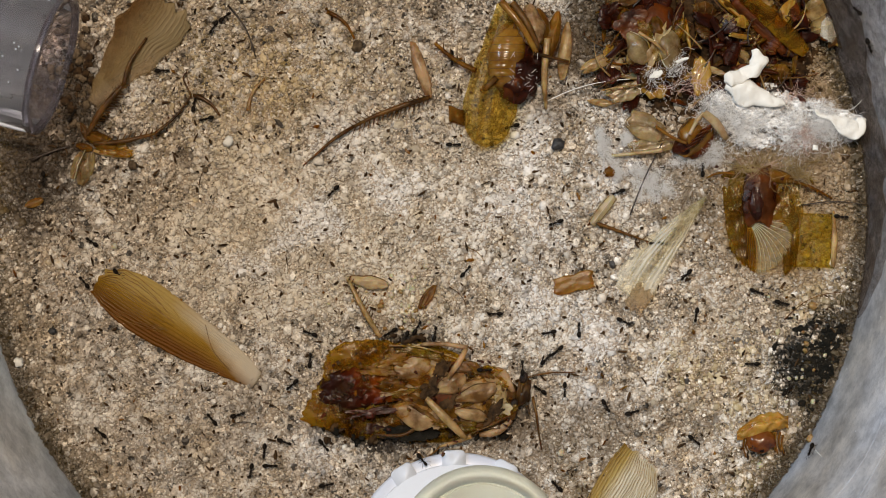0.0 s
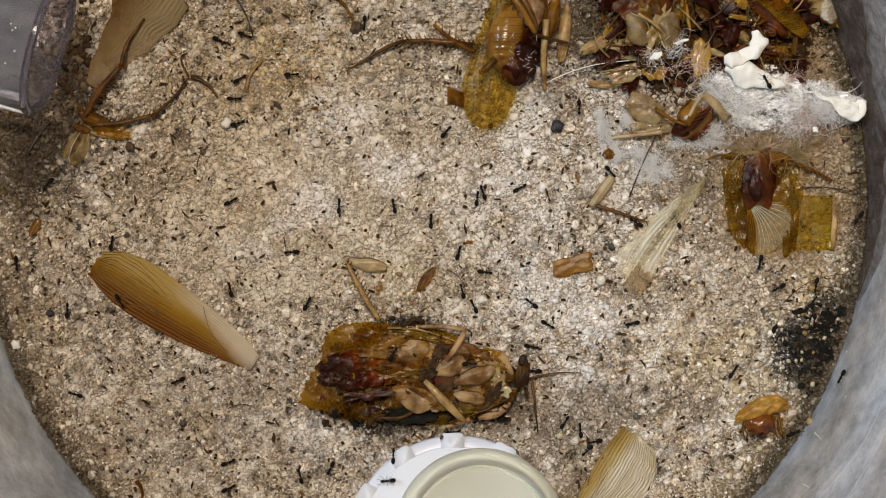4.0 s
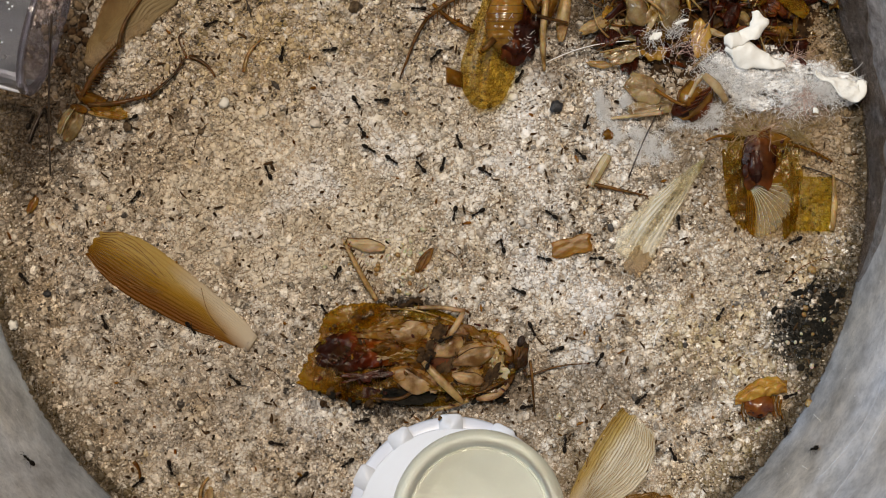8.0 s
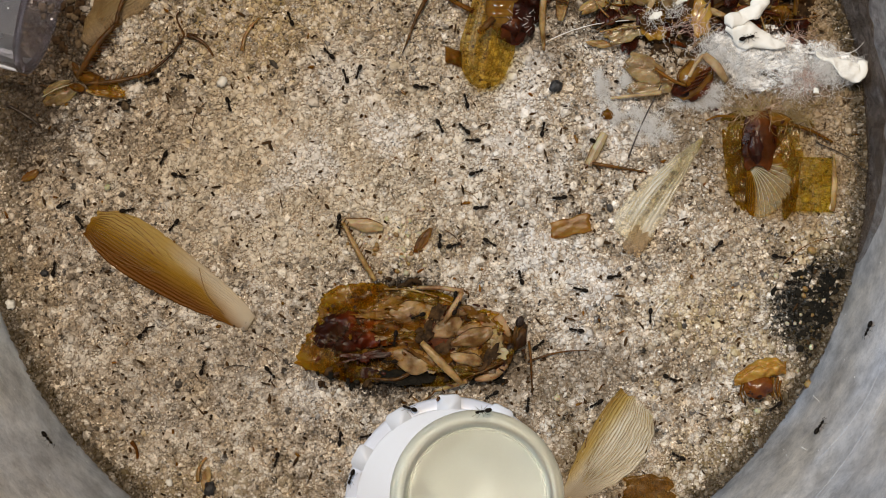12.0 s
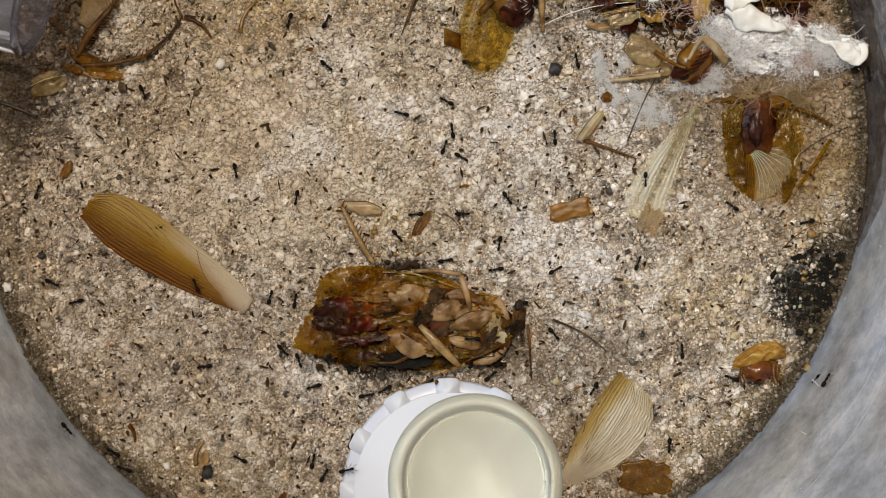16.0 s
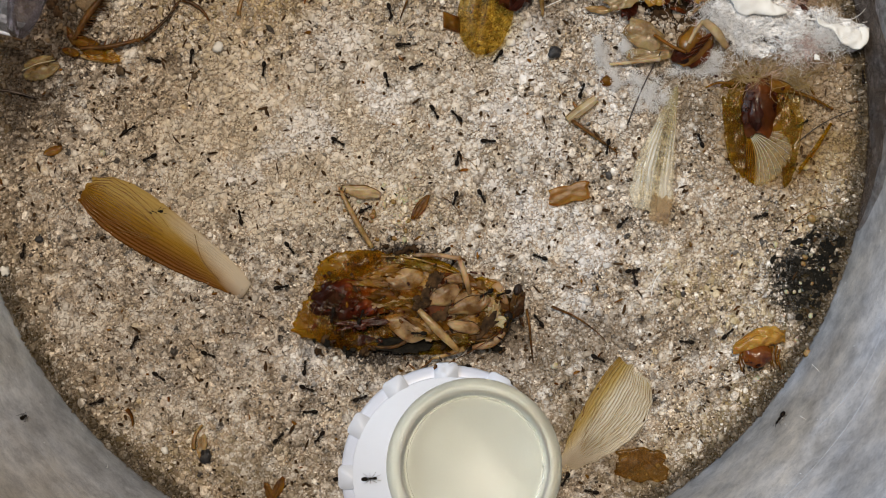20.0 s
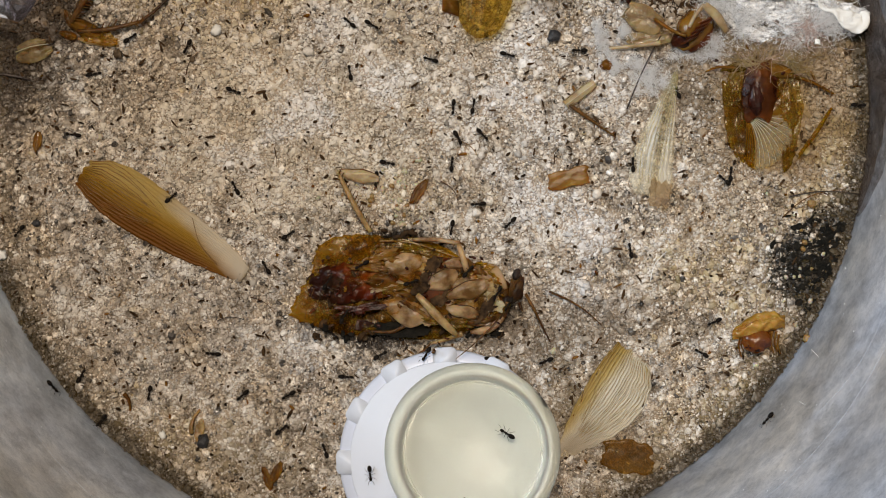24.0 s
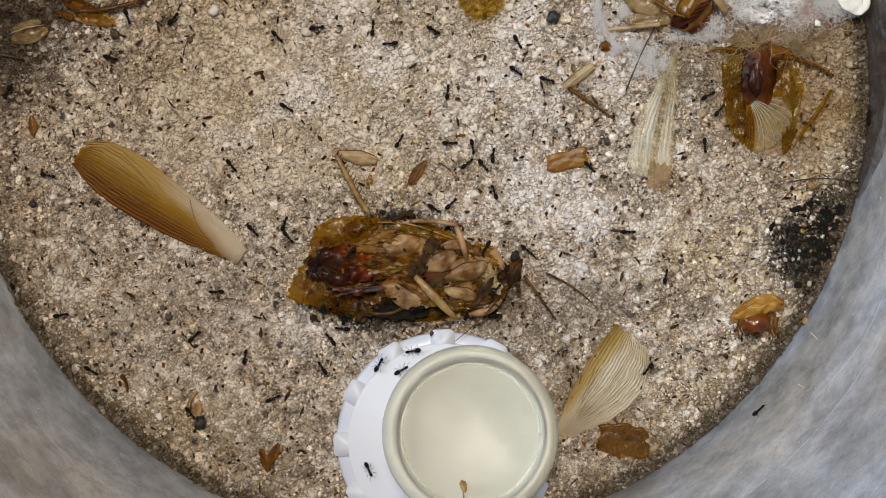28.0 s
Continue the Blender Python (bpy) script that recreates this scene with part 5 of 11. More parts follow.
def heap_roach():
    o = pt(1150, -40)
    r = thing("half_cockroach", "hollow cockroach half with pale leg bases in the litter heap", "cockroach", (o.x, o.y, 0))
    part("body", blob(mesh(), pt(1150, -45, 2.4), (5.4, 5.0, 2.4), 90, 18, 11, 0.2), RED, r)
    coxa(r, (1110, -40), (1146, 14), 1.9, 1.0, 6.2, SMOKE, "smoky translucent hollow leg base", rim=CREAM)
    coxa(r, (1186, 24), (1186, -44), 2.1, 1.0, 6.2, SMOKE, "smoky translucent hollow leg base", rim=CREAM)
    rag_sheet(r, 1154, -24, 3.6, 1.2, -62, 6.0, HONEY, "membrane")
    rag_sheet(r, 1164, -20, 3.4, 1.0, 60, 6.1, STRAW, "membrane", rough=0.8)
    rag_sheet(r, 1120, -56, 3.0, 2.2, 20, 4.9, RED, "membrane")
    coxa(r, (1160, -70), (1168, -25), 1.6, 1.2, 5.8, AMBER)
    coxa(r, (1112, -5), (1118, 18), 0.8, 0.7, 4.2, STRAW)
    coxa(r, (1105, -85), (1108, -55), 1.2, 1.0, 4.2, AMBER)
    rod("tibia", [pt(1130, -40, 6.8), pt(1160, -20, 7.2), pt(1185, 8, 6)], 0.35, 0.2, STRAW, r)


heap_roach()
BLADE = shell("long straight amber wing strip leaning in the litter heap", 1372, -58, 16.0, 2.8, -43, WING_AMBER, 5.0, 0.9, 0, "wing_strip", "", 6, 10, "wing", 0.9, 0.2, 0.8)
shell("dark red folded plate under the amber strip", 1346, -50, 13.0, 1.8, -46, RED, 4.0, 0.9, 0, "wing_strip", "", 4, 25, "wing", 0.9, 0.5, 0.8)
shell("crumpled glossy yellow shell by the tub wall", 1462, -66, 8.0, 6.0, -60, STRAW, 3.0, 2.4, 4, tilt=20)
shell("crumpled clear yellow shell tip by the tub wall", 1472, -44, 4.5, 3.0, -80, FILM, 3.6, 1.2, 2, tilt=15)
shell("straw-coloured hollow shell in the litter", 1056, 14, 6.2, 2.0, 26, STRAW, 3.0, 0.7, 0, blunt=0.6)
shell("flat beige torn membrane in the litter", 1112, 24, 8.6, 3.6, -6, SMOKE, 2.6, 0.4, 0, curl=0.5, rag=1.4, blunt=0.6)
shell("flat beige torn membrane in the litter", 1110, 66, 7.0, 2.8, 22, SMOKE, 2.8, 0.4, 0, curl=0.5, rag=1.4, blunt=0.6)
shell("golden lumpy joint in the cotton", 1240, 44, 6.4, 3.6, 84, GOLD, 3.6, 1.0, 0, curl=0.9, rag=1.2, blunt=0.5)
shell("pale combed leg plate in the litter", 1100, 60, 6.8, 1.4, 18, STRAW, 2.2, 0.6, 0)
shell("pale combed leg plate in the litter", 1062, 86, 4.6, 1.3, -6, STRAW, 1.4, 0.5, 0)
shell("ribbed amber belly tip in the cotton", 1240, 40, 4.6, 3.4, 80, AMBER, 3.0, 1.6, 6)


def claw_piece():
    """A torn leg joint with a bent pale thigh, caught in the cotton."""
    o = pt(1235, 135)
    r = thing("torn_leg_joint", "torn amber leg joint with a bent pale thigh in cotton", "leg", (o.x, o.y, 0))
    coxa(r, (1206, 182), (1252, 108), 2.6, 1.2, 3.6, CAST, "", "joint")
    coxa(r, (1190, 172), (1226, 160), 1.8, 1.4, 3.6, DARK, "", "joint")
    coxa(r, (1222, 186), (1262, 140), 1.6, 1.2, 3.0, RED, "", "joint")
    for i in range(5):
        q = pt(1222 + i * 8, 166 - i * 9, 5.2)
        part("ridge", tube(mesh(), [q + Vector((-1.5, -0.8, 0)), q + Vector((0, 0, 0.4)), q + Vector((1.5, 0.9, -0.2))], 0.22, 5), RED, r)
    rod("thigh", [pt(1246, 105, 6.4), pt(1268, 125, 6.0), pt(1286, 152, 4.4)], 0.6, 0.45, PALETAN, r, 0.3, 8, 0.6)
    rod("shin", [pt(1246, 105, 6.4), pt(1232, 122, 5.8), pt(1220, 144, 5.2)], 0.4, 0.3, PALETAN, r)
    rod("shin", [pt(1160, 130, 3.6), pt(1190, 150, 4.6), pt(1215, 160, 5.0)], 0.3, 0.3, AMBER, r)
    rod("shin", [pt(1080, 182, 1.2), pt(1120, 178, 2.0), pt(1170, 172, 3.4)], 0.25, 0.45, PALETAN, r)
    return r


claw_piece()
shell("translucent tan winged scrap beside the cotton", 1140, 130, 7.0, 4.2, -30, SMOKE, 1.8, 0.9, 0, rag=0.6, blunt=0.75, curl=0.9)
shell("translucent tan scrap beside the cotton", 1150, 164, 8.0, 2.4, 5, SMOKE, 1.6, 0.6, 0, rag=0.6, blunt=0.6, curl=0.8)


def fibres(name, label, clusters, radius, mat, seed, length=(5, 13), curl=0.55):
    """Tangled thin threads. clusters: (u, v, half length, half width, turn, count, z low, z high)."""
    rng = np.random.default_rng(seed)
    V, F = [], []
    tri = np.array([(math.cos(a), math.sin(a)) for a in (0.3, 2.4, 4.5)])
    for u, v, ru, rv, turn, count, z0, z1 in clusters:
        c, ct, st = pt(u, v, z0), math.cos(radians(turn)), math.sin(radians(turn))
        knots = rng.normal(0, 0.40, (max(2, count // 40), 2)) * (ru * 0.1, rv * 0.1)
        for _ in range(count):
            gx, gy = knots[rng.integers(len(knots))] + rng.normal(0, 0.1, 2) * (ru * 0.1, rv * 0.1)
            p = np.array([c.x + gx * ct - gy * st, c.y + gx * st + gy * ct, rng.uniform(z0, z1)])
            a = rng.normal(radians(turn), 0.6) + (np.pi if rng.random() < 0.5 else 0)
            dz, da = rng.normal(0, 0.15), rng.normal(0, curl * 0.6)
            steps = 13
            ln = rng.uniform(*length) / steps
            base = len(V) * 3
            p = p - np.array([math.cos(a), math.sin(a), 0]) * ln * steps * 0.3
            for i in range(steps + 1):
                d = np.array([math.cos(a), math.sin(a), dz])
                s = np.array([-math.sin(a), math.cos(a), 0])
                V.append([p + (s * q[0] + np.array([0, 0, 1]) * q[1]) * radius for q in tri])
                if i:
                    b = base + i * 3
                    F += [(b - 3 + k, b - 3 + (k + 1) % 3, b + (k + 1) % 3, b + k) for k in range(3)]
                p = p + d * ln
                p[2] = max(0.5, p[2])
                a += da + rng.normal(0, curl)
                dz = dz * 0.7 + rng.normal(0, 0.12) - (p[2] - (z0 + z1) / 2) * 0.05
                da *= 0.9
    me = bpy.data.meshes.new(name)
    me.from_pydata((np.array(V).reshape(-1, 3) * 0.001).tolist(), [], F)
    me.materials.append(mat)
    ob = new(name, me)
    for f in me.polygons:
        f.use_smooth = True
    return tagged(ob, label, "cotton", "", "stuff")


fibres("cotton_wool", "tangled white cotton wool fibres over the litter",
       [(1330, 118, 95, 40, -6, 520, 2.6, 6.2), (1400, 124, 80, 34, -12, 420, 2.6, 6.0), (1470, 124, 46, 22, -22, 260, 3, 6.0), (1270, 88, 70, 26, 20, 190, 3, 6), (1290, 160, 60, 30, 0, 200, 1.6, 4.0),
        (1164, 38, 22, 12, 35, 44, 5.0, 6.4), (1202, 12, 26, 12, 35, 46, 5.0, 6.4), (1170, 60, 80, 20, 20, 16, 3, 6), (1220, 175, 50, 16, 8, 60, 1, 2.4), (1330, 176, 90, 12, 2, 110, 1.2, 3)], 0.020, FIBRE, 4, (2.0, 6.0), 0.62)


def cotton_band():
    """The torn strip of cotton: thin felted layers over one another along a bent line."""
    o = pt(1380, 120)
    t = thing("cotton_strip", "torn felted strip of white cotton wool over litter", "cotton", (o.x, o.y, 0), group="cotton fleece")
    spine = [(1252, 96), (1296, 100), (1345, 112), (1400, 120), (1450, 122), (1496, 130), (1526, 132)]
    reach = (1.6, 4.2, 5.2, 4.4, 3.2, 2.3, 0.9)
    line = curve_pts([pt(*p, 0) for p in spine], 8)
    n = len(line) - 1
    for k, (z, grow, lean, mat) in enumerate(((2.4, 1.05, -0.9, FELT), (3.4, 0.92, -0.3, DENSE), (4.3, 0.80, 0.3, DENSE), (5.0, 0.58, 0.8, DENSE))):
        def f(s, q, k=k, z=z, grow=grow, lean=lean):
            i = min(int(s * n), n - 1)
            p = line[i].lerp(line[i + 1], s * n - i)
            d = (line[i + 1] - line[i]).normalized()
            side = Vector((-d.y, d.x, 0))
            w = np.interp(s, np.linspace(0, 1, len(reach)), reach) * grow
            y = 2 * q - 1
            rag = 1 + 0.55 * noise.noise((s * 9, (y > 0) * 4.0, k * 2.7)) + 0.3 * noise.noise((s * 28, (y > 0) * 4.0, k))
            fall = -0.9 * abs(y) ** 2.2 * z * 0.25
            return p + side * (y * w * rag + lean) + Vector((0, 0, z + fall + 0.9 * noise.noise((p.x * 0.45, p.y * 0.45 + y * w * 0.5, k * 3.1)) + 0.35 * noise.noise((p.x * 1.6, y * w * 1.7, k))))
        part("layer", sheet(mesh(), f, 84, 30, 0.05), mat, t)
    return t


cotton_band()
fibres("mould_fluff", "soft white mould threads on the sand", [(1068, 162, 44, 14, 86, 520, 0.5, 2.0), (1109, 150, 26, 12, 100, 360, 0.6, 2.2), (1094, 204, 26, 22, 40, 320, 0.5, 1.6), (1148, 234, 52, 40, -35, 900, 0.4, 1.7), (1215, 196, 54, 18, 0, 320, 0.5, 1.6)],
       0.022, FIBRE, 6, (0.8, 2.4), 0.7)
fibres("reddish_threads", "reddish brown thin threads in the cotton", [(1440, 150, 40, 25, -10, 70, 2, 5.0), (1400, 60, 30, 20, 60, 16, 2, 5), (1230, 64, 80, 30, 20, 22, 3, 6), (1330, 205, 60, 10, 0, 20, 1.2, 3)], 0.034, PINK, 9, (4, 9), 0.3)
fibres("golden_bristles", "golden brown fringe hairs under the cotton", [(1320, 212, 70, 12, 0, 70, 1.5, 3.5), (1390, 205, 50, 14, -20, 40, 1.2, 3)], 0.05, STRAW, 12, (3, 8), 0.25)


def pulp(label, ps, radii, z):
    """A twisted wad of wet paper pulp along a few plan points."""
    o = pt(*ps[0], 0)
    t = thing("paper_wad", label, "paper", (o.x, o.y, 0))
    q = curve_pts([pt(*p, z) for p in ps], 8)
    rr = [np.interp(i / (len(q) - 1), np.linspace(0, 1, len(radii)), radii) for i in range(len(q))]
    bm = tube(mesh(), q, rr, 18, 0.4)
    for v in bm.verts:
        d = noise.noise_vector(v.co * 0.35) * 0.9 + noise.noise_vector(v.co * 0.9) * 0.3 + noise.noise_vector(v.co * 3.0) * 0.06
        v.co += d
    part("wad", bm, PAPER, t)
    return t


pulp("twisted white wad of paper pulp on the cotton", [(1340, -12), (1344, 6), (1338, 26), (1318, 38), (1296, 46), (1288, 56)], [0.8, 1.5, 1.4, 1.2, 1.4, 0.9], 6.6)
pulp("smooth cream folded paper flap on the cotton", [(1284, 54), (1306, 62), (1330, 72), (1360, 82), (1392, 90)], [0.7, 1.9, 2.1, 1.4, 0.3], 5.9)
pulp("white frayed paper tip at the cotton's end", [(1446, 104), (1474, 118), (1500, 130), (1522, 138), (1530, 120)], [0.4, 1.2, 1.7, 1.4, 0.8], 5.2)
pulp("small white cotton knot on the litter", [(1154, 44), (1164, 34), (1174, 29)], [0.2, 0.7, 0.2], 6.2)
pulp("small white cotton knot on the litter", [(1190, 20), (1206, 10), (1218, 3)], [0.2, 0.65, 0.2], 6.2)
pulp("small cream pellet in the cotton", [(1442, 166), (1443, 176)], [0.35, 0.5], 4.0)


def right_roach():
    """The crushed cockroach under the cotton, its hind wing fanned out."""
    o = pt(1340, 270)
    r = thing("crushed_cockroach", "crushed dark red cockroach under cotton with fanned hind wing", "cockroach", (o.x, o.y, 0))
    def shield(s, t):
        w = (1.7 * (1 - 0.45 * s ** 3) + 1.5 * math.sin(math.pi * (0.05 + 0.75 * s))) * (1 + 0.12 * noise.noise((s * 6, (t > 0.5) * 3.0, 1)))
        q = (t - 0.5) * 2
        return pt(1345 - 4 * s, 206 + 96 * s, 1.8) + Vector((q * w, -0.9 * q * q * (s - 0.4) * 2, 1.5 * math.cos(q * 1.3) * (0.5 + 0.5 * math.sin(math.pi * (0.15 + 0.7 * s))) + 0.14 * noise.noise((s * 7, t * 6, 3)) - 0.05 * ((s * 7) % 1.0)))
    bd = part("body", sheet(mesh(), shield, 56, 30, 0.2), SHIELD, r, "glossy translucent red-brown back")
    part("back_ridge", blob(mesh(), pt(1338, 268, 3.0), (2.9, 1.3, 0.5), 92, 22, 14, 0.4), DARK, r, "black-red glossy ridge")
    rag_sheet(r, 1352, 268, 4.6, 4.9, 8, 1.5, WING_AMBER, "side_skin", "clear amber skin round the back", rough=0.4)
    rag_sheet(r, 1304, 306, 1.9, 7.2, 10, 1.5, OLIVE, "fore_wing", "olive amber side wing", rough=0.3)
    rag_sheet(r, 1320, 330, 1.6, 4.6, 20, 1.2, HONEY, "fore_wing", rough=0.4)
    rag_sheet(r, 1400, 330, 1.3, 5.6, -6, 1.3, OLIVE, "fore_wing", "olive amber wing tip", rough=0.4)
    rag_sheet(r, 1396, 262, 1.8, 4.2, 12, 2.0, HONEY, "lobe", "golden torn lobe", rough=0.5)
    rag_sheet(r, 1300, 248, 1.6, 3.8, -6, 2.0, HONEY, "lobe", "golden torn lobe", rough=0.5)
    rnd = random.Random(6)
    for i in range(12):
        part("scrap", blob(mesh(), pt(rnd.gauss(1345, 26), rnd.gauss(250, 24), rnd.uniform(2.9, 3.3)), (rnd.uniform(0.2, 0.6), rnd.uniform(0.15, 0.3), 0.15), rnd.uniform(0, 180), 9, 7, 0.8), rnd.choice((RED, DARK, DARK)), r)
    coxa(r, (1276, 220), (1330, 208), 0.8, 0.4, 2.2, OLIVE, "", "collar")
    coxa(r, (1334, 208), (1404, 226), 1.2, 0.5, 2.4, AMBER, "", "collar")
    c = pt(1322, 298, 1.9)

    def fan(s, t):
        a = radians(-100 + 92 * t - 22 * s * math.sin(math.pi * t) + 8)
        d = (0.6 + (6.6 + 2.6 * math.sin(math.pi * t) ** 0.8) * s)
        return c + Vector((math.cos(a) * d, math.sin(a) * d, 0.2 - 0.7 * s + 0.16 * math.sin(t * 88) * min(1, s * 2)))
    fw = part("hind_wing", sheet(mesh(), fan, 20, 90, 0.07), FAN, r, "pleated silvery straw-coloured hind wing")
    for k in range(14):
        part("vein", tube(mesh(), [fan(0.1 + 0.9 * i / 7, (k + 0.5) / 14) + Vector((0, 0, 0.03)) for i in range(8)], [0.085 - 0.007 * i for i in range(8)], 4), CREAM if k > 4 else GOLD, fw)
    part("hind_wing_edge", sheet(mesh(), lambda s, t: fan(s, 0.30 * t) + Vector((0, 0, 0.12)), 12, 16, 0.08), SHEET, r, "golden wing edge")
    rod("tibia", [pt(1396, 228, 2.4), pt(1432, 238, 1.8), pt(1474, 260, 1.0)], 0.42, 0.18, AMBER, r)
    spines(r, pt(1396, 228, 2.4), pt(1470, 256, 1.2), 14, 0.9)
    rod("tibia", [pt(1300, 215, 2.6), pt(1270, 214, 1.8), pt(1250, 222, 1.0)], 0.3, 0.15, AMBER, r)
    return r


right_roach()


def yellow_sheet():
    """A clear olive-yellow wing piece with two stiff long edges, about its own centre, long side along y."""
    t = thing("yellow_wing_piece", "translucent olive yellow wing piece with stiff edges", "wing", plan=False)
    part("membrane", sheet(mesh(), lambda s, q: Vector((-3.6 + 7.2 * s, -4.8 + 9.6 * q, 0.3 * math.sin(s * 3.1) + 0.2 * noise.noise((s * 3, q * 3, 0)))), 14, 18, 0.1), chitin("olive_membrane", (0.20, 0.13, 0.015), (0.44, 0.33, 0.08), 330.0, 0.25, 0.25, 0.86, 0.25, tint=(0.96, 0.90, 0.58), relief=0.25, uneven=0.4), t)
    part("rim", tube(mesh(), [(-3.7, -4.9, 0.1), (-3.4, 0, 0.3), (-3.2, 4.9, 0.1)], [0.6, 0.8, 0.5], 7, 0.5), SHEET, t, "olive rim")
    part("rim", tube(mesh(), [(3.5, -4.6, 0.1), (3.7, 0, 0.3), (3.4, 5.4, 0.1)], [0.45, 0.6, 0.2], 7, 0.5), STRAW, t, "glossy yellow rim")
    for y in (0.6,):
        part("wrinkle", tube(mesh(), curve_pts([(-3.2, y, 0.35), (-0.6, y + 0.8, 0.5), (1.2, y - 0.4, 0.5), (3.3, y + 0.5, 0.35)], 4), 0.04, 4), GOLD, t)
    return t


YELLOW = yellow_sheet()
WALL_FEELER = stick("antenna", "long thin dark antenna by the tub wall", 12.5, 0.13, 0.06, HAIR, "antenna", 0.06)


def cast_head():
    o = pt(1346, 680)
    r = thing("cast_head", "golden amber shed head capsule lying on sand", "head shell", (o.x, o.y, 0))

    def hood(s, t):
        u, v = 1300 + 92 * s, 684 - 26 * math.sin(0.62 * math.pi * s)
        w = 3 + 15 * math.sin(math.pi * (0.06 + 0.78 * s)) ** 0.7
        return pt(u + 3 * noise.noise((s * 5, t, 8)), v + w * (2 * t - 1) + 6 * noise.noise((s * 6, t * 2, 1)), 2.4 + 1.7 * math.cos((t - 0.45) * 2.8) * min(1, 0.3 + 2 * s) + 0.9 * noise.noise((s * 7, t * 4, 2)))
    hd = part("hood", sheet(mesh(), hood, 24, 12, 0.25), GOLD, r, "golden hood")
    for t in (0.35,):
        part("fold", tube(mesh(), [hood(0.08 + 0.84 * i / 12, t + 0.06 * math.sin(i)) + Vector((0, 0, 0.05)) for i in range(13)], [0.08 + 0.14 * math.sin(math.pi * i / 12) for i in range(13)], 5), GOLD, hd)
    part("skull", blob(mesh(), pt(1342, 692, 2.4), (2.5, 2.2, 1.5), 0, 20, 14, 0.35), RUBY, r, "glossy red-brown skull")
    part("skull", blob(mesh(), pt(1341, 703, 2.9), (1.7, 0.9, 0.8), 0, 14, 10, 0.4), DARK, r)
    part("mouth_plate", blob(mesh(), pt(1340, 688, 3.0), (1.0, 0.6, 0.5), 20, 12, 8, 0.4), STRAW, r)
    for u, v, w in ((1314, 684, 722), (1318, 690, 712), (1366, 676, 712), (1370, 676, 714), (1377, 676, 712), (1382, 682, 716)):
        rod("palp", [pt(u, v, 2.4), pt(u - 3, (v + w) / 2, 2.0), pt(u + 2, w, 0.9)], 0.22, 0.1, AMBER, r)


cast_head()


# ---- the clear tube, stones and left-hand remains ----
def clear_tube():
    t = thing("plastic_tube", "clear scratched plastic tunnel tube lying on sand", "tube", tuple(pt(104, 30, 0.2)), pose(0, 0, 0, 0, 0, 163.5), plan=False)
    m = pose(0, 0, 12.4, 0, 90, 0)
    part("pipe", lathe([(12.3, 0), (12.3, 60), (11.0, 60), (11.0, 0), (12.3, 0)], 64, m), CLEAR, t).visible_shadow = False
    part("collar", lathe([(12.6, -0.2), (12.6, 0.9), (11.3, 0.9), (11.3, -0.2), (12.6, -0.2)], 64, m), CLEAR, t, "cut end").visible_shadow = False
    # a white rod paints the highlight along the pipe's lower outline
    part("edge_highlight", tube(mesh(), [(0.5 + 2.4 * i, 12.3 - 0.1 * math.sin(i), 13.0) for i in range(9)], [0.25, 0.5, 0.55, 0.45, 0.55, 0.4, 0.5, 0.4, 0.3], 6), WHITE, t, "white rod painting the highlight on the pipe's lower edge")
    rnd = random.Random(2)
    for i in range(14):
        a, x = radians(rnd.uniform(-60, 70)), rnd.uniform(1.5, 9)
        part("droplet", blob(mesh(), (x, 12.35 * math.sin(a), 12.4 + 12.35 * math.cos(a)), (0.18, 0.18, 0.12), 0, 8, 6), WHITE, t)
    return t


clear_tube()


def stones():
    rnd = random.Random(13)
    for i in range(90):
        u, v = rnd.gauss(118, 26), rnd.gauss(30, 60)
        o = pt(u, v)
        if math.hypot(o.x - CX, o.y - CY) > R0 - 2 or o.y > 62:
            continue
        r = rnd.uniform(0.3, 1.0)
        s = thing("gravel_stone", "small rounded brown gravel stone on sand", "stone", (o.x, o.y, 0), group="gravel by the tube")
        part("stone", blob(mesh(), (o.x, o.y, r * 0.45), (r, r * 0.8, r * 0.65), rnd.uniform(0, 180), 10, 7, 0.6), STONE if i % 3 else SOIL, s)


stones()


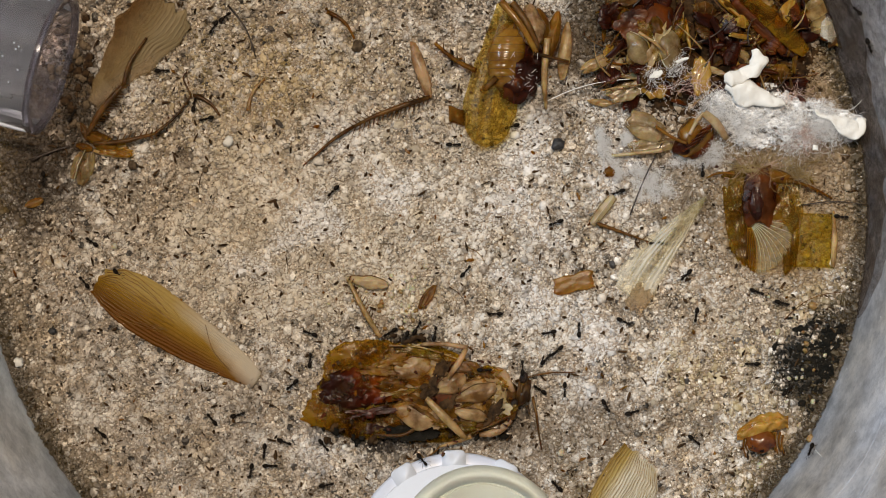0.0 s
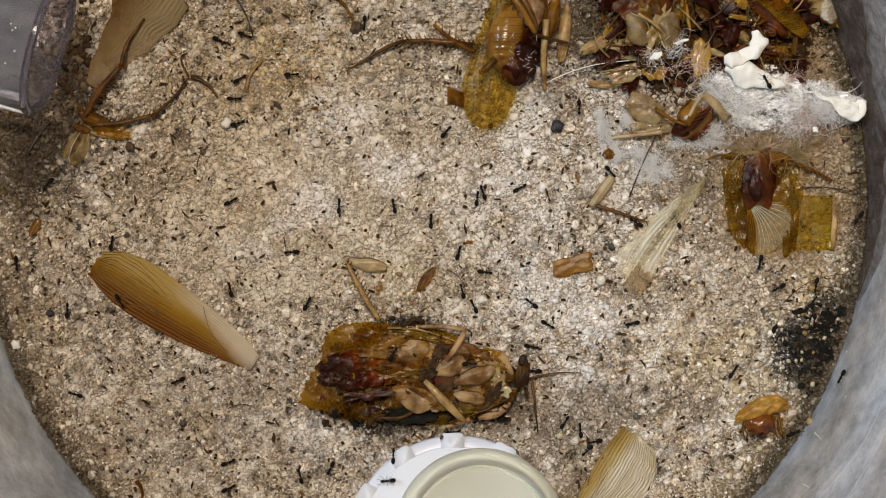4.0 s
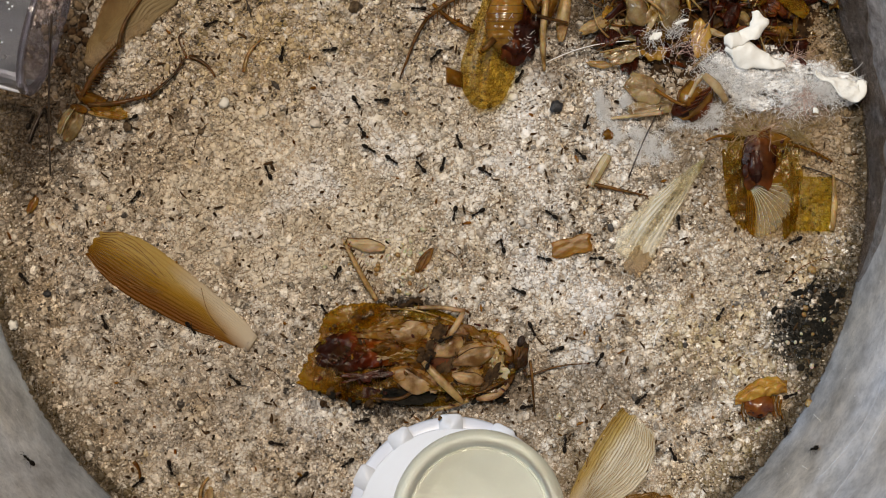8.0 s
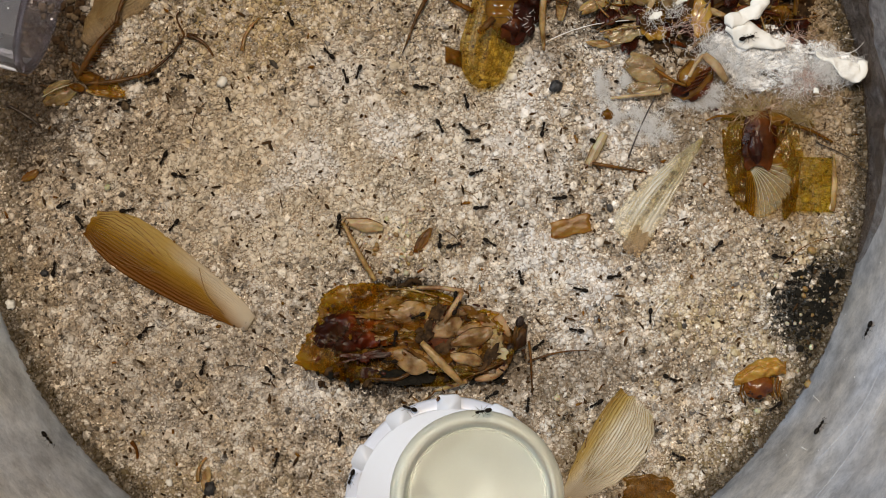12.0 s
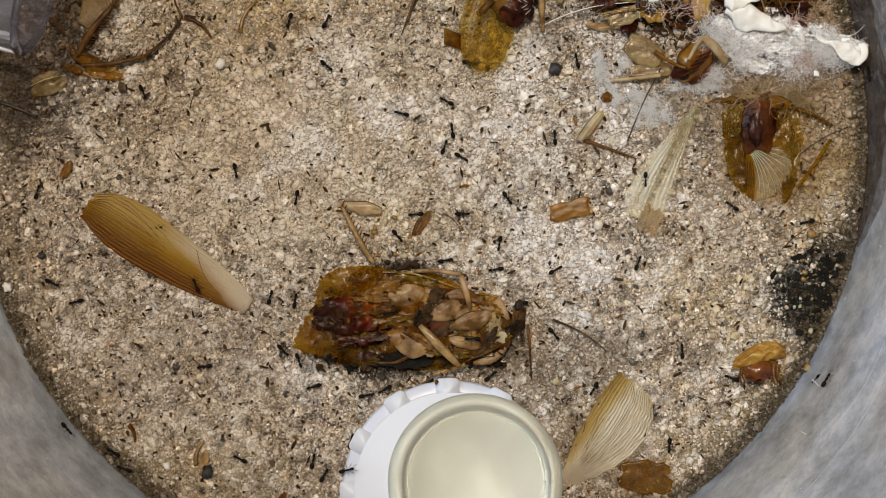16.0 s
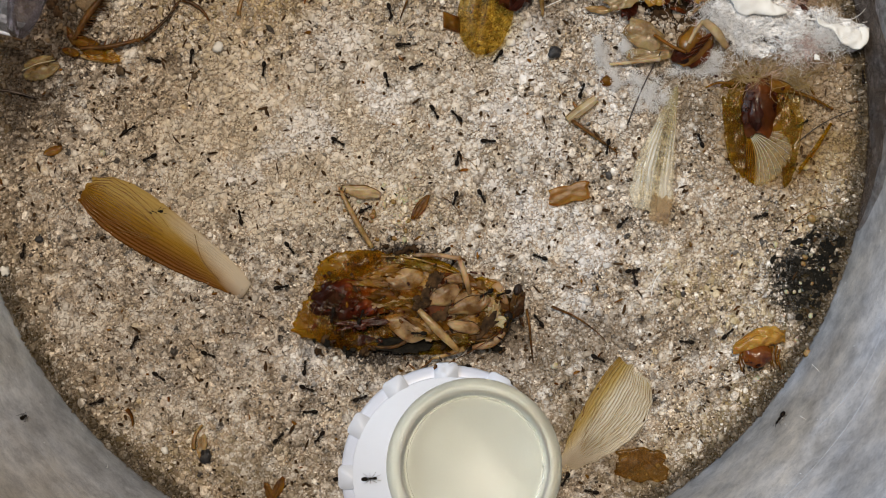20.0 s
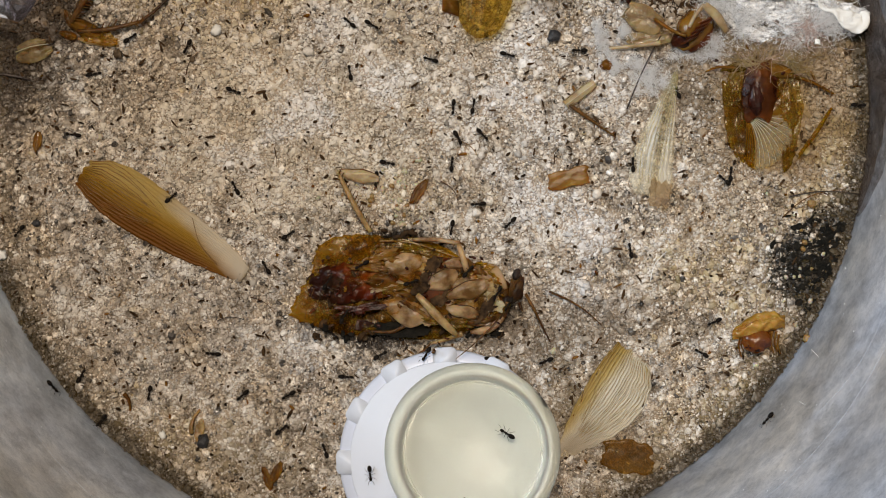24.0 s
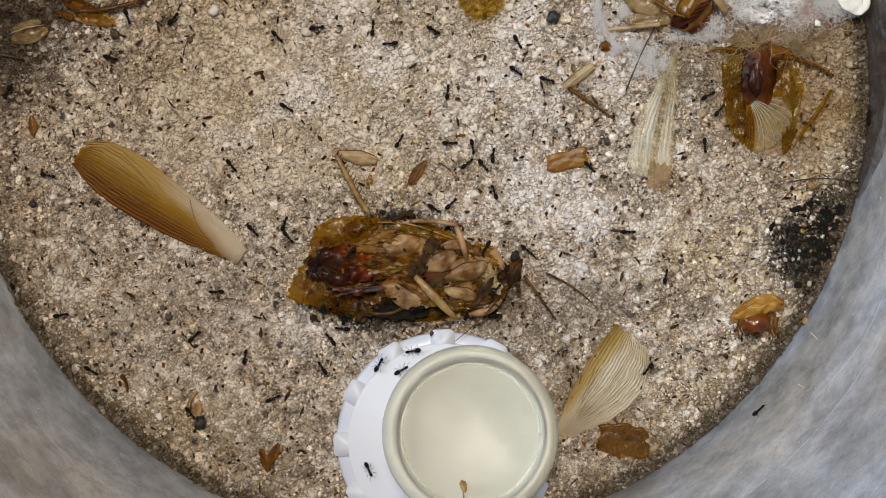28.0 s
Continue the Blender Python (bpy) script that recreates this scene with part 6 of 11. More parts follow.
def left_remains():
    o = pt(145, 145)
    r = thing("torn_cockroach", "torn cockroach rest of brown spiny legs and amber joints", "cockroach", (o.x, o.y, 0))
    coxa(r, (130, 138), (190, 162), 1.3, 0.9, 2.0, AMBER, "", "joint")
    rag_sheet(r, 186, 166, 3.4, 1.1, -6, 1.6, SHEET, "membrane")
    coxa(r, (118, 158), (148, 166), 0.7, 0.6, 1.8, AMBER, "", "joint")
    coxa(r, (126, 118), (142, 150), 0.7, 0.7, 1.8, BROWN, "", "joint")
    rod("femur", [pt(140, 140, 2.4), pt(168, 92, 3.0), pt(205, 50, 3.2)], 0.4, 0.34, BROWN, r, 0.25)
    rod("tibia", [pt(205, 50, 3.2), pt(216, 10, 3.4), pt(246, -34, 3.0)], 0.45, 0.25, BROWN, r)
    spines(r, pt(140, 140, 2.6), pt(205, 50, 3.4), 34, 1.3)
    rod("femur", [pt(150, 156, 2.2), pt(205, 152, 2.4), pt(262, 138, 1.8)], 0.34, 0.26, BROWN, r, 0.12)
    spines(r, pt(160, 156, 2.4), pt(262, 138, 2.0), 20, 1.1)
    rod("tibia", [pt(262, 138, 1.8), pt(300, 106, 1.6), pt(326, 70, 1.0)], 0.33, 0.15, BROWN, r)
    spines(r, pt(262, 138, 1.8), pt(326, 70, 1.2), 12, 0.8)
    rod("tarsus", [pt(326, 70, 1.0), pt(312, 40, 1.0), pt(318, 28, 0.8)], 0.2, 0.1, BROWN, r)
    coxa(r, (150, 168), (216, 178), 0.7, 0.6, 1.2, STRAW, "", "joint")
    return r


left_remains()
PODS = thing("pale_husk", "pale straw-coloured hollow husk pair on sand", "husk", plan=False)
for yy, ww, ll, mm in ((0.0, 1.3, 3.3, SMOKE), (1.7, 0.8, 2.6, SMOKE)):
    part("half", sheet(mesh(), lambda s, t, yy=yy, ww=ww, ll=ll: Vector(((2 * s - 1) * ll, yy + (2 * t - 1) * ww * (0.15 + math.sin(math.pi * min(1, 0.05 + 0.92 * s)) ** 0.8), 0.4 + 0.55 * math.sin(math.pi * t) * (0.3 + math.sin(math.pi * s)) + 0.4 * noise.noise((s * 6, t * 4, yy)))), 14, 10, 0.12), mm, PODS)
part("seam", tube(mesh(), [(-3, 1.0, 1.6), (0, 1.2, 2.0), (3, 0.9, 1.4)], 0.08, 5), CREAM, PODS)
BRISTLE = stick("bristle", "long straight black bristle leaning on the tube", 42.0, 0.22, 0.15, HAIR, "bristle", -0.01)
SHORT_BRISTLE = stick("bristle", "short straight black bristle on sand", 7.4, 0.30, 0.2, HAIR, "bristle", 0.03)
HUSK = shell("small smooth orange-brown seed husk on sand", 0, 0, 3.4, 1.5, 0, CAST, 0.8, 0.7, 0, "seed_husk", "", cat="husk")
FLAKE = shell("small rectangular orange-brown shell flake on sand", 1012, 409, 6.8, 3.0, 14, chitin("orange_flake", (0.22, 0.10, 0.014), (0.44, 0.25, 0.05), 220.0, 0.35, 0.2, 0.40, coat=0.0, tint=(0.9, 0.65, 0.2), relief=0.2), 0.9, 0.4, 0, "shell_flake", "", curl=0.7, rag=1.0, blunt=0.85)
FLAT_FLAKE = shell("flat translucent brown shell flake on sand", 1150, 876, 8.8, 5.4, -5, chitin("brown_film", (0.09, 0.045, 0.008), (0.24, 0.145, 0.03), 160.0, 0.3, 0.0, 0.66, 0.1, tint=(0.92, 0.76, 0.40), relief=0.1), 0.6, 0.4, 0, "shell_flake", "", curl=0.5, rag=2.0, blunt=0.75)


def bent_leg():
    """A pale thigh with its shin; the knee is the origin."""
    t = thing("bent_leg", "pale straw-coloured bent insect leg on sand", "leg", plan=False)
    def half(s, q):
        return Vector((-0.5 + 6.4 * s, (2 * q - 1) * (0.45 + 0.55 * math.sin(math.pi * (0.2 + 0.6 * s))), 0.7 + 0.6 * math.sin(math.pi * q) + 0.15 * noise.noise((s * 5, q * 3, 4))))
    fem = part("femur", sheet(mesh(), half, 14, 10, 0.14), PALETAN, t, "pale hollow thigh")
    for q in (0.08, 0.5, 0.92):
        part("ridge", tube(mesh(), [half(0.03 + 0.94 * i / 8, q) + Vector((0, 0, 0.03)) for i in range(9)], 0.05, 5), BROWN if q != 0.5 else CREAM, fem)
    q = [(math.cos(radians(-72)) * d, math.sin(radians(-72)) * d, 0.9 - d * 0.03) for d in (0, 2.5, 5, 7.6, 10.4)]
    part("tibia", tube(mesh(), q, [0.36, 0.33, 0.28, 0.2, 0.1], 6), BROWN, t)
    spines(t, q[0], q[-1], 14, 0.8)
    return t


BENT = bent_leg()


def small_things():
    p = stick("antenna", "thin dark antenna stuck in the mould", 14.0, 0.15, 0.1, HAIR, "antenna", 0.02)
    p.matrix_basis = Matrix.Translation(pt(1112, 288, 0.8) * 0.001) @ pose(0, 0, 0, 0, -6, 66)
    p = stick("hair", "fine pale thread over the litter", 16.0, 0.10, 0.07, FIBRE, "thread", 0.06)
    p.matrix_basis = Matrix.Translation(pt(958, 86, 1.5) * 0.001) @ pose(0, 0, 0, 0, -12, 14)
    p = stick("hair", "single fine pale thread at the cotton's end", 5.5, 0.06, 0.04, FIBRE, "thread", -0.2)
    p.matrix_basis = Matrix.Translation(pt(1478, 100, 4) * 0.001) @ pose(0, 0, 0, 0, -10, 20)
    p = stick("twig", "thin dark twig on sand", 10.5, 0.2, 0.12, HAIR, "twig", 0.08)
    p.matrix_basis = Matrix.Translation(pt(392, -92, 0.8) * 0.001) @ pose(0, 0, 0, 0, 0, -62)
    for (u, v, a, l, m, w) in ((330, 70, -38, 6.0, BROWN, "brown insect leg scrap on sand"), (428, 98, 62, 6.5, STRAW, "straw-coloured leg scrap on sand"), (570, -80, -45, 7.0, AMBER, "amber leg scrap on sand"),
                               (786, 415, -48, 5.0, BROWN, "thin curled brown hair on sand"), (735, 455, 58, 5.0, AMBER, "amber leg scrap on sand"), (340, 232, 60, 5.0, BROWN, "thin curled brown hair on sand"),
                               (395, 662, 4, 4.6, HAIR, "thin dark thread on sand"), (350, 860, 70, 4.5, STRAW, "straw chip on sand"), (232, 790, -70, 3.2, AMBER, "tiny amber chip on sand"),
                               (455, 620, -35, 5.0, BROWN, "thin brown thread on sand"), (820, 345, -40, 4.0, STRAW, "straw-coloured hair scrap on sand"), (1385, 478, 25, 12.0, AMBER, "long thin golden hair on sand"),
                               (1155, 590, 62, 6.0, FIBRE, "fine pale thread on sand")):
        thin = m in (FIBRE,) or "hair" in w or "thread" in w
        s = stick("litter_scrap", w, l, 0.09 if thin else 0.42, 0.05 if thin else 0.2, m, "litter", 0.12)
        s.matrix_basis = Matrix.Translation(pt(u, v, 0.75) * 0.001) @ pose(0, 0, 0, 0, 0, a)
    for (u, v, r, m, w, n) in ((983, 162, 1.15, BLACK, "rough black pellet on sand", "pellet"), (20, 547, 0.9, PAPER, "small white crumb on sand", "crumb"), (394, 154, 1.0, PAPER, "pale round sand pebble", "pebble"),
                               (372, 872, 1.2, BLACK, "dark bluish pellet on sand", "pellet"), (80, 492, 0.7, BLACK, "small dark pellet on sand", "pellet"), (222, 196, 0.9, STONE, "small dark brown pebble on sand", "pebble"),
                               (1075, 212, 1.1, AMBER, "small amber seed by the mould", "seed"), (865, 160, 0.5, STONE, "small brown pebble on sand", "pebble"), (625, -16, 1.1, STONE, "dull brown pebble on sand", "pebble"),
                               (600, 700, 0.5, PAPER, "tiny white crumb on sand", "crumb"), (985, 712, 0.6, CREAM, "small pale pebble on sand", "pebble"), (190, 340, 0.6, CREAM, "tiny white pebble on sand", "pebble"),
                               (1435, 452, 0.8, STRAW, "pale yellow crumb near the black mould", "crumb"), (300, 862, 0.7, PAPER, "small white pebble on sand", "pebble"), (352, 205, 0.6, STONE, "small pebble on sand", "pebble"),
                               (655, 690, 0.6, STONE, "small pebble on sand", "pebble"), (1430, 690, 0.9, STRAW, "pale yellow crumb by the wall", "crumb"), (1340, 735, 0.6, CREAM, "small pale pebble on sand", "pebble")):
        o = pt(u, v)
        s = thing(n, w, n, (o.x, o.y, 0))
        part("lump", blob(mesh(), (o.x, o.y, r * 0.6 + 0.3), (r, r * 0.85, r * 0.75), u * 7 % 180, 12, 9, 0.5), m, s)
    for (u, v, a, m) in ((484, 938, 110, AMBER), (500, 928, 65, AMBER), (365, 855, 80, STRAW)):
        shell("small thin amber leaf scale on sand", u, v, 4.2, 1.5, a, m, 0.8, 0.4, 0, "leaf_scale", "leaf scales", cat="scale", curl=0.6)
    shell("small thin amber splinter on sand", 752, 432, 4.6, 1.2, 60, AMBER, 0.9, 0.5, 0, "splinter", "", cat="scale", curl=0.6)


small_things()
# pale sand crumbs dug up beside the cockroach's leg
rndp = random.Random(31)
for _ in range(60):
    cu, cv = (700 + rndp.gauss(0, 36), 440 + rndp.gauss(0, 28)) if rndp.random() < 0.65 else (1440 + rndp.gauss(0, 45), 560 + rndp.gauss(0, 50))
    co = pt(cu, cv)
    if math.hypot(co.x - CX, co.y - CY) > R0 - 2:
        continue
    rr = rndp.uniform(0.28, 0.6)
    cr = thing("sand_crumb", "loose pale yellow sand crumb", "sand crumb", (co.x, co.y, 0), group="dug-up sand crumbs")
    part("crumb", blob(mesh(), (co.x, co.y, 0.5), (rr, rr * 0.85, rr * 0.8), rndp.uniform(0, 180), 8, 6, 0.4), STRAW if rndp.random() < 0.2 else CREAM, cr)


# ---- ants ----
def ant():
    """A small black ant, head towards +x, feet at z = 0."""
    a = thing("ant", "tiny black ant walking", "ant", plan=False, group="foraging ants")
    part("gaster", blob(mesh(), (-1.05, 0, 0.62), (0.68, 0.40, 0.40), 0, 12, 8, 0, -0.15), ANT, a)
    th = mesh()
    blob(th, (0.10, 0, 0.60), (0.55, 0.21, 0.24), 0, 10, 7)
    blob(th, (-0.42, 0, 0.58), (0.16, 0.12, 0.17), 0, 8, 6)
    part("thorax", th, ANT, a)
    part("head", blob(mesh(), (0.95, 0, 0.60), (0.42, 0.34, 0.27), 0, 12, 8, 0, 0.25), ANT, a)
    for s in (-1, 1):
        part("antenna", tube(mesh(), [(1.22, 0.14 * s, 0.66), (1.55, 0.5 * s, 0.8), (2.05, 0.55 * s, 0.5)], [0.03, 0.03, 0.035], 4), ANT, a)
        for x, dx in ((0.38, 0.75), (0.10, -0.1), (-0.15, -0.95)):
            part("leg", tube(mesh(), [(x, 0.12 * s, 0.52), (x + dx * 0.35, 0.48 * s, 0.82), (x + dx * 0.8, 0.82 * s, 0.28), (x + dx * 1.15, 1.05 * s, 0.02)], [0.045, 0.04, 0.03, 0.02], 4), ANT, a)
    a.scale = (0.9, 0.9, 0.9)
    return a


def stand(u, v):
    """Foot point and up direction for an ant at a plan point: on sand, dish, vial, carcass, cotton or up the tub's wall."""
    p = pt(u, v)
    if math.hypot(p.x - CX, p.y - CY) > R0 - 0.6:
        lo, hi = 0.0, 60.0
        for _ in range(30):
            z = (lo + hi) / 2
            q = pt(u, v, z)
            lo, hi = (z, hi) if math.hypot(q.x - CX, q.y - CY) > R0 + SLOPE * z else (lo, z)
        q = pt(u, v, lo)
        n = Vector((CX - q.x, CY - q.y, 0)).normalized() + Vector((0, 0, SLOPE))
        return q + n * 0.1, n.normalized()
    z = 0.55
    if math.hypot(u - 836, v - 897) < 163:
        z = 27.5
    elif math.hypot(u - 801, v - 903) < 190:
        z = 3.1
    elif 560 < u < 920 and 540 < v < 670:
        z = 6.0
    elif 1220 < u < 1500 and 60 < v < 190:
        z = 6.5
    elif 170 < u < 440 and abs(v - (430 + (u - 180) * 0.57)) < 30:
        z = 1.9
    return pt(u, v, z), Vector((0, 0, 1))


def steps(*rows):
    """Rows for walk() from (seconds, u, v, heading in degrees)."""
    out = []
    for t, u, v, h in rows:
        p, up = stand(u, v)
        f = Vector((math.cos(radians(h)), math.sin(radians(h)), 0))
        if up.z < 0.9:
            along = up.cross(Vector((0, 0, 1))).normalized()
            f = along * f.dot(along) + Vector((0, 0, 1)) * (-f.dot(Vector((up.x, up.y, 0)).normalized()))
        f = (f - up * f.dot(up)).normalized()
        m = Matrix((f, up.cross(f), up)).transposed().to_4x4()
        out.append((t, Matrix.Translation(p * 0.001) @ m))
    return out


def lay(z, *rows):
    """Rows for walk() from (seconds, u, v, turn) for a loose piece lying at height z."""
    return [(t, Matrix.Translation(pt(u, v, z) * 0.001) @ pose(0, 0, 0, 0, 0, a)) for t, u, v, a in rows]


def lean(*rows):
    """Rows for walk() from (seconds, upper end, lower end), the ends as (u, v, z), for a straight piece along its own +x."""
    out = []
    for t, a, b in rows:
        p, q = pt(*a), pt(*b)
        x = (q - p).normalized()
        y = Vector((0, 0, 1)).cross(x).normalized()
        out.append((t, Matrix.Translation(p * 0.001) @ Matrix((x, y, x.cross(y))).transposed().to_4x4()))
    return out


def motions():
    # the loose leg is hauled in, bending at knee and ankle
    walk(LEG, lay(0.5, (0.0, 755, 76, 21), (0.6, 754, 74, 21), (1.0, 788, 39, 24), (1.5, 806, 42, 18), (2.0, 824, 40, -2), (2.5, 845, 34, -12), (3.0, 857, 29, -17), (3.5, 857, 29, -15),
                  (5.5, 853, -50, 33), (7.5, 872, -72, 33), (9.5, 884, -82, 33), (28.0, 884, -82, 33)))
    ankle = Matrix.Translation((-0.0148, 0, 0.001))
    walk(FOOT, [(t, ankle @ pose(0, 0, 0, 0, 0, a)) for t, a in ((0.0, 15), (0.6, 15), (1.0, 37), (2.0, 31), (3.0, 30), (5.5, 31), (28.0, 31))])
    walk(THIGH, [(t, pose(0, 0, 0.0008, 0, 0, a)) for t, a in ((0.0, 87), (0.6, 85), (1.0, 62), (2.0, 30), (3.0, 10), (5.5, 8), (28.0, 8))])
    hinge = (pt(936, 612, 3.2) - ORIGIN[ROACH.name]) * 0.001
    walk(NEAR_FEELER, [(t, Matrix.Translation(hinge) @ pose(0, 0, 0, 0, 0, a)) for t, a in ((0.0, 2), (3.0, 0), (12.5, -3), (21.5, 2), (24.0, 20), (28.0, 29))])
    hinge = (pt(898, 645, 5.2) - ORIGIN[ROACH.name]) * 0.001
    walk(FAR_FEELER, [(t, Matrix.Translation(hinge) @ pose(0, 0, 0, 0, 0, a)) for t, a in ((0.0, 203), (15.0, 203), (18.0, 207), (20.0, 214), (21.5, 221), (24.0, 226), (28.0, 227))])
    hinge = (pt(818, 526, 6.0) - ORIGIN[ROACH.name]) * 0.001
    walk(ROACH_FEMUR, [(t, Matrix.Translation(hinge) @ pose(0, 0, 0, 0, 0, a)) for t, a in ((0.0, -32), (12.4, -32), (14.5, 15), (28.0, 17))])
    walk(FEELER, lay(1.6, (0.0, 905, 585, 8), (3.0, 912, 598, 6), (6.0, 922, 648, 14), (8.0, 932, 641, 12), (11.0, 934, 650, 11), (12.5, 934, 648, 10), (14.5, 980, 598, -20), (17.0, 980, 607, -31), (28.0, 975, 608, -34)))
    walk(FILM_WING, lay(0.6, (0.0, 1112, 436, 53), (12.5, 1112, 434, 54), (15.0, 1132, 428, 62), (18.0, 1144, 430, 70), (20.0, 1156, 440, 79), (28.0, 1156, 440, 79)))
    flat, edge = Matrix.Translation(pt(1440, 335, 1.0) * 0.001) @ pose(0, 0, 0, 0, 0, -2), Matrix.Translation(pt(1440, 330, 3.6) * 0.001) @ pose(0, 0, 0, 0, 0, -34) @ pose(0, 0, 0, 0, 80, 0)
    walk(YELLOW, [(0.0, flat), (12.4, flat), (14.4, edge), (28.0, edge)])
    walk(WALL_FEELER, lay(1.0, (0.0, 1415, 273, 0), (8.0, 1420, 268, -26), (11.0, 1446, 258, -41), (12.5, 1440, 268, -20), (14.5, 1400, 322, 30), (21.0, 1402, 330, 32), (24.0, 1398, 440, 2), (28.0, 1396, 446, 0)))
    walk(BENT, lay(0.3, (0.0, 1046, 301, 52), (6.0, 1046, 300, 56), (11.0, 1043, 297, 63), (14.5, 1040, 294, 58), (17.0, 1020, 280, 48), (20.0, 1010, 278, 37), (28.0, 1007, 281, 38)))
    walk(PODS, lay(0.3, (0.0, 138, 200, 72), (6.0, 130, 196, 66), (8.0, 126, 192, 64), (12.0, 108, 178, 25), (15.0, 95, 190, 20), (18.0, 88, 196, 20), (24.0, 76, 196, 16), (28.0, 74, 198, 16)))
    walk(BRISTLE, lean((0.0, (-70, -60, 35), (-110, 240, 0.8)), (6.0, (-70, -60, 35), (-110, 240, 0.8)), (7.0, (58, -10, 35), (30, 270, 0.8)), (8.0, (86, -6, 35), (84, 284, 0.8)), (9.0, (84, -12, 35), (80, 282, 0.8)), (10.0, (84, -14, 35), (80, 276, 0.8)),
                       (11.0, (78, -20, 35), (66, 254, 0.8)), (12.0, (-40, -40, 35), (-60, 240, 0.8)), (28.0, (-40, -40, 35), (-60, 240, 0.8))))
    walk(SHORT_BRISTLE, lay(0.8, (0.0, 38, 186, 20), (3.0, 35, 205, 50), (8.0, 45, 222, 65), (9.5, 30, 205, 10), (11.0, 15, 190, -33), (17.0, 0, 224, -18), (28.0, -10, 230, -8)))
    walk(HUSK, lay(0.8, (0.0, 45, 262, 20), (3.0, 50, 338, 60), (8.0, 52, 334, 60), (11.0, 50, 318, 30), (12.5, 60, 322, 30), (14.5, 128, 345, 50), (17.0, 115, 337, 60), (20.0, 103, 336, 20), (24.0, 80, 348, 80), (28.0, 78, 356, 95)))
    walk(FLAT_FLAKE, lay(0.6, (0.0, 1152, 876, -5), (21.0, 1138, 888, -4), (24.0, 1118, 898, -8), (28.0, 1114, 900, -8)))
    # the ants
    first = ant()
    ants = [first] + [copy_thing(first, pose(0, 0, 0)) for _ in range(63)]
    walk(ants[0], steps((0.0, 242, -63, -60), (0.6, 279, -48, -18), (1.4, 330, -38, -18), (1.7, 350, -38, -64), (2.0, 370, -39, -110), (2.3, 367, -28, -119), (2.7, 360, -16, -119), (2.9, 355, -13, -59), (3.0, 351, -10, 0), (3.9, 379, 5, -25), (5.1, 418, 21, -25), (6.0, 449, 29, -15), (6.1, 441, 29, -72), (6.2, 433, 30, -130), (6.3, 425, 30, -188), (6.7, 396, 22, -188), (7.0, 377, 8, -180), (7.3, 375, 9, -233), (7.7, 373, 10, -286), (8.0, 371, 11, -340), (8.3, 390, 28, -391), (8.7, 421, 41, -391), (9.0, 447, 44, -400), (9.2, 447, 40, -347), (9.3, 447, 36, -294), (9.7, 451, 28, -294), (9.8, 455, 25, -244), (10.0, 458, 23, -195), (10.3, 453, 25, -136), (10.7, 448, 27, -78), (11.0, 444, 28, -20), (11.8, 414, 155, -58), (12.5, 385, 282, -96), (14.5, 297, 617, -96), (15.2, 261, 742, -148), (16.0, 224, 867, -199), (16.3, 203, 828, -242), (16.7, 176, 776, -242), (17.0, 155, 736, -199), (17.3, 156, 745, -131), (17.6, 157, 754, -63), (18.4, 169, 771, -63), (19.0, 185, 780, -60), (19.5, 181, 779, -111), (20.0, 178, 778, -163), (20.5, 174, 777, -214), (22.5, 163, 768, -214), (23.2, 161, 763, -257), (24.0, 158, 758, -300), (24.3, 151, 723, -256), (24.7, 137, 678, -256), (25.0, 123, 645, -190), (25.1, 129, 635, -252), (25.3, 135, 626, -315), (25.7, 158, 608, -315), (25.8, 166, 606, -265), (25.9, 173, 604, -215), (26.0, 180, 602, -165), (26.3, 150, 568, -227), (26.7, 109, 523, -227), (27.0, 78, 490, -180), (27.1, 86, 485, -244), (27.3, 94, 480, -309), (27.7, 105, 461, -309), (28.0, 107, 442, -370)))
    walk(ants[1], steps((0.0, 276, 26, 0), (0.3, 284, 18, 45), (0.7, 295, 8, 45), (1.0, 303, 0, 70), (2.0, 314, -13, 35), (2.3, 318, -23, 52), (2.7, 326, -33, 52), (3.0, 335, -37, 0), (3.9, 418, -7, -21), (5.1, 529, 28, -21), (5.5, 571, 40, 19), (6.0, 614, 51, 60), (6.5, 606, 55, 123), (6.9, 598, 59, 187), (8.1, 578, 59, 187), (9.0, 563, 51, 165), (9.5, 563, 55, 202), (10.0, 564, 59, 240), (10.3, 570, 77, 305), (10.7, 586, 94, 305), (11.0, 604, 102, 330), (11.1, 602, 103, 281), (11.2, 599, 105, 233), (11.3, 597, 106, 185), (11.7, 588, 106, 185), (12.0, 581, 102, 135), (13.5, 584, 93, 92), (15.5, 583, 80, 92), (16.2, 580, 76, 51), (17.0, 578, 71, 10), (17.3, 596, 76, -31), (17.7, 615, 91, -31), (18.0, 623, 109, -55), (18.3, 631, 115, -41), (18.7, 641, 124, -41), (19.0, 649, 131, -40), (19.3, 673, 154, -38), (19.7, 710, 176, -38), (20.0, 742, 186, 20), (20.3, 760, 179, 13), (20.7, 784, 174, 13), (20.8, 791, 175, 69), (20.9, 797, 175, 124), (21.0, 804, 175, 179), (21.9, 751, 160, 164), (23.1, 679, 145, 164), (24.0, 625, 138, 140), (24.3, 606, 148, 193), (24.7, 579, 150, 193), (25.0, 559, 144, 195), (25.1, 561, 150, 243), (25.3, 563, 155, 292), (25.7, 570, 170, 292), (25.9, 572, 176, 331), (26.0, 574, 182, 370), (28.0, 574, 182, 370)))
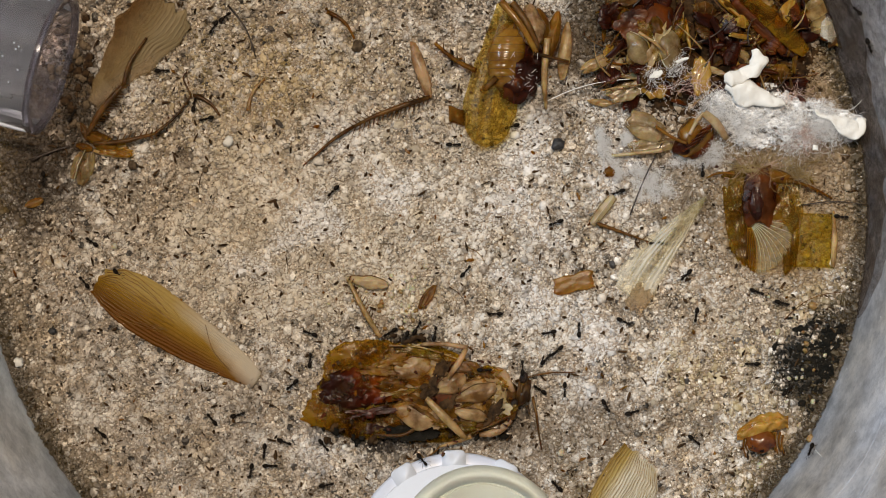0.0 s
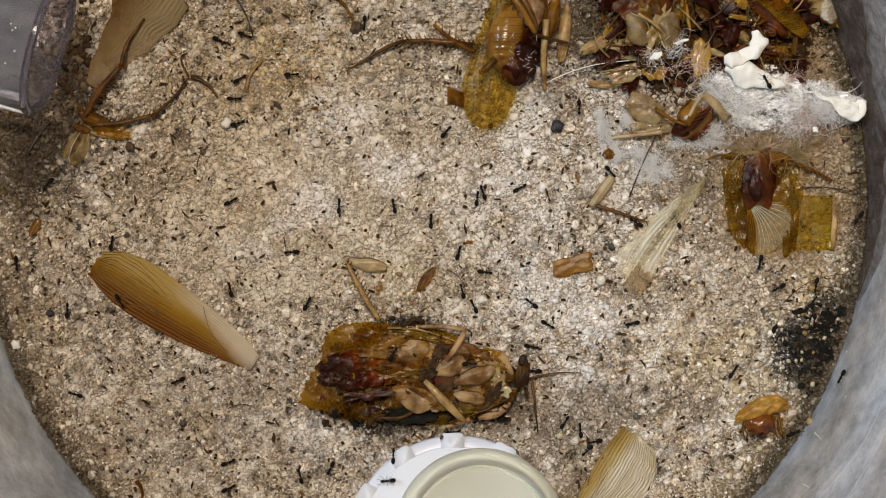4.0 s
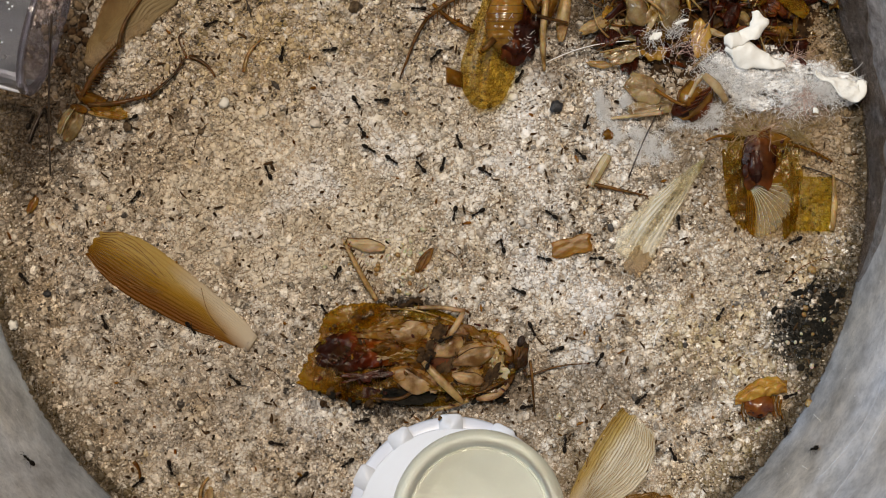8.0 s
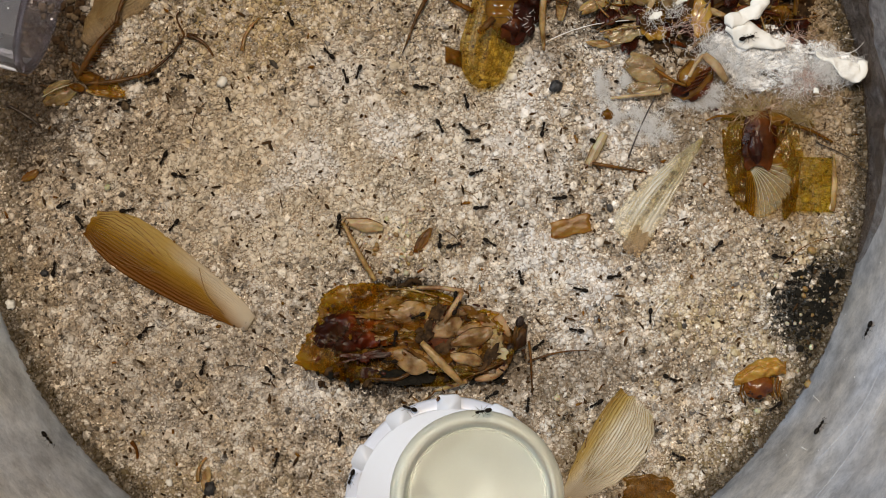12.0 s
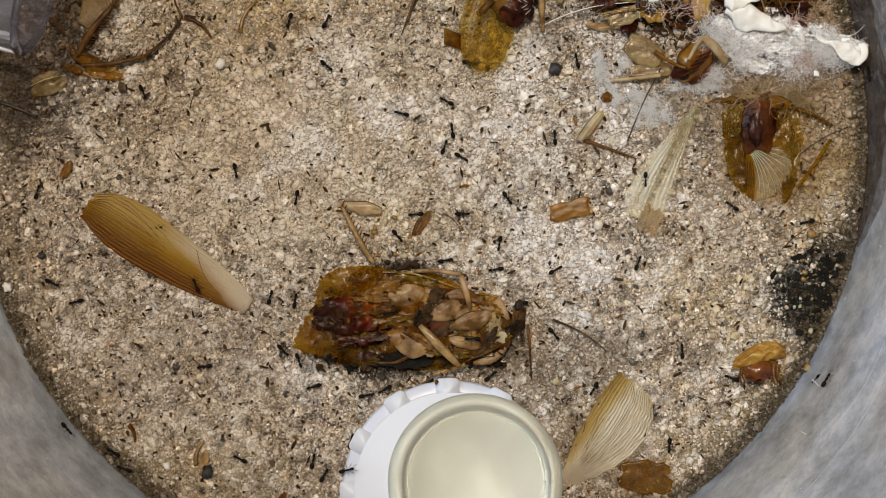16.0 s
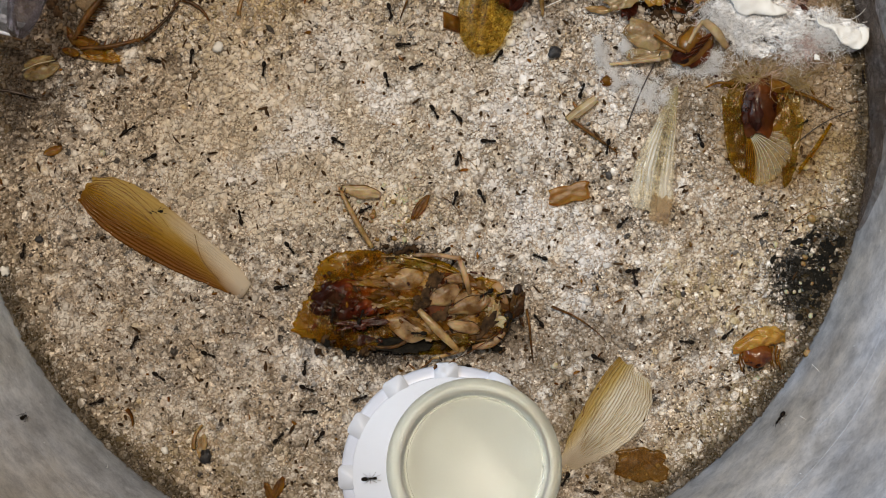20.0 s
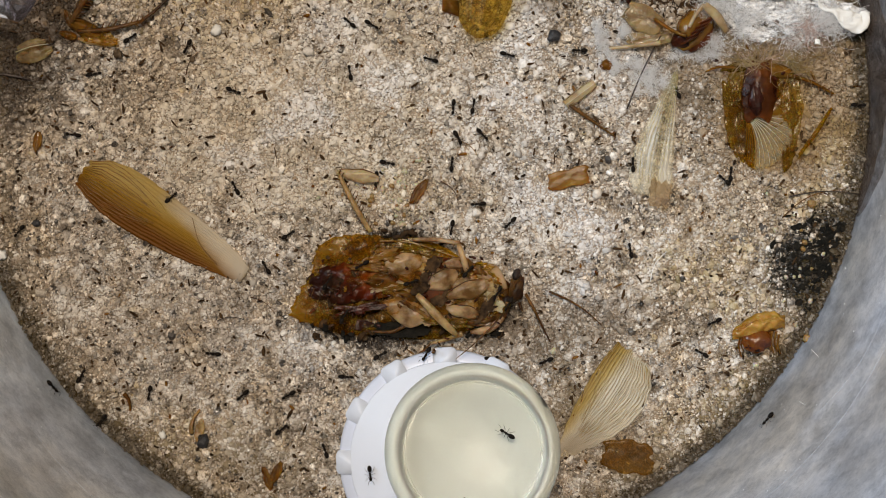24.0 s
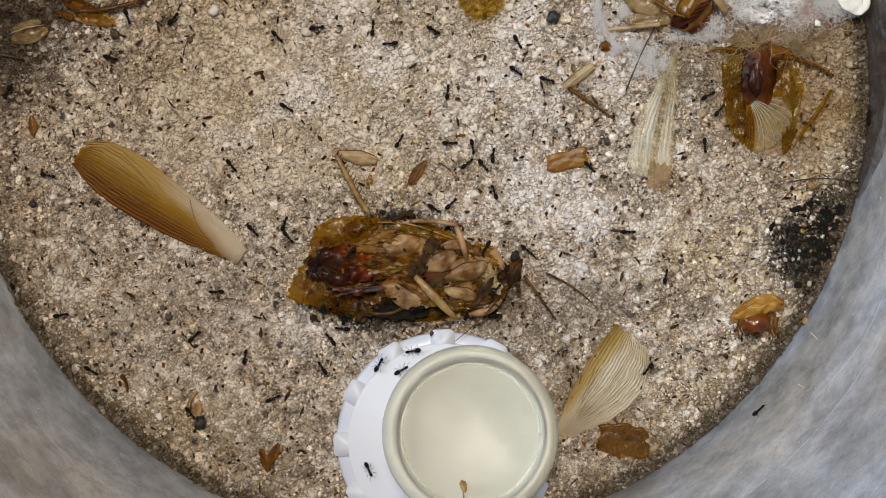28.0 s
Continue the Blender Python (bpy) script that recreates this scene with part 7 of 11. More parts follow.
    walk(ants[2], steps((0.0, 332, 86, 80), (0.1, 320, 87, 126), (0.3, 308, 88, 173), (0.7, 278, 80, 173), (1.0, 257, 66, 225), (2.0, 264, 74, 210), (2.1, 267, 92, 247), (2.3, 270, 110, 284), (2.7, 289, 154, 284), (3.0, 310, 184, 330), (3.9, 405, 157, 377), (5.1, 534, 126, 377), (6.0, 631, 107, 355), (6.3, 628, 114, 309), (6.6, 626, 121, 263), (7.4, 625, 139, 263), (8.0, 629, 154, 300), (8.1, 624, 154, 250), (8.2, 620, 154, 201), (8.3, 615, 154, 152), (8.7, 602, 145, 152), (9.0, 598, 132, 145), (9.3, 597, 135, 205), (9.6, 597, 139, 265), (10.4, 596, 149, 265), (11.0, 596, 157, 265), (11.2, 601, 158, 330), (11.3, 606, 158, 395), (11.7, 612, 153, 395), (11.8, 612, 148, 432), (12.0, 611, 142, 470), (12.6, 608, 146, 520), (13.2, 604, 150, 570), (14.8, 593, 156, 570), (15.4, 587, 156, 625), (16.0, 582, 157, 680), (16.6, 598, 174, 678), (17.4, 622, 192, 678), (18.0, 643, 203, 680), (18.6, 658, 197, 718), (19.4, 677, 200, 718), (19.7, 683, 206, 681), (20.0, 689, 211, 645), (20.3, 695, 225, 650), (20.7, 702, 245, 650), (20.9, 705, 252, 602), (21.0, 708, 260, 555), (21.9, 687, 242, 508), (23.1, 655, 228, 508), (24.0, 627, 225, 460), (25.2, 637, 209, 409), (26.8, 654, 192, 409), (28.0, 670, 181, 445)))
    walk(ants[3], steps((0.0, 353, 113, 195), (0.3, 347, 122, 258), (0.7, 346, 135, 258), (1.0, 349, 145, 205), (1.3, 334, 150, 174), (1.7, 318, 146, 174), (2.0, 307, 135, 115), (2.3, 313, 127, 52), (2.7, 320, 118, 52), (3.0, 325, 111, 49), (3.9, 400, 110, -1), (5.1, 499, 100, -1), (5.5, 536, 92, 39), (6.0, 572, 84, 80), (6.1, 574, 88, 24), (6.2, 575, 92, -31), (6.3, 576, 96, -87), (6.7, 575, 111, -87), (7.0, 571, 123, -45), (7.3, 592, 159, -58), (7.7, 624, 205, -58), (8.0, 652, 236, -30), (8.3, 704, 251, -16), (8.7, 768, 281, -16), (8.8, 791, 296, 31), (9.0, 813, 311, 79), (9.3, 813, 288, 89), (9.7, 814, 257, 89), (10.0, 814, 235, 140), (15.0, 833, 236, 130), (15.6, 808, 226, 153), (16.4, 778, 208, 153), (17.0, 757, 191, 120), (18.0, 748, 193, 110), (18.3, 733, 172, 115), (18.7, 723, 141, 115), (18.9, 723, 129, 162), (19.0, 723, 116, 209), (19.3, 722, 126, 262), (19.7, 720, 138, 262), (19.9, 719, 143, 313), (20.0, 719, 148, 365), (20.3, 755, 175, 325), (20.7, 808, 202, 325), (21.0, 851, 215, 305), (21.6, 834, 213, 239), (22.2, 817, 212, 173), (23.8, 772, 204, 173), (24.4, 755, 199, 129), (25.0, 738, 194, 85), (25.1, 745, 194, 45), (25.3, 751, 195, 6), (25.7, 766, 192, 6), (26.0, 777, 186, -30), (28.0, 777, 186, -30)))
    walk(ants[4], steps((0.0, 366, -51, 240), (0.1, 376, -41, 276), (0.3, 386, -32, 313), (0.7, 409, -4, 313), (1.0, 423, 18, 340), (1.3, 420, 15, 283), (1.7, 418, 12, 226), (2.0, 415, 8, 170), (2.1, 412, 25, 211), (2.3, 409, 41, 253), (2.7, 391, 80, 253), (2.9, 381, 93, 291), (3.0, 371, 106, 330), (3.9, 413, 78, 393), (5.1, 468, 41, 393), (5.4, 482, 31, 440), (5.7, 496, 22, 487), (6.0, 510, 13, 535), (6.6, 421, 57, 562), (7.4, 308, 124, 562), (8.0, 227, 182, 570), (8.3, 224, 186, 513), (8.7, 221, 190, 456), (9.0, 218, 194, 400), (9.3, 260, 195, 360), (9.7, 316, 191, 360), (10.0, 358, 184, 370), (10.2, 348, 176, 429), (10.3, 339, 168, 488), (10.7, 323, 141, 488), (10.8, 321, 129, 449), (11.0, 318, 117, 410), (11.2, 320, 120, 351), (11.3, 322, 124, 292), (11.7, 326, 135, 292), (11.8, 327, 139, 231), (12.0, 329, 142, 170), (13.2, 265, 268, 238), (14.8, 189, 440, 238), (16.0, 139, 573, 195), (16.6, 110, 567, 164), (17.4, 73, 554, 164), (18.0, 46, 540, 180), (18.5, 49, 542, 142), (19.0, 51, 544, 105), (19.6, 49, 524, 80), (20.4, 57, 500, 80), (20.7, 63, 492, 130), (21.0, 70, 484, 180), (22.2, 61, 493, 225), (23.8, 49, 506, 225), (25.0, 40, 515, 285), (25.3, 33, 554, 262), (25.7, 33, 607, 262), (26.0, 42, 647, 310), (28.0, 42, 647, 310)))
    walk(ants[5], steps((0.0, 580, 244, 225), (0.3, 560, 243, 190), (0.7, 536, 251, 190), (1.0, 521, 264, 245), (2.0, 511, 268, 305), (2.3, 533, 299, 307), (2.7, 565, 336, 307), (2.8, 574, 344, 366), (2.9, 583, 353, 425), (3.0, 593, 361, 485), (3.9, 594, 308, 447), (5.1, 606, 239, 447), (5.5, 615, 214, 403), (6.0, 623, 189, 360), (6.2, 619, 216, 310), (6.3, 615, 242, 261), (6.7, 604, 314, 261), (6.8, 600, 341, 223), (7.0, 596, 368, 185), (7.2, 591, 381, 222), (7.3, 587, 394, 260), (7.7, 586, 430, 260), (8.0, 593, 457, 240), (8.3, 601, 464, 299), (8.7, 607, 476, 299), (9.0, 607, 486, 255), (9.2, 622, 489, 304), (9.3, 638, 491, 353), (9.7, 678, 493, 353), (10.0, 709, 490, 310), (10.2, 718, 483, 347), (10.3, 727, 476, 384), (10.7, 756, 468, 384), (11.0, 779, 470, 395), (12.2, 778, 423, 451), (13.8, 776, 362, 451), (15.0, 774, 316, 455), (15.2, 781, 320, 402), (15.3, 788, 324, 349), (15.7, 806, 325, 349), (16.0, 820, 318, 330), (16.9, 828, 313, 371), (18.1, 839, 311, 371), (18.6, 843, 313, 408), (19.0, 848, 314, 445), (19.3, 854, 316, 402), (19.6, 861, 317, 359), (20.4, 878, 316, 359), (21.0, 891, 312, 360), (21.4, 889, 318, 292), (21.9, 887, 325, 224), (23.1, 874, 334, 224), (23.6, 867, 334, 269), (24.0, 860, 334, 315), (24.6, 866, 354, 287), (25.4, 875, 381, 287), (26.0, 881, 401, 265), (26.7, 881, 401, 205), (27.3, 881, 401, 145), (28.0, 881, 401, 85)))
    walk(ants[6], steps((0.0, 794, 6, 270), (0.1, 779, 8, 228), (0.3, 764, 10, 187), (0.7, 723, 15, 187), (1.0, 693, 19, 170), (1.3, 675, 14, 182), (1.7, 653, 19, 182), (1.9, 646, 24, 133), (2.0, 638, 29, 85), (2.3, 636, 7, 89), (2.7, 638, -22, 89), (3.0, 644, -44, 80), (3.3, 643, -38, 21), (3.6, 641, -31, -36), (3.9, 640, -25, -94), (5.1, 640, 0, -94), (6.0, 644, 19, -100), (6.3, 657, 10, -35), (6.6, 669, 1, 28), (7.4, 707, -11, 28), (7.6, 717, -12, 78), (7.8, 728, -13, 129), (8.0, 738, -14, 180), (8.6, 633, 1, 188), (9.4, 493, 22, 188), (10.0, 388, 38, 170), (10.9, 344, 152, 206), (11.8, 300, 265, 242), (14.2, 192, 570, 242), (15.1, 156, 686, 278), (16.0, 119, 802, 315), (16.3, 132, 804, 338), (16.7, 146, 810, 338), (16.8, 149, 813, 392), (16.9, 152, 816, 446), (17.0, 155, 819, 500), (17.3, 116, 819, 541), (17.7, 65, 823, 541), (18.0, 26, 831, 495), (18.9, 36, 821, 447), (19.8, 45, 810, 399), (22.2, 76, 791, 399), (23.1, 90, 787, 359), (24.0, 103, 783, 320), (24.3, 115, 769, 365), (24.6, 126, 756, 410), (25.4, 157, 719, 410), (25.7, 169, 705, 447), (26.0, 180, 691, 485), (26.3, 155, 689, 545), (26.7, 124, 696, 545), (27.0, 103, 709, 595), (27.1, 104, 706, 652), (27.2, 106, 702, 709), (27.3, 108, 699, 766), (27.7, 118, 689, 766), (28.0, 129, 685, 730)))
    walk(ants[7], steps((0.0, 798, 161, 0), (0.3, 809, 162, -43), (0.7, 816, 169, -43), (1.0, 814, 180, -30), (1.1, 811, 183, -86), (1.3, 808, 185, -142), (1.7, 800, 191, -142), (2.0, 794, 195, -210), (2.3, 799, 186, -255), (2.7, 795, 177, -255), (2.9, 790, 175, -302), (3.0, 785, 173, -350), (4.5, 788, 169, -287), (6.0, 792, 165, -225), (6.3, 775, 177, -183), (6.6, 759, 190, -141), (7.4, 719, 226, -141), (7.7, 706, 241, -88), (8.0, 692, 256, -35), (8.3, 713, 286, -60), (8.7, 730, 330, -60), (9.0, 736, 366, -60), (9.1, 736, 362, -11), (9.2, 736, 357, 37), (9.3, 737, 353, 86), (9.7, 738, 335, 86), (10.0, 739, 322, 115), (10.3, 701, 313, 170), (10.7, 649, 312, 170), (11.0, 611, 319, 175), (11.6, 605, 374, 220), (12.2, 600, 430, 266), (13.8, 579, 576, 266), (14.4, 570, 631, 223), (15.0, 560, 685, 180), (15.3, 553, 679, 159), (15.7, 542, 676, 159), (15.8, 538, 676, 224), (16.0, 533, 677, 290), (16.6, 544, 674, 340), (17.4, 555, 680, 340), (18.0, 559, 691, 285), (18.1, 556, 689, 215), (18.3, 553, 687, 146), (18.7, 546, 682, 146), (18.8, 544, 680, 205), (18.9, 542, 679, 265), (19.0, 540, 678, 325), (19.3, 575, 669, 378), (19.7, 617, 648, 378), (20.0, 645, 625, 430), (20.3, 659, 617, 378), (20.7, 679, 612, 378), (21.0, 695, 612, 390), (21.9, 710, 610, 381), (23.1, 726, 602, 381), (24.0, 737, 592, 380), (24.6, 758, 596, 335), (25.4, 781, 611, 335), (26.0, 794, 629, 360), (26.1, 787, 616, 419), (26.3, 780, 604, 478), (26.7, 763, 572, 478), (27.0, 750, 547, 410), (27.3, 766, 536, 411), (27.7, 778, 515, 411), (27.9, 779, 505, 370), (28.0, 780, 496, 330)))
    walk(ants[8], steps((0.0, 900, 129, 195), (0.3, 883, 155, 239), (0.7, 864, 192, 239), (1.0, 854, 221, 260), (1.3, 847, 244, 241), (1.7, 829, 268, 241), (2.0, 809, 281, 260), (2.1, 824, 280, 313), (2.3, 838, 278, 366), (2.7, 877, 273, 366), (3.0, 906, 270, 380), (3.9, 917, 271, 390), (5.1, 926, 264, 390), (5.4, 926, 260, 338), (5.7, 927, 256, 286), (6.0, 927, 252, 235), (6.3, 914, 261, 201), (6.7, 894, 267, 201), (6.8, 886, 268, 158), (7.0, 877, 268, 115), (7.3, 849, 262, 172), (7.7, 811, 259, 172), (7.8, 797, 261, 123), (8.0, 782, 262, 75), (8.3, 765, 254, 138), (8.7, 751, 236, 138), (8.8, 749, 227, 84), (9.0, 746, 218, 30), (9.3, 753, 204, 64), (9.7, 762, 185, 64), (9.8, 766, 178, 109), (10.0, 769, 171, 155), (10.3, 765, 160, 145), (10.7, 755, 156, 145), (11.0, 744, 159, 160), (11.3, 745, 160, 105), (11.7, 746, 161, 50), (12.0, 746, 162, -5), (12.9, 758, 208, -74), (14.1, 779, 266, -74), (15.0, 798, 309, -70), (15.3, 795, 305, -23), (15.7, 792, 301, 23), (16.0, 789, 298, 70), (16.3, 775, 257, 108), (16.7, 756, 202, 108), (17.0, 742, 161, 110), (17.1, 748, 167, 40), (17.3, 754, 174, -29), (17.7, 774, 182, -29), (18.0, 792, 181, -10), (18.3, 802, 213, -76), (18.7, 809, 256, -76), (19.0, 811, 289, -79), (19.3, 811, 284, -128), (19.7, 811, 278, -176), (20.0, 811, 272, -225), (20.5, 819, 266, -160), (21.0, 826, 259, -95), (21.9, 831, 266, -54), (23.1, 838, 276, -54), (23.6, 840, 280, 12), (24.0, 843, 283, 80), (24.9, 869, 282, 11), (26.1, 900, 271, 11), (27.0, 921, 256, -35), (28.0, 921, 256, -35)))
    walk(ants[9], steps((0.0, 978, 302, 200), (0.3, 951, 294, 160), (0.7, 918, 280, 160), (1.0, 895, 266, 195), (1.3, 886, 285, 252), (1.7, 879, 313, 252), (2.0, 878, 334, 260), (2.5, 871, 327, 195), (3.0, 865, 320, 130), (3.9, 852, 282, 108), (5.1, 835, 231, 108), (6.0, 822, 193, 130), (6.2, 815, 195, 175), (6.3, 808, 198, 221), (6.7, 797, 210, 221), (7.0, 795, 224, 290), (7.3, 800, 223, 230), (7.7, 805, 222, 170), (8.0, 810, 221, 110), (8.3, 803, 216, 163), (8.7, 792, 213, 163), (8.8, 788, 214, 209), (9.0, 783, 215, 255), (10.0, 789, 218, 310), (12.0, 779, 233, 295), (12.9, 770, 240, 250), (14.1, 767, 252, 250), (14.4, 769, 256, 200), (14.7, 771, 259, 150), (15.0, 773, 263, 100), (15.3, 753, 260, 163), (15.7, 729, 251, 163), (16.0, 712, 240, 165), (16.1, 707, 248, 205), (16.3, 702, 255, 246), (16.7, 695, 277, 246), (17.0, 693, 295, 180), (17.3, 676, 261, 111), (17.7, 664, 213, 111), (18.0, 663, 175, 150), (18.1, 670, 161, 107), (18.3, 677, 147, 64), (18.7, 695, 109, 64), (19.0, 708, 81, 40), (19.5, 702, 86, -17), (20.0, 695, 90, -74), (20.5, 689, 95, -132), (22.5, 672, 120, -132), (23.2, 669, 131, -81), (24.0, 666, 143, -30), (24.3, 685, 142, -6), (24.7, 709, 147, -6), (25.0, 726, 154, 0), (27.0, 726, 163, -50), (27.3, 725, 181, -112), (27.7, 714, 199, -112), (28.0, 699, 209, -175)))
    walk(ants[10], steps((0.0, 1157, 339, 180), (1.0, 1152, 340, 142), (2.0, 1147, 341, 105), (2.5, 1137, 341, 142), (3.0, 1127, 341, 180), (3.9, 1123, 334, 148), (5.1, 1114, 330, 148), (6.0, 1106, 330, 185), (6.9, 1066, 294, 137), (8.1, 1022, 239, 137), (9.0, 994, 193, 110), (9.4, 989, 199, 171), (9.9, 984, 206, 232), (11.1, 971, 223, 232), (11.4, 968, 227, 181), (11.7, 965, 231, 130), (12.0, 961, 236, 80), (13.5, 989, 205, 50), (15.5, 1017, 159, 50), (16.0, 1022, 146, 103), (16.5, 1026, 133, 156), (17.0, 1031, 120, 210), (17.6, 976, 195, 235), (18.4, 899, 290, 235), (19.0, 838, 359, 300), (19.1, 836, 356, 249), (19.2, 834, 354, 199), (19.3, 832, 352, 148), (19.7, 823, 347, 148), (20.0, 814, 346, 80), (20.3, 825, 314, 65), (20.7, 849, 277, 65), (21.0, 873, 254, 40), (21.3, 868, 263, -14), (21.6, 862, 271, -68), (21.9, 857, 280, -123), (23.1, 834, 314, -123), (24.0, 817, 340, -60), (24.6, 807, 350, -111), (25.4, 802, 367, -111), (26.0, 807, 381, -180), (26.7, 807, 381, -240), (27.3, 807, 381, -300), (28.0, 807, 381, -360)))
    walk(ants[11], steps((0.0, 1089, 248, 200), (1.0, 1080, 241, 180), (1.3, 1079, 242, 126), (1.7, 1078, 243, 73), (2.0, 1077, 244, 20), (3.3, 1078, 244, -26), (4.7, 1080, 244, -73), (6.0, 1081, 245, -120), (6.2, 1069, 237, -164), (6.3, 1057, 228, -209), (6.7, 1023, 212, -209), (7.0, 995, 203, -184), (7.1, 998, 199, -233), (7.2, 1002, 195, -282), (7.3, 1005, 191, -330), (7.7, 1021, 184, -330), (8.0, 1037, 187, -289), (8.5, 1036, 189, -355), (9.0, 1034, 191, -420), (9.6, 1023, 208, -467), (10.4, 1020, 232, -467), (11.0, 1025, 251, -490), (11.6, 1044, 258, -435), (12.2, 1063, 265, -381), (13.8, 1111, 288, -381), (15.0, 1146, 308, -410), (15.6, 1143, 337, -450), (16.4, 1145, 376, -450), (16.7, 1148, 390, -405), (17.0, 1151, 404, -360), (17.3, 1162, 395, -347), (17.7, 1178, 394, -347), (17.9, 1185, 397, -311), (18.0, 1191, 401, -275), (18.6, 1157, 379, -212), (19.4, 1111, 350, -212), (19.7, 1094, 339, -156), (20.0, 1077, 328, -99), (20.3, 1037, 351, -147), (20.7, 992, 390, -147), (21.0, 963, 426, -185), (22.2, 943, 452, -129), (23.8, 912, 485, -129), (24.4, 899, 495, -164), (25.0, 886, 506, -200), (25.3, 884, 479, -259), (25.7, 875, 445, -259), (26.0, 865, 421, -230), (26.7, 865, 421, -290), (27.3, 865, 421, -350), (28.0, 865, 421, -410)))
    walk(ants[12], steps((0.0, 1210, 397, 225), (0.3, 1206, 417, 246), (0.7, 1193, 439, 246), (1.0, 1176, 452, 235), (1.3, 1179, 467, 281), (1.7, 1183, 487, 281), (2.0, 1186, 502, 240), (3.2, 1145, 508, 191), (4.8, 1093, 527, 191), (6.0, 1057, 548, 140), (6.9, 991, 523, 159), (8.1, 906, 484, 159), (9.0, 843, 451, 180), (9.2, 846, 447, 125), (9.3, 850, 443, 70), (9.7, 853, 431, 70), (10.0, 852, 420, 85), (10.3, 854, 425, 138), (10.7, 857, 430, 191), (11.0, 859, 435, 245), (11.6, 864, 437, 291), (12.2, 870, 439, 338), (13.8, 884, 444, 338), (15.0, 894, 448, 290), (15.9, 886, 468, 260), (17.1, 885, 495, 260), (18.0, 892, 516, 295), (18.3, 897, 525, 274), (18.7, 897, 538, 274), (19.0, 893, 548, 260), (19.3, 889, 559, 266), (19.7, 889, 574, 266), (20.0, 894, 585, 200), (20.3, 880, 601, 216), (20.7, 856, 614, 216), (21.0, 835, 617, 190), (21.4, 835, 610, 138), (21.9, 835, 603, 87), (23.1, 836, 585, 87), (24.0, 836, 572, 49), (24.3, 844, 560, 81), (24.7, 845, 543, 81), (25.0, 837, 531, 69), (25.1, 840, 533, 7), (25.3, 844, 534, -55), (25.7, 848, 542, -55), (25.9, 848, 545, -97), (26.0, 848, 549, -140), (26.3, 845, 548, -193), (26.7, 842, 548, -246), (27.0, 838, 547, -300), (27.3, 823, 532, -236), (27.7, 811, 507, -236), (27.9, 810, 497, -275), (28.0, 809, 486, -315)))
    walk(ants[13], steps((0.0, 1242, 206, 90), (0.3, 1276, 188, 30), (0.7, 1318, 159, 30), (1.0, 1348, 134, 10), (1.3, 1345, 125, 49), (1.6, 1342, 117, 88), (2.4, 1346, 96, 88), (3.0, 1356, 81, 140), (4.5, 1358, 83, 105), (6.0, 1359, 84, 70), (6.3, 1383, 95, 23), (6.6, 1407, 105, -22), (7.4, 1474, 122, -22), (7.7, 1500, 125, 43), (8.0, 1526, 127, 110), (9.2, 1464, 116, 169), (10.8, 1383, 95, 169), (11.2, 1363, 88, 118), (11.6, 1343, 82, 66), (12.0, 1323, 75, 15), (12.9, 1389, 113, -30), (14.1, 1480, 159, -30), (15.0, 1550, 190, -95), (15.3, 1548, 183, -153), (15.6, 1546, 176, -211), (15.9, 1544, 169, -269), (17.1, 1548, 141, -269), (17.4, 1551, 135, -212), (17.7, 1555, 128, -156), (18.0, 1558, 122, -100), (18.3, 1518, 142, -153), (18.7, 1464, 169, -153), (19.0, 1424, 189, -109), (19.3, 1415, 217, -100), (19.7, 1413, 256, -100), (19.9, 1416, 271, -35), (20.0, 1419, 285, 30), (21.2, 1449, 280, 7), (22.8, 1488, 277, 7), (24.0, 1518, 279, 0), (24.3, 1512, 296, -54), (24.6, 1505, 312, -108), (25.4, 1494, 358, -108), (25.7, 1492, 375, -49), (26.0, 1489, 393, 10), (26.3, 1499, 369, 57), (26.7, 1521, 344, 57), (27.0, 1543, 331, 80), (28.0, 1543, 331, 80)))
    walk(ants[14], steps((0.0, 1228, 469, 260), (0.5, 1234, 472, 225), (1.0, 1240, 475, 190), (1.3, 1232, 485, 249), (1.7, 1228, 501, 249), (1.8, 1228, 505, 189), (1.9, 1228, 509, 129), (2.0, 1228, 513, 70), (2.6, 1200, 491, 106), (3.2, 1172, 469, 143), (4.8, 1103, 403, 143), (6.0, 1058, 347, 85), (6.6, 1016, 275, 119), (7.4, 960, 178, 119), (8.0, 919, 106, 60), (8.1, 918, 116, 11), (8.2, 917, 126, -37), (8.3, 917, 136, -85), (8.7, 925, 174, -85), (8.8, 932, 187, -122), (9.0, 939, 201, -159), (9.3, 906, 208, -170), (9.7, 861, 212, -170), (10.0, 827, 212, -225), (11.5, 825, 193, -255), (13.5, 818, 169, -255), (15.0, 808, 153, -260), (15.3, 817, 151, -314), (15.6, 825, 150, -368), (16.4, 844, 156, -368), (17.0, 857, 168, -355), (17.6, 870, 164, -347), (18.4, 888, 160, -347), (19.0, 902, 157, -360), (19.3, 896, 161, -423), (19.6, 889, 164, -486), (20.4, 882, 178, -486), (20.7, 882, 186, -428), (21.0, 883, 193, -370), (22.8, 896, 193, -374), (25.2, 912, 198, -374), (27.0, 923, 206, -420), (28.0, 923, 206, -420)))
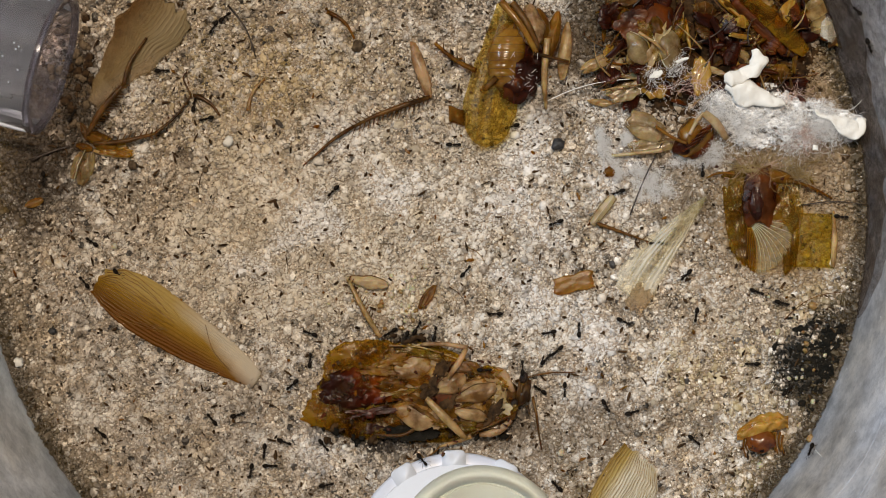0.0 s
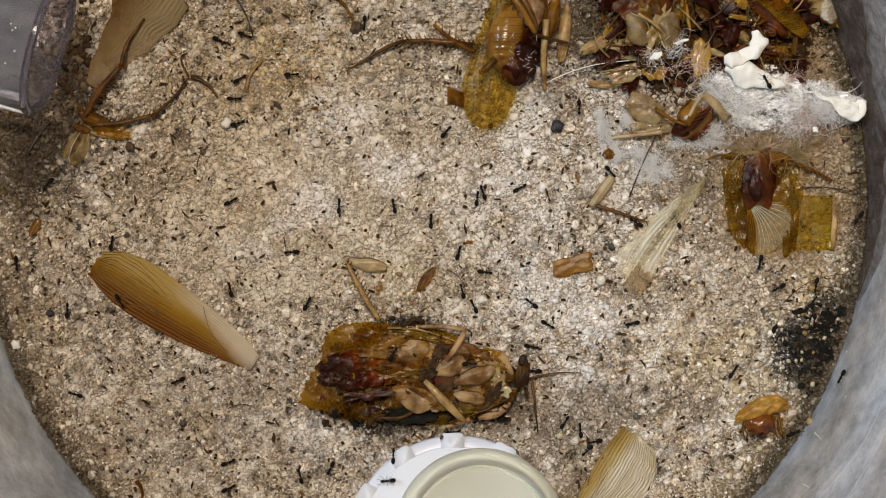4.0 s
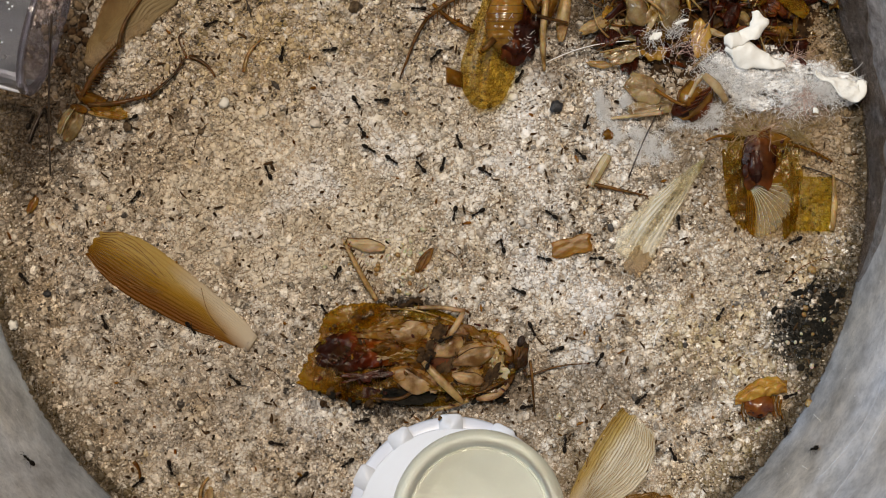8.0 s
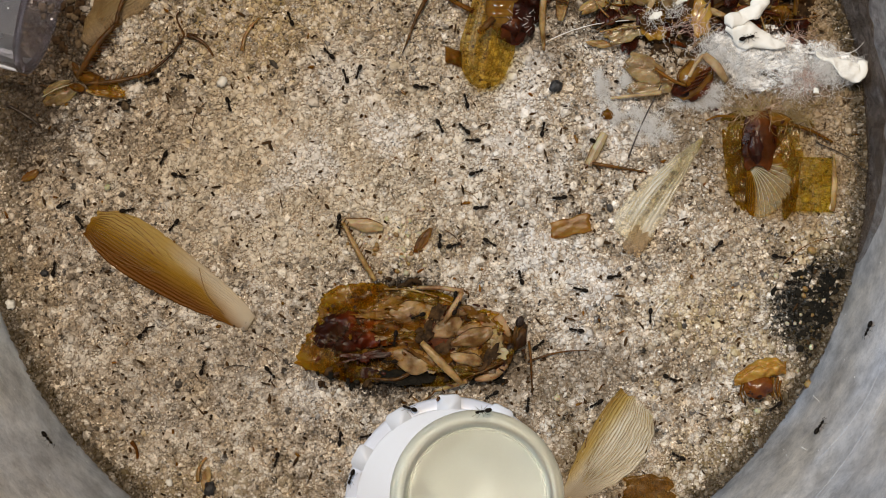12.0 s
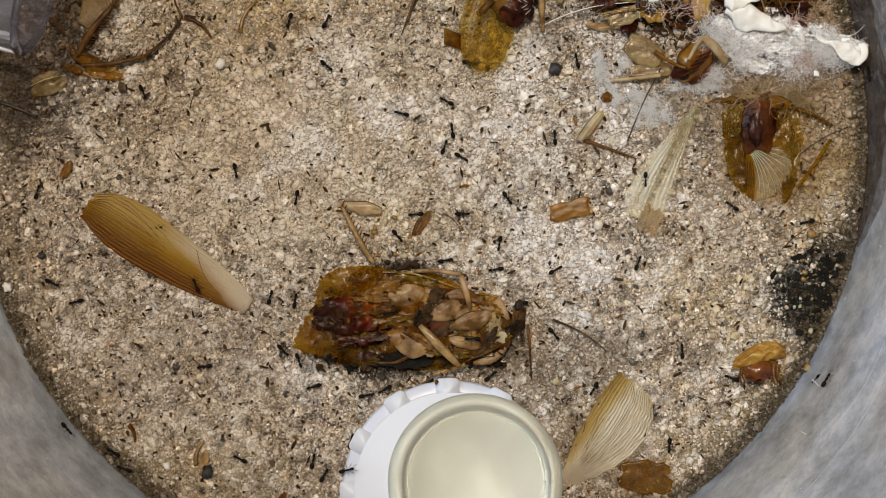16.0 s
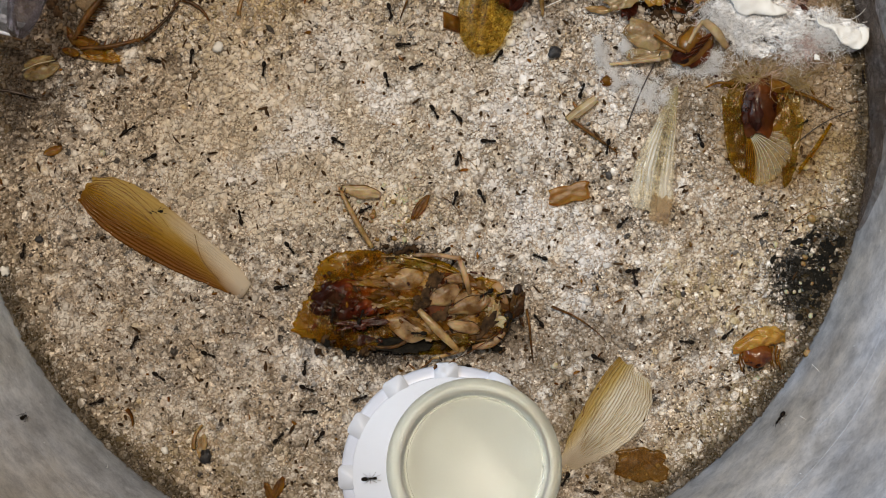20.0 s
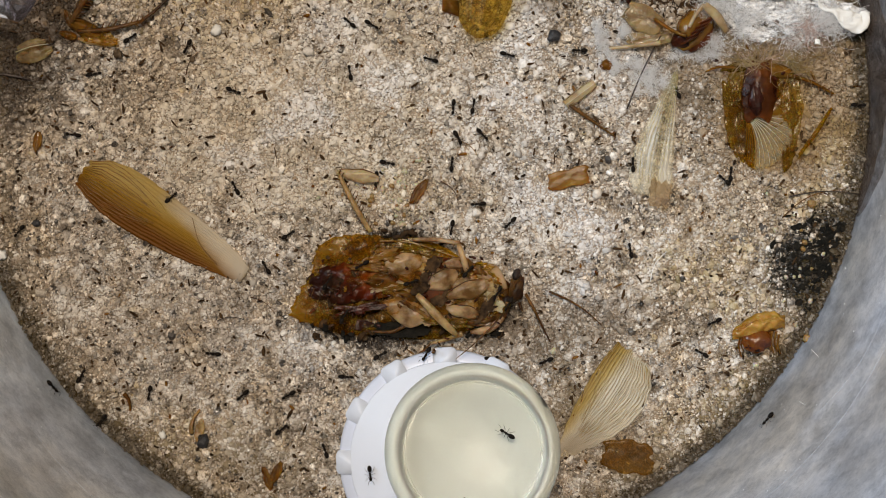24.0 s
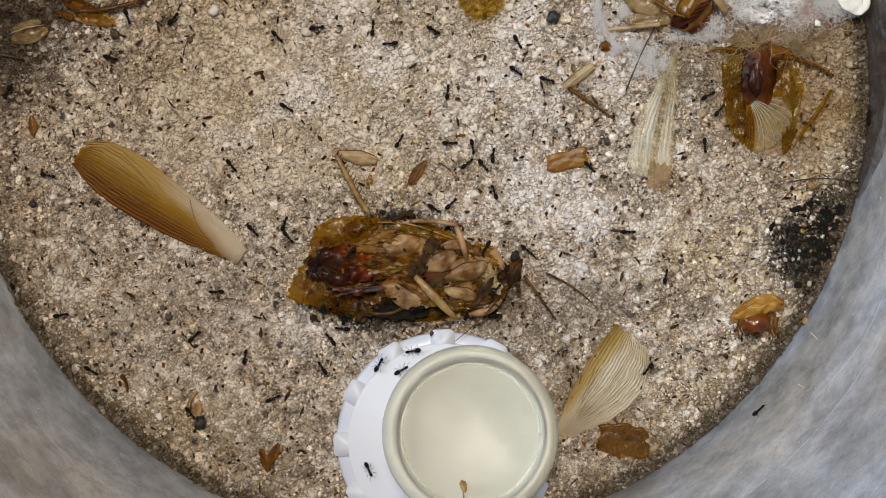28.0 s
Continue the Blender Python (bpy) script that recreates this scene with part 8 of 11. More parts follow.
    walk(ants[15], steps((0.0, 1100, 479, -25), (0.6, 1138, 443, 43), (1.4, 1182, 389, 43), (2.0, 1208, 344, 75), (3.2, 1200, 336, 115), (4.8, 1195, 324, 115), (5.4, 1196, 319, 170), (6.0, 1196, 313, 225), (6.9, 1196, 339, 275), (8.1, 1201, 372, 275), (9.0, 1209, 397, 310), (9.3, 1209, 385, 376), (9.6, 1208, 373, 442), (10.4, 1216, 344, 442), (11.0, 1230, 325, 400), (11.2, 1235, 343, 343), (11.3, 1241, 361, 287), (11.7, 1256, 409, 287), (12.0, 1268, 445, 225), (12.4, 1273, 442, 166), (12.8, 1278, 439, 107), (13.2, 1283, 436, 49), (14.8, 1294, 419, 49), (15.4, 1295, 411, 97), (16.0, 1295, 402, 145), (16.6, 1277, 385, 131), (17.4, 1257, 358, 131), (18.0, 1245, 336, 80), (18.9, 1245, 325, 111), (20.1, 1239, 313, 111), (21.0, 1231, 305, 110), (22.2, 1213, 287, 124), (23.8, 1199, 259, 124), (24.4, 1198, 247, 62), (25.0, 1196, 235, 0), (25.3, 1214, 253, -45), (25.7, 1238, 277, -45), (25.9, 1247, 286, -7), (26.0, 1256, 295, 30), (28.0, 1256, 295, 30)))
    walk(ants[16], steps((0.0, 1019, 492, 90), (0.6, 1041, 405, 75), (1.4, 1070, 289, 75), (2.0, 1092, 202, 15), (2.1, 1086, 175, 59), (2.3, 1079, 149, 104), (2.7, 1051, 83, 104), (2.9, 1037, 60, 162), (3.0, 1023, 37, 219), (3.9, 1023, 118, 271), (5.1, 1018, 226, 271), (6.0, 1011, 307, 330), (6.3, 1003, 312, 278), (6.6, 996, 318, 226), (7.4, 981, 336, 226), (7.7, 977, 344, 185), (8.0, 973, 352, 145), (8.3, 947, 363, 193), (8.7, 911, 366, 193), (9.0, 883, 361, 150), (9.2, 893, 357, 86), (9.3, 903, 353, 23), (9.7, 930, 341, 23), (10.0, 949, 333, -35), (10.3, 988, 341, -7), (10.7, 1041, 340, -7), (11.0, 1080, 332, 0), (11.1, 1071, 335, -53), (11.2, 1062, 339, -106), (11.3, 1054, 343, -159), (11.7, 1018, 354, -159), (12.0, 989, 358, -175), (12.9, 989, 340, -220), (13.8, 989, 322, -266), (16.2, 982, 276, -266), (18.0, 974, 242, -275), (18.1, 977, 246, -327), (18.2, 980, 251, -379), (18.3, 984, 255, -431), (18.7, 987, 274, -431), (18.8, 985, 279, -374), (18.9, 984, 284, -317), (19.0, 982, 289, -260), (19.3, 997, 270, -308), (19.7, 1017, 245, -308), (20.0, 1032, 227, -290), (20.3, 1038, 205, -273), (20.7, 1036, 177, -273), (21.0, 1027, 157, -280), (21.3, 1028, 160, -334), (21.6, 1030, 162, -389), (21.9, 1031, 165, -444), (23.1, 1031, 177, -444), (23.6, 1029, 181, -492), (24.0, 1027, 186, -540), (24.3, 1027, 176, -604), (24.7, 1021, 166, -604), (25.0, 1013, 160, -540), (25.3, 1011, 178, -500), (25.6, 1009, 195, -460), (26.4, 994, 240, -460), (26.7, 984, 255, -507), (27.0, 975, 270, -555), (27.3, 975, 270, -615), (27.7, 975, 270, -675), (28.0, 975, 270, -735)))
    walk(ants[17], steps((0.0, 964, 498, 190), (0.6, 928, 483, 152), (1.4, 887, 454, 152), (2.0, 861, 425, 150), (2.3, 852, 421, 158), (2.7, 839, 416, 158), (2.8, 836, 415, 107), (2.9, 833, 414, 56), (3.0, 829, 413, 5), (3.9, 852, 421, -9), (5.1, 882, 422, -9), (6.0, 905, 415, -55), (6.5, 896, 419, -122), (7.0, 887, 422, -190), (7.6, 888, 413, -255), (8.4, 885, 403, -255), (9.0, 878, 396, -240), (9.3, 868, 407, -191), (9.6, 858, 417, -142), (10.4, 827, 435, -142), (11.0, 799, 442, -205), (11.4, 801, 442, -257), (11.8, 803, 442, -309), (12.2, 805, 442, -362), (13.8, 813, 442, -362), (14.4, 816, 442, -296), (15.0, 819, 442, -230), (15.3, 828, 436, -283), (15.7, 829, 426, -283), (15.8, 825, 422, -321), (16.0, 822, 417, -360), (16.4, 820, 413, -314), (16.9, 818, 408, -268), (18.1, 819, 396, -268), (18.6, 821, 391, -209), (19.0, 823, 387, -150), (19.6, 814, 405, -107), (20.4, 808, 431, -107), (20.7, 808, 441, -143), (21.0, 807, 451, -179), (21.4, 811, 458, -131), (21.9, 815, 465, -83), (23.1, 815, 484, -83), (24.0, 806, 498, -99), (24.1, 802, 496, -150), (24.3, 798, 495, -201), (24.7, 786, 490, -201), (24.9, 782, 488, -255), (25.0, 777, 487, -310), (25.3, 805, 468, -320), (25.7, 835, 435, -320), (26.0, 852, 406, -340), (26.5, 849, 397, -300), (27.0, 845, 389, -260), (27.3, 845, 389, -320), (27.7, 845, 389, -380), (28.0, 845, 389, -440)))
    walk(ants[18], steps((0.0, 868, 464, 180), (0.3, 852, 466, 198), (0.7, 833, 474, 198), (1.0, 820, 484, 175), (1.3, 800, 481, 157), (1.7, 780, 469, 157), (2.0, 768, 453, 200), (2.1, 766, 440, 149), (2.3, 764, 427, 99), (2.7, 758, 391, 99), (3.0, 754, 365, 59), (3.9, 758, 331, 88), (5.1, 753, 286, 88), (6.0, 741, 254, 119), (6.1, 743, 263, 173), (6.2, 746, 273, 226), (6.3, 748, 282, 280), (6.7, 752, 321, 280), (7.0, 752, 351, 245), (7.1, 752, 343, 194), (7.2, 752, 334, 143), (7.3, 753, 325, 92), (7.7, 749, 291, 92), (8.0, 742, 267, 130), (8.5, 743, 258, 180), (9.0, 743, 250, 230), (9.3, 746, 259, 286), (9.7, 749, 271, 286), (10.0, 752, 280, 245), (10.3, 708, 275, 175), (10.7, 651, 278, 175), (11.0, 609, 289, 180), (11.6, 602, 356, 223), (12.2, 596, 422, 266), (13.8, 573, 598, 266), (15.0, 552, 730, 200), (16.0, 558, 722, 195), (16.1, 560, 734, 231), (16.3, 561, 746, 267), (16.7, 556, 777, 267), (17.0, 544, 799, 310), (19.0, 550, 805, 370), (19.1, 556, 823, 330), (19.3, 561, 841, 291), (19.7, 586, 884, 291), (20.0, 611, 912, 360), (20.8, 605, 908, 428), (21.5, 599, 905, 496), (23.5, 587, 892, 496), (24.2, 584, 886, 453), (25.0, 581, 879, 410), (25.6, 585, 866, 443), (26.4, 586, 849, 443), (27.0, 583, 836, 480), (27.3, 575, 817, 457), (27.7, 575, 792, 457), (28.0, 584, 774, 485)))
    walk(ants[19], steps((0.0, 818, 387, 50), (0.3, 824, 380, 23), (0.7, 834, 377, 23), (1.0, 844, 378, 0), (1.3, 844, 379, -60), (1.7, 844, 380, -120), (2.0, 844, 381, -180), (2.3, 833, 372, -244), (2.7, 828, 358, -244), (3.0, 833, 345, -280), (3.9, 840, 294, -278), (5.1, 850, 225, -278), (6.0, 857, 173, -235), (6.2, 850, 189, -171), (6.3, 843, 204, -108), (6.7, 835, 247, -108), (7.0, 837, 281, -110), (7.2, 840, 278, -47), (7.3, 843, 276, 15), (7.7, 851, 274, 15), (8.0, 858, 277, -30), (9.0, 856, 266, -55), (9.3, 867, 267, -44), (9.7, 873, 274, -44), (9.8, 872, 278, 5), (9.9, 872, 281, 55), (10.0, 871, 285, 105), (10.3, 864, 278, 135), (10.7, 854, 268, 135), (11.0, 847, 261, 85), (11.6, 840, 259, 135), (12.2, 833, 256, 185), (13.8, 817, 260, 185), (14.4, 811, 265, 145), (15.0, 806, 271, 105), (17.0, 802, 260, 90), (17.3, 812, 254, 49), (17.7, 821, 242, 49), (17.9, 823, 236, 94), (18.0, 824, 230, 139), (18.1, 820, 237, 177), (18.3, 816, 243, 214), (18.7, 801, 251, 214), (19.0, 786, 250, 265), (19.3, 782, 255, 234), (19.7, 777, 262, 234), (20.0, 774, 267, 300), (21.0, 789, 266, 255), (21.9, 798, 270, 316), (23.1, 805, 278, 316), (24.0, 808, 287, 265), (25.0, 801, 291, 265), (26.0, 801, 291, 205), (27.0, 801, 291, 145), (28.0, 801, 291, 85)))
    walk(ants[20], steps((0.0, 538, 497, 160), (0.3, 503, 489, 172), (0.7, 456, 489, 172), (1.0, 421, 497, 115), (1.3, 418, 488, 92), (1.7, 418, 476, 92), (2.0, 422, 467, 85), (2.5, 416, 467, 130), (3.0, 409, 466, 175), (3.5, 404, 459, 138), (3.9, 400, 451, 101), (5.1, 399, 430, 101), (5.4, 401, 424, 47), (5.7, 403, 419, -6), (6.0, 406, 414, -60), (6.3, 392, 444, -114), (6.7, 373, 484, -114), (7.0, 359, 515, -45), (7.2, 352, 519, -87), (7.3, 345, 522, -129), (7.7, 336, 538, -129), (7.8, 336, 546, -89), (8.0, 335, 554, -50), (8.6, 393, 590, -31), (9.4, 466, 642, -31), (10.0, 518, 685, 30), (10.3, 534, 661, 60), (10.7, 550, 627, 60), (11.0, 559, 600, 60), (11.4, 556, 605, 114), (11.8, 554, 610, 169), (12.2, 551, 615, 224), (13.8, 534, 628, 224), (14.4, 526, 629, 172), (15.0, 517, 630, 120), (15.9, 525, 577, 81), (17.1, 536, 507, 81), (17.6, 540, 480, 43), (18.0, 544, 454, 5), (18.1, 536, 471, -53), (18.3, 528, 488, -111), (18.7, 516, 536, -111), (19.0, 515, 573, -74), (19.5, 510, 573, -32), (20.0, 506, 574, 10), (20.3, 517, 581, -22), (20.7, 533, 587, -22), (21.0, 546, 587, 0), (21.9, 560, 581, 0), (23.1, 577, 583, 0), (24.0, 589, 593, 59), (25.0, 599, 581, 69), (25.3, 600, 584, 126), (25.7, 600, 587, 183), (26.0, 600, 590, 240), (26.6, 593, 596, 195), (27.4, 582, 598, 195), (28.0, 573, 596, 260)))
    walk(ants[21], steps((0.0, 539, 545, 85), (0.6, 548, 520, 70), (1.4, 560, 487, 70), (2.0, 568, 462, 120), (2.3, 565, 434, 105), (2.7, 550, 401, 105), (3.0, 532, 379, 60), (3.5, 522, 382, 122), (3.9, 511, 384, 185), (5.1, 483, 385, 185), (5.5, 473, 383, 132), (6.0, 462, 382, 80), (6.3, 464, 358, 91), (6.7, 461, 327, 91), (6.8, 458, 316, 128), (7.0, 455, 304, 165), (7.2, 454, 298, 116), (7.3, 453, 292, 68), (7.7, 459, 280, 68), (8.0, 471, 276, 115), (8.2, 458, 285, 164), (8.3, 444, 294, 213), (8.7, 409, 317, 213), (9.0, 382, 335, 175), (9.2, 384, 323, 131), (9.3, 387, 310, 88), (9.7, 383, 278, 88), (9.8, 378, 266, 154), (10.0, 373, 254, 220), (10.3, 353, 273, 218), (10.7, 323, 294, 218), (10.8, 315, 298, 267), (10.9, 307, 302, 316), (11.0, 298, 306, 365), (12.5, 334, 321, 339), (14.5, 383, 336, 339), (16.0, 421, 343, 280), (16.6, 433, 378, 284), (17.4, 438, 425, 284), (18.0, 435, 462, 325), (19.1, 433, 456, 393), (20.1, 432, 450, 462), (22.9, 429, 435, 462), (25.0, 426, 424, 490), (26.0, 426, 424, 430), (27.0, 426, 424, 370), (28.0, 426, 424, 310)))
    walk(ants[22], steps((0.0, 506, 590, 220), (0.1, 495, 587, 184), (0.3, 485, 583, 148), (0.7, 463, 565, 148), (1.0, 451, 545, 140), (1.6, 429, 555, 205), (2.4, 398, 569, 205), (3.0, 376, 580, 225), (3.9, 313, 609, 203), (5.1, 236, 657, 203), (6.0, 183, 699, 200), (6.2, 185, 710, 239), (6.3, 188, 721, 278), (6.7, 191, 751, 278), (7.0, 189, 773, 265), (7.3, 201, 792, 309), (7.7, 222, 814, 309), (7.8, 231, 820, 264), (8.0, 240, 827, 220), (8.2, 224, 817, 181), (8.3, 208, 807, 143), (8.7, 172, 772, 143), (8.8, 162, 757, 179), (9.0, 151, 741, 215), (9.2, 154, 745, 257), (9.3, 156, 749, 299), (9.7, 163, 761, 299), (10.0, 168, 770, 300), (10.2, 182, 761, 348), (10.3, 197, 752, 396), (10.7, 230, 721, 396), (11.0, 248, 691, 370), (11.2, 247, 677, 410), (11.3, 246, 662, 450), (11.7, 248, 624, 450), (12.0, 254, 596, 410), (12.4, 275, 610, 368), (12.9, 297, 624, 326), (14.1, 356, 657, 326), (15.0, 402, 678, 300), (15.3, 391, 682, 244), (15.6, 379, 687, 188), (16.4, 348, 687, 188), (17.0, 324, 679, 170), (18.0, 340, 673, 140), (18.3, 334, 665, 167), (18.7, 325, 664, 167), (18.8, 323, 666, 114), (18.9, 321, 669, 62), (19.0, 318, 671, 10), (19.6, 354, 684, -21), (20.4, 400, 707, -21), (21.0, 432, 727, -20), (21.4, 426, 725, -76), (21.8, 421, 723, -132), (22.2, 415, 721, -189), (23.8, 391, 719, -189), (25.0, 372, 721, -130), (27.0, 360, 723, -140), (27.3, 360, 722, -198), (27.7, 361, 721, -256), (28.0, 361, 721, -315)))
    walk(ants[23], steps((0.0, 363, 649, 130), (0.3, 334, 639, 164), (0.7, 294, 631, 164), (1.0, 263, 629, 155), (1.6, 228, 641, 193), (2.4, 181, 646, 193), (3.0, 144, 642, 190), (3.9, 125, 636, 163), (5.1, 101, 629, 163), (6.0, 82, 624, 190), (6.3, 71, 610, 148), (6.7, 51, 601, 148), (6.8, 45, 602, 202), (6.9, 39, 602, 256), (7.0, 33, 602, 310), (7.2, 54, 591, 348), (7.3, 76, 580, 386), (7.7, 134, 556, 386), (7.8, 157, 549, 428), (8.0, 180, 541, 470), (8.3, 200, 521, 409), (8.7, 223, 491, 409), (9.0, 236, 465, 410), (9.2, 229, 469, 458), (9.4, 222, 472, 506), (9.6, 215, 476, 554), (10.4, 186, 480, 554), (10.7, 175, 477, 514), (11.0, 163, 474, 475), (11.2, 153, 475, 511), (11.3, 143, 477, 547), (11.7, 116, 480, 547), (11.8, 106, 481, 493), (12.0, 96, 483, 440), (12.9, 87, 456, 478), (14.1, 65, 428, 478), (14.6, 54, 420, 544), (15.0, 43, 411, 610), (15.3, 64, 448, 657), (15.7, 86, 500, 657), (16.0, 99, 540, 695), (16.6, 107, 539, 753), (17.4, 113, 534, 753), (18.0, 116, 527, 765), (18.3, 162, 546, 696), (18.7, 218, 579, 696), (18.9, 237, 596, 630), (19.0, 256, 612, 565), (20.5, 237, 679, 614), (22.5, 212, 770, 614), (24.0, 192, 838, 590), (24.1, 215, 838, 655), (24.3, 237, 839, 720), (24.7, 295, 830, 720), (25.0, 338, 816, 720), (25.6, 346, 826, 657), (26.4, 353, 843, 657), (27.0, 355, 857, 670), (28.0, 355, 857, 670)))
    walk(ants[24], steps((0.0, 411, 642, 15), (0.3, 410, 637, 51), (0.6, 408, 631, 88), (1.4, 410, 616, 88), (1.7, 412, 611, 44), (2.0, 415, 606, 0), (2.3, 416, 617, -65), (2.7, 423, 628, -65), (2.8, 425, 631, -120), (2.9, 428, 633, -175), (3.0, 431, 636, -230), (3.9, 526, 494, -298), (5.1, 662, 311, -298), (6.0, 770, 178, -275), (6.3, 761, 172, -217), (6.7, 750, 163, -217), (6.8, 746, 160, -273), (7.0, 742, 157, -330), (7.3, 757, 133, -294), (7.7, 768, 99, -294), (7.8, 768, 89, -241), (7.9, 768, 80, -188), (8.0, 768, 70, -135), (9.2, 802, 261, -76), (10.8, 843, 516, -76), (11.4, 856, 612, -113), (12.0, 869, 708, -149), (12.3, 874, 700, -198), (12.6, 879, 691, -247), (12.9, 884, 683, -296), (14.1, 899, 648, -296), (15.0, 906, 620, -300), (15.3, 908, 619, -360), (15.7, 910, 618, -420), (16.0, 912, 617, -480), (16.3, 909, 625, -469), (16.7, 905, 636, -469), (16.8, 904, 638, -413), (16.9, 903, 641, -356), (17.0, 902, 644, -300), (17.6, 924, 646, -354), (18.4, 950, 640, -354), (19.0, 968, 627, -350), (19.5, 962, 629, -290), (20.0, 956, 631, -231), (20.5, 950, 632, -172), (22.5, 925, 634, -172), (24.0, 906, 631, -120), (24.3, 903, 634, -63), (24.7, 900, 637, -6), (25.0, 897, 640, 50), (25.3, 892, 623, 86), (25.7, 896, 602, 86), (26.0, 907, 588, 20), (26.3, 911, 584, -26), (26.7, 914, 580, -73), (27.0, 918, 576, -120), (27.3, 906, 580, -132), (27.7, 898, 591, -132), (28.0, 899, 604, -140)))
    walk(ants[25], steps((0.0, 164, 672, 140), (0.3, 156, 655, 134), (0.7, 139, 642, 134), (1.0, 122, 639, 165), (1.3, 114, 605, 101), (1.7, 108, 559, 101), (1.9, 108, 541, 140), (2.0, 108, 524, 180), (2.6, 109, 513, 134), (3.2, 110, 502, 88), (4.8, 109, 472, 88), (5.4, 107, 461, 134), (6.0, 104, 450, 180), (6.6, 87, 462, 201), (7.4, 61, 469, 201), (7.7, 50, 467, 255), (8.0, 39, 466, 310), (8.3, 45, 502, 279), (8.7, 53, 550, 279), (9.0, 59, 585, 265), (9.1, 63, 575, 320), (9.2, 68, 565, 376), (9.3, 72, 554, 432), (9.7, 80, 511, 432), (10.0, 77, 477, 495), (10.2, 81, 466, 459), (10.3, 85, 455, 424), (10.7, 101, 428, 424), (11.0, 116, 409, 460), (11.2, 121, 410, 414), (11.3, 125, 411, 369), (11.7, 135, 408, 369), (12.0, 142, 403, 300), (13.2, 186, 407, 351), (14.8, 241, 423, 351), (16.0, 280, 443, 365), (16.3, 283, 438, 413), (16.7, 286, 432, 461), (17.0, 289, 427, 510), (17.3, 277, 427, 575), (17.7, 269, 435, 575), (18.0, 268, 447, 620), (18.9, 275, 445, 673), (19.8, 283, 443, 726), (22.2, 302, 442, 726), (24.0, 316, 445, 760), (24.3, 356, 424, 748), (24.7, 405, 392, 748), (24.9, 423, 378, 711), (25.0, 441, 365, 675), (25.3, 451, 355, 715), (25.6, 461, 345, 755), (26.4, 494, 328, 755), (27.0, 522, 322, 690), (28.0, 522, 322, 690)))
    walk(ants[26], steps((0.0, 135, 404, 130), (0.3, 107, 410, 190), (0.7, 69, 417, 190), (1.0, 40, 422, 130), (1.3, 46, 375, 85), (1.7, 42, 314, 85), (2.0, 31, 268, 125), (2.1, 29, 274, 179), (2.3, 27, 279, 233), (2.7, 18, 291, 233), (3.0, 7, 297, 250), (4.2, 23, 431, 274), (5.8, 50, 609, 274), (7.0, 73, 743, 300), (7.3, 70, 762, 242), (7.7, 56, 780, 242), (7.8, 48, 785, 198), (8.0, 40, 790, 155), (8.3, 38, 787, 103), (8.7, 37, 784, 51), (9.0, 36, 781, 0), (9.3, 47, 785, 10), (9.7, 57, 782, 10), (10.0, 62, 772, -50), (10.3, 74, 777, -37), (10.7, 87, 788, -37), (11.0, 93, 799, -45), (12.0, 79, 788, -45), (12.9, 159, 770, 14), (14.1, 266, 757, 14), (15.0, 348, 755, -20), (15.2, 326, 768, -85), (15.3, 304, 780, -150), (15.7, 247, 813, -150), (16.0, 204, 837, -210), (16.3, 187, 842, -146), (16.7, 171, 856, -146), (16.9, 168, 864, -98), (17.0, 165, 872, -50), (17.1, 186, 863, -13), (17.3, 207, 853, 22), (17.7, 264, 834, 22), (18.0, 308, 823, 75), (18.3, 306, 791, 96), (18.7, 298, 749, 96), (19.0, 288, 718, 80), (19.5, 290, 726, 22), (20.0, 291, 733, -34), (20.5, 293, 741, -91), (22.5, 288, 769, -91), (24.0, 277, 790, -99), (24.1, 281, 789, -46), (24.3, 285, 789, 7), (24.7, 296, 787, 7), (24.9, 301, 787, 63), (25.0, 305, 786, 120), (25.3, 283, 746, 121), (25.7, 245, 699, 121), (25.8, 233, 689, 169), (25.9, 221, 679, 217), (26.0, 210, 669, 265), (26.3, 205, 704, 260), (26.7, 194, 750, 260), (27.0, 182, 783, 330), (28.0, 182, 783, 330)))
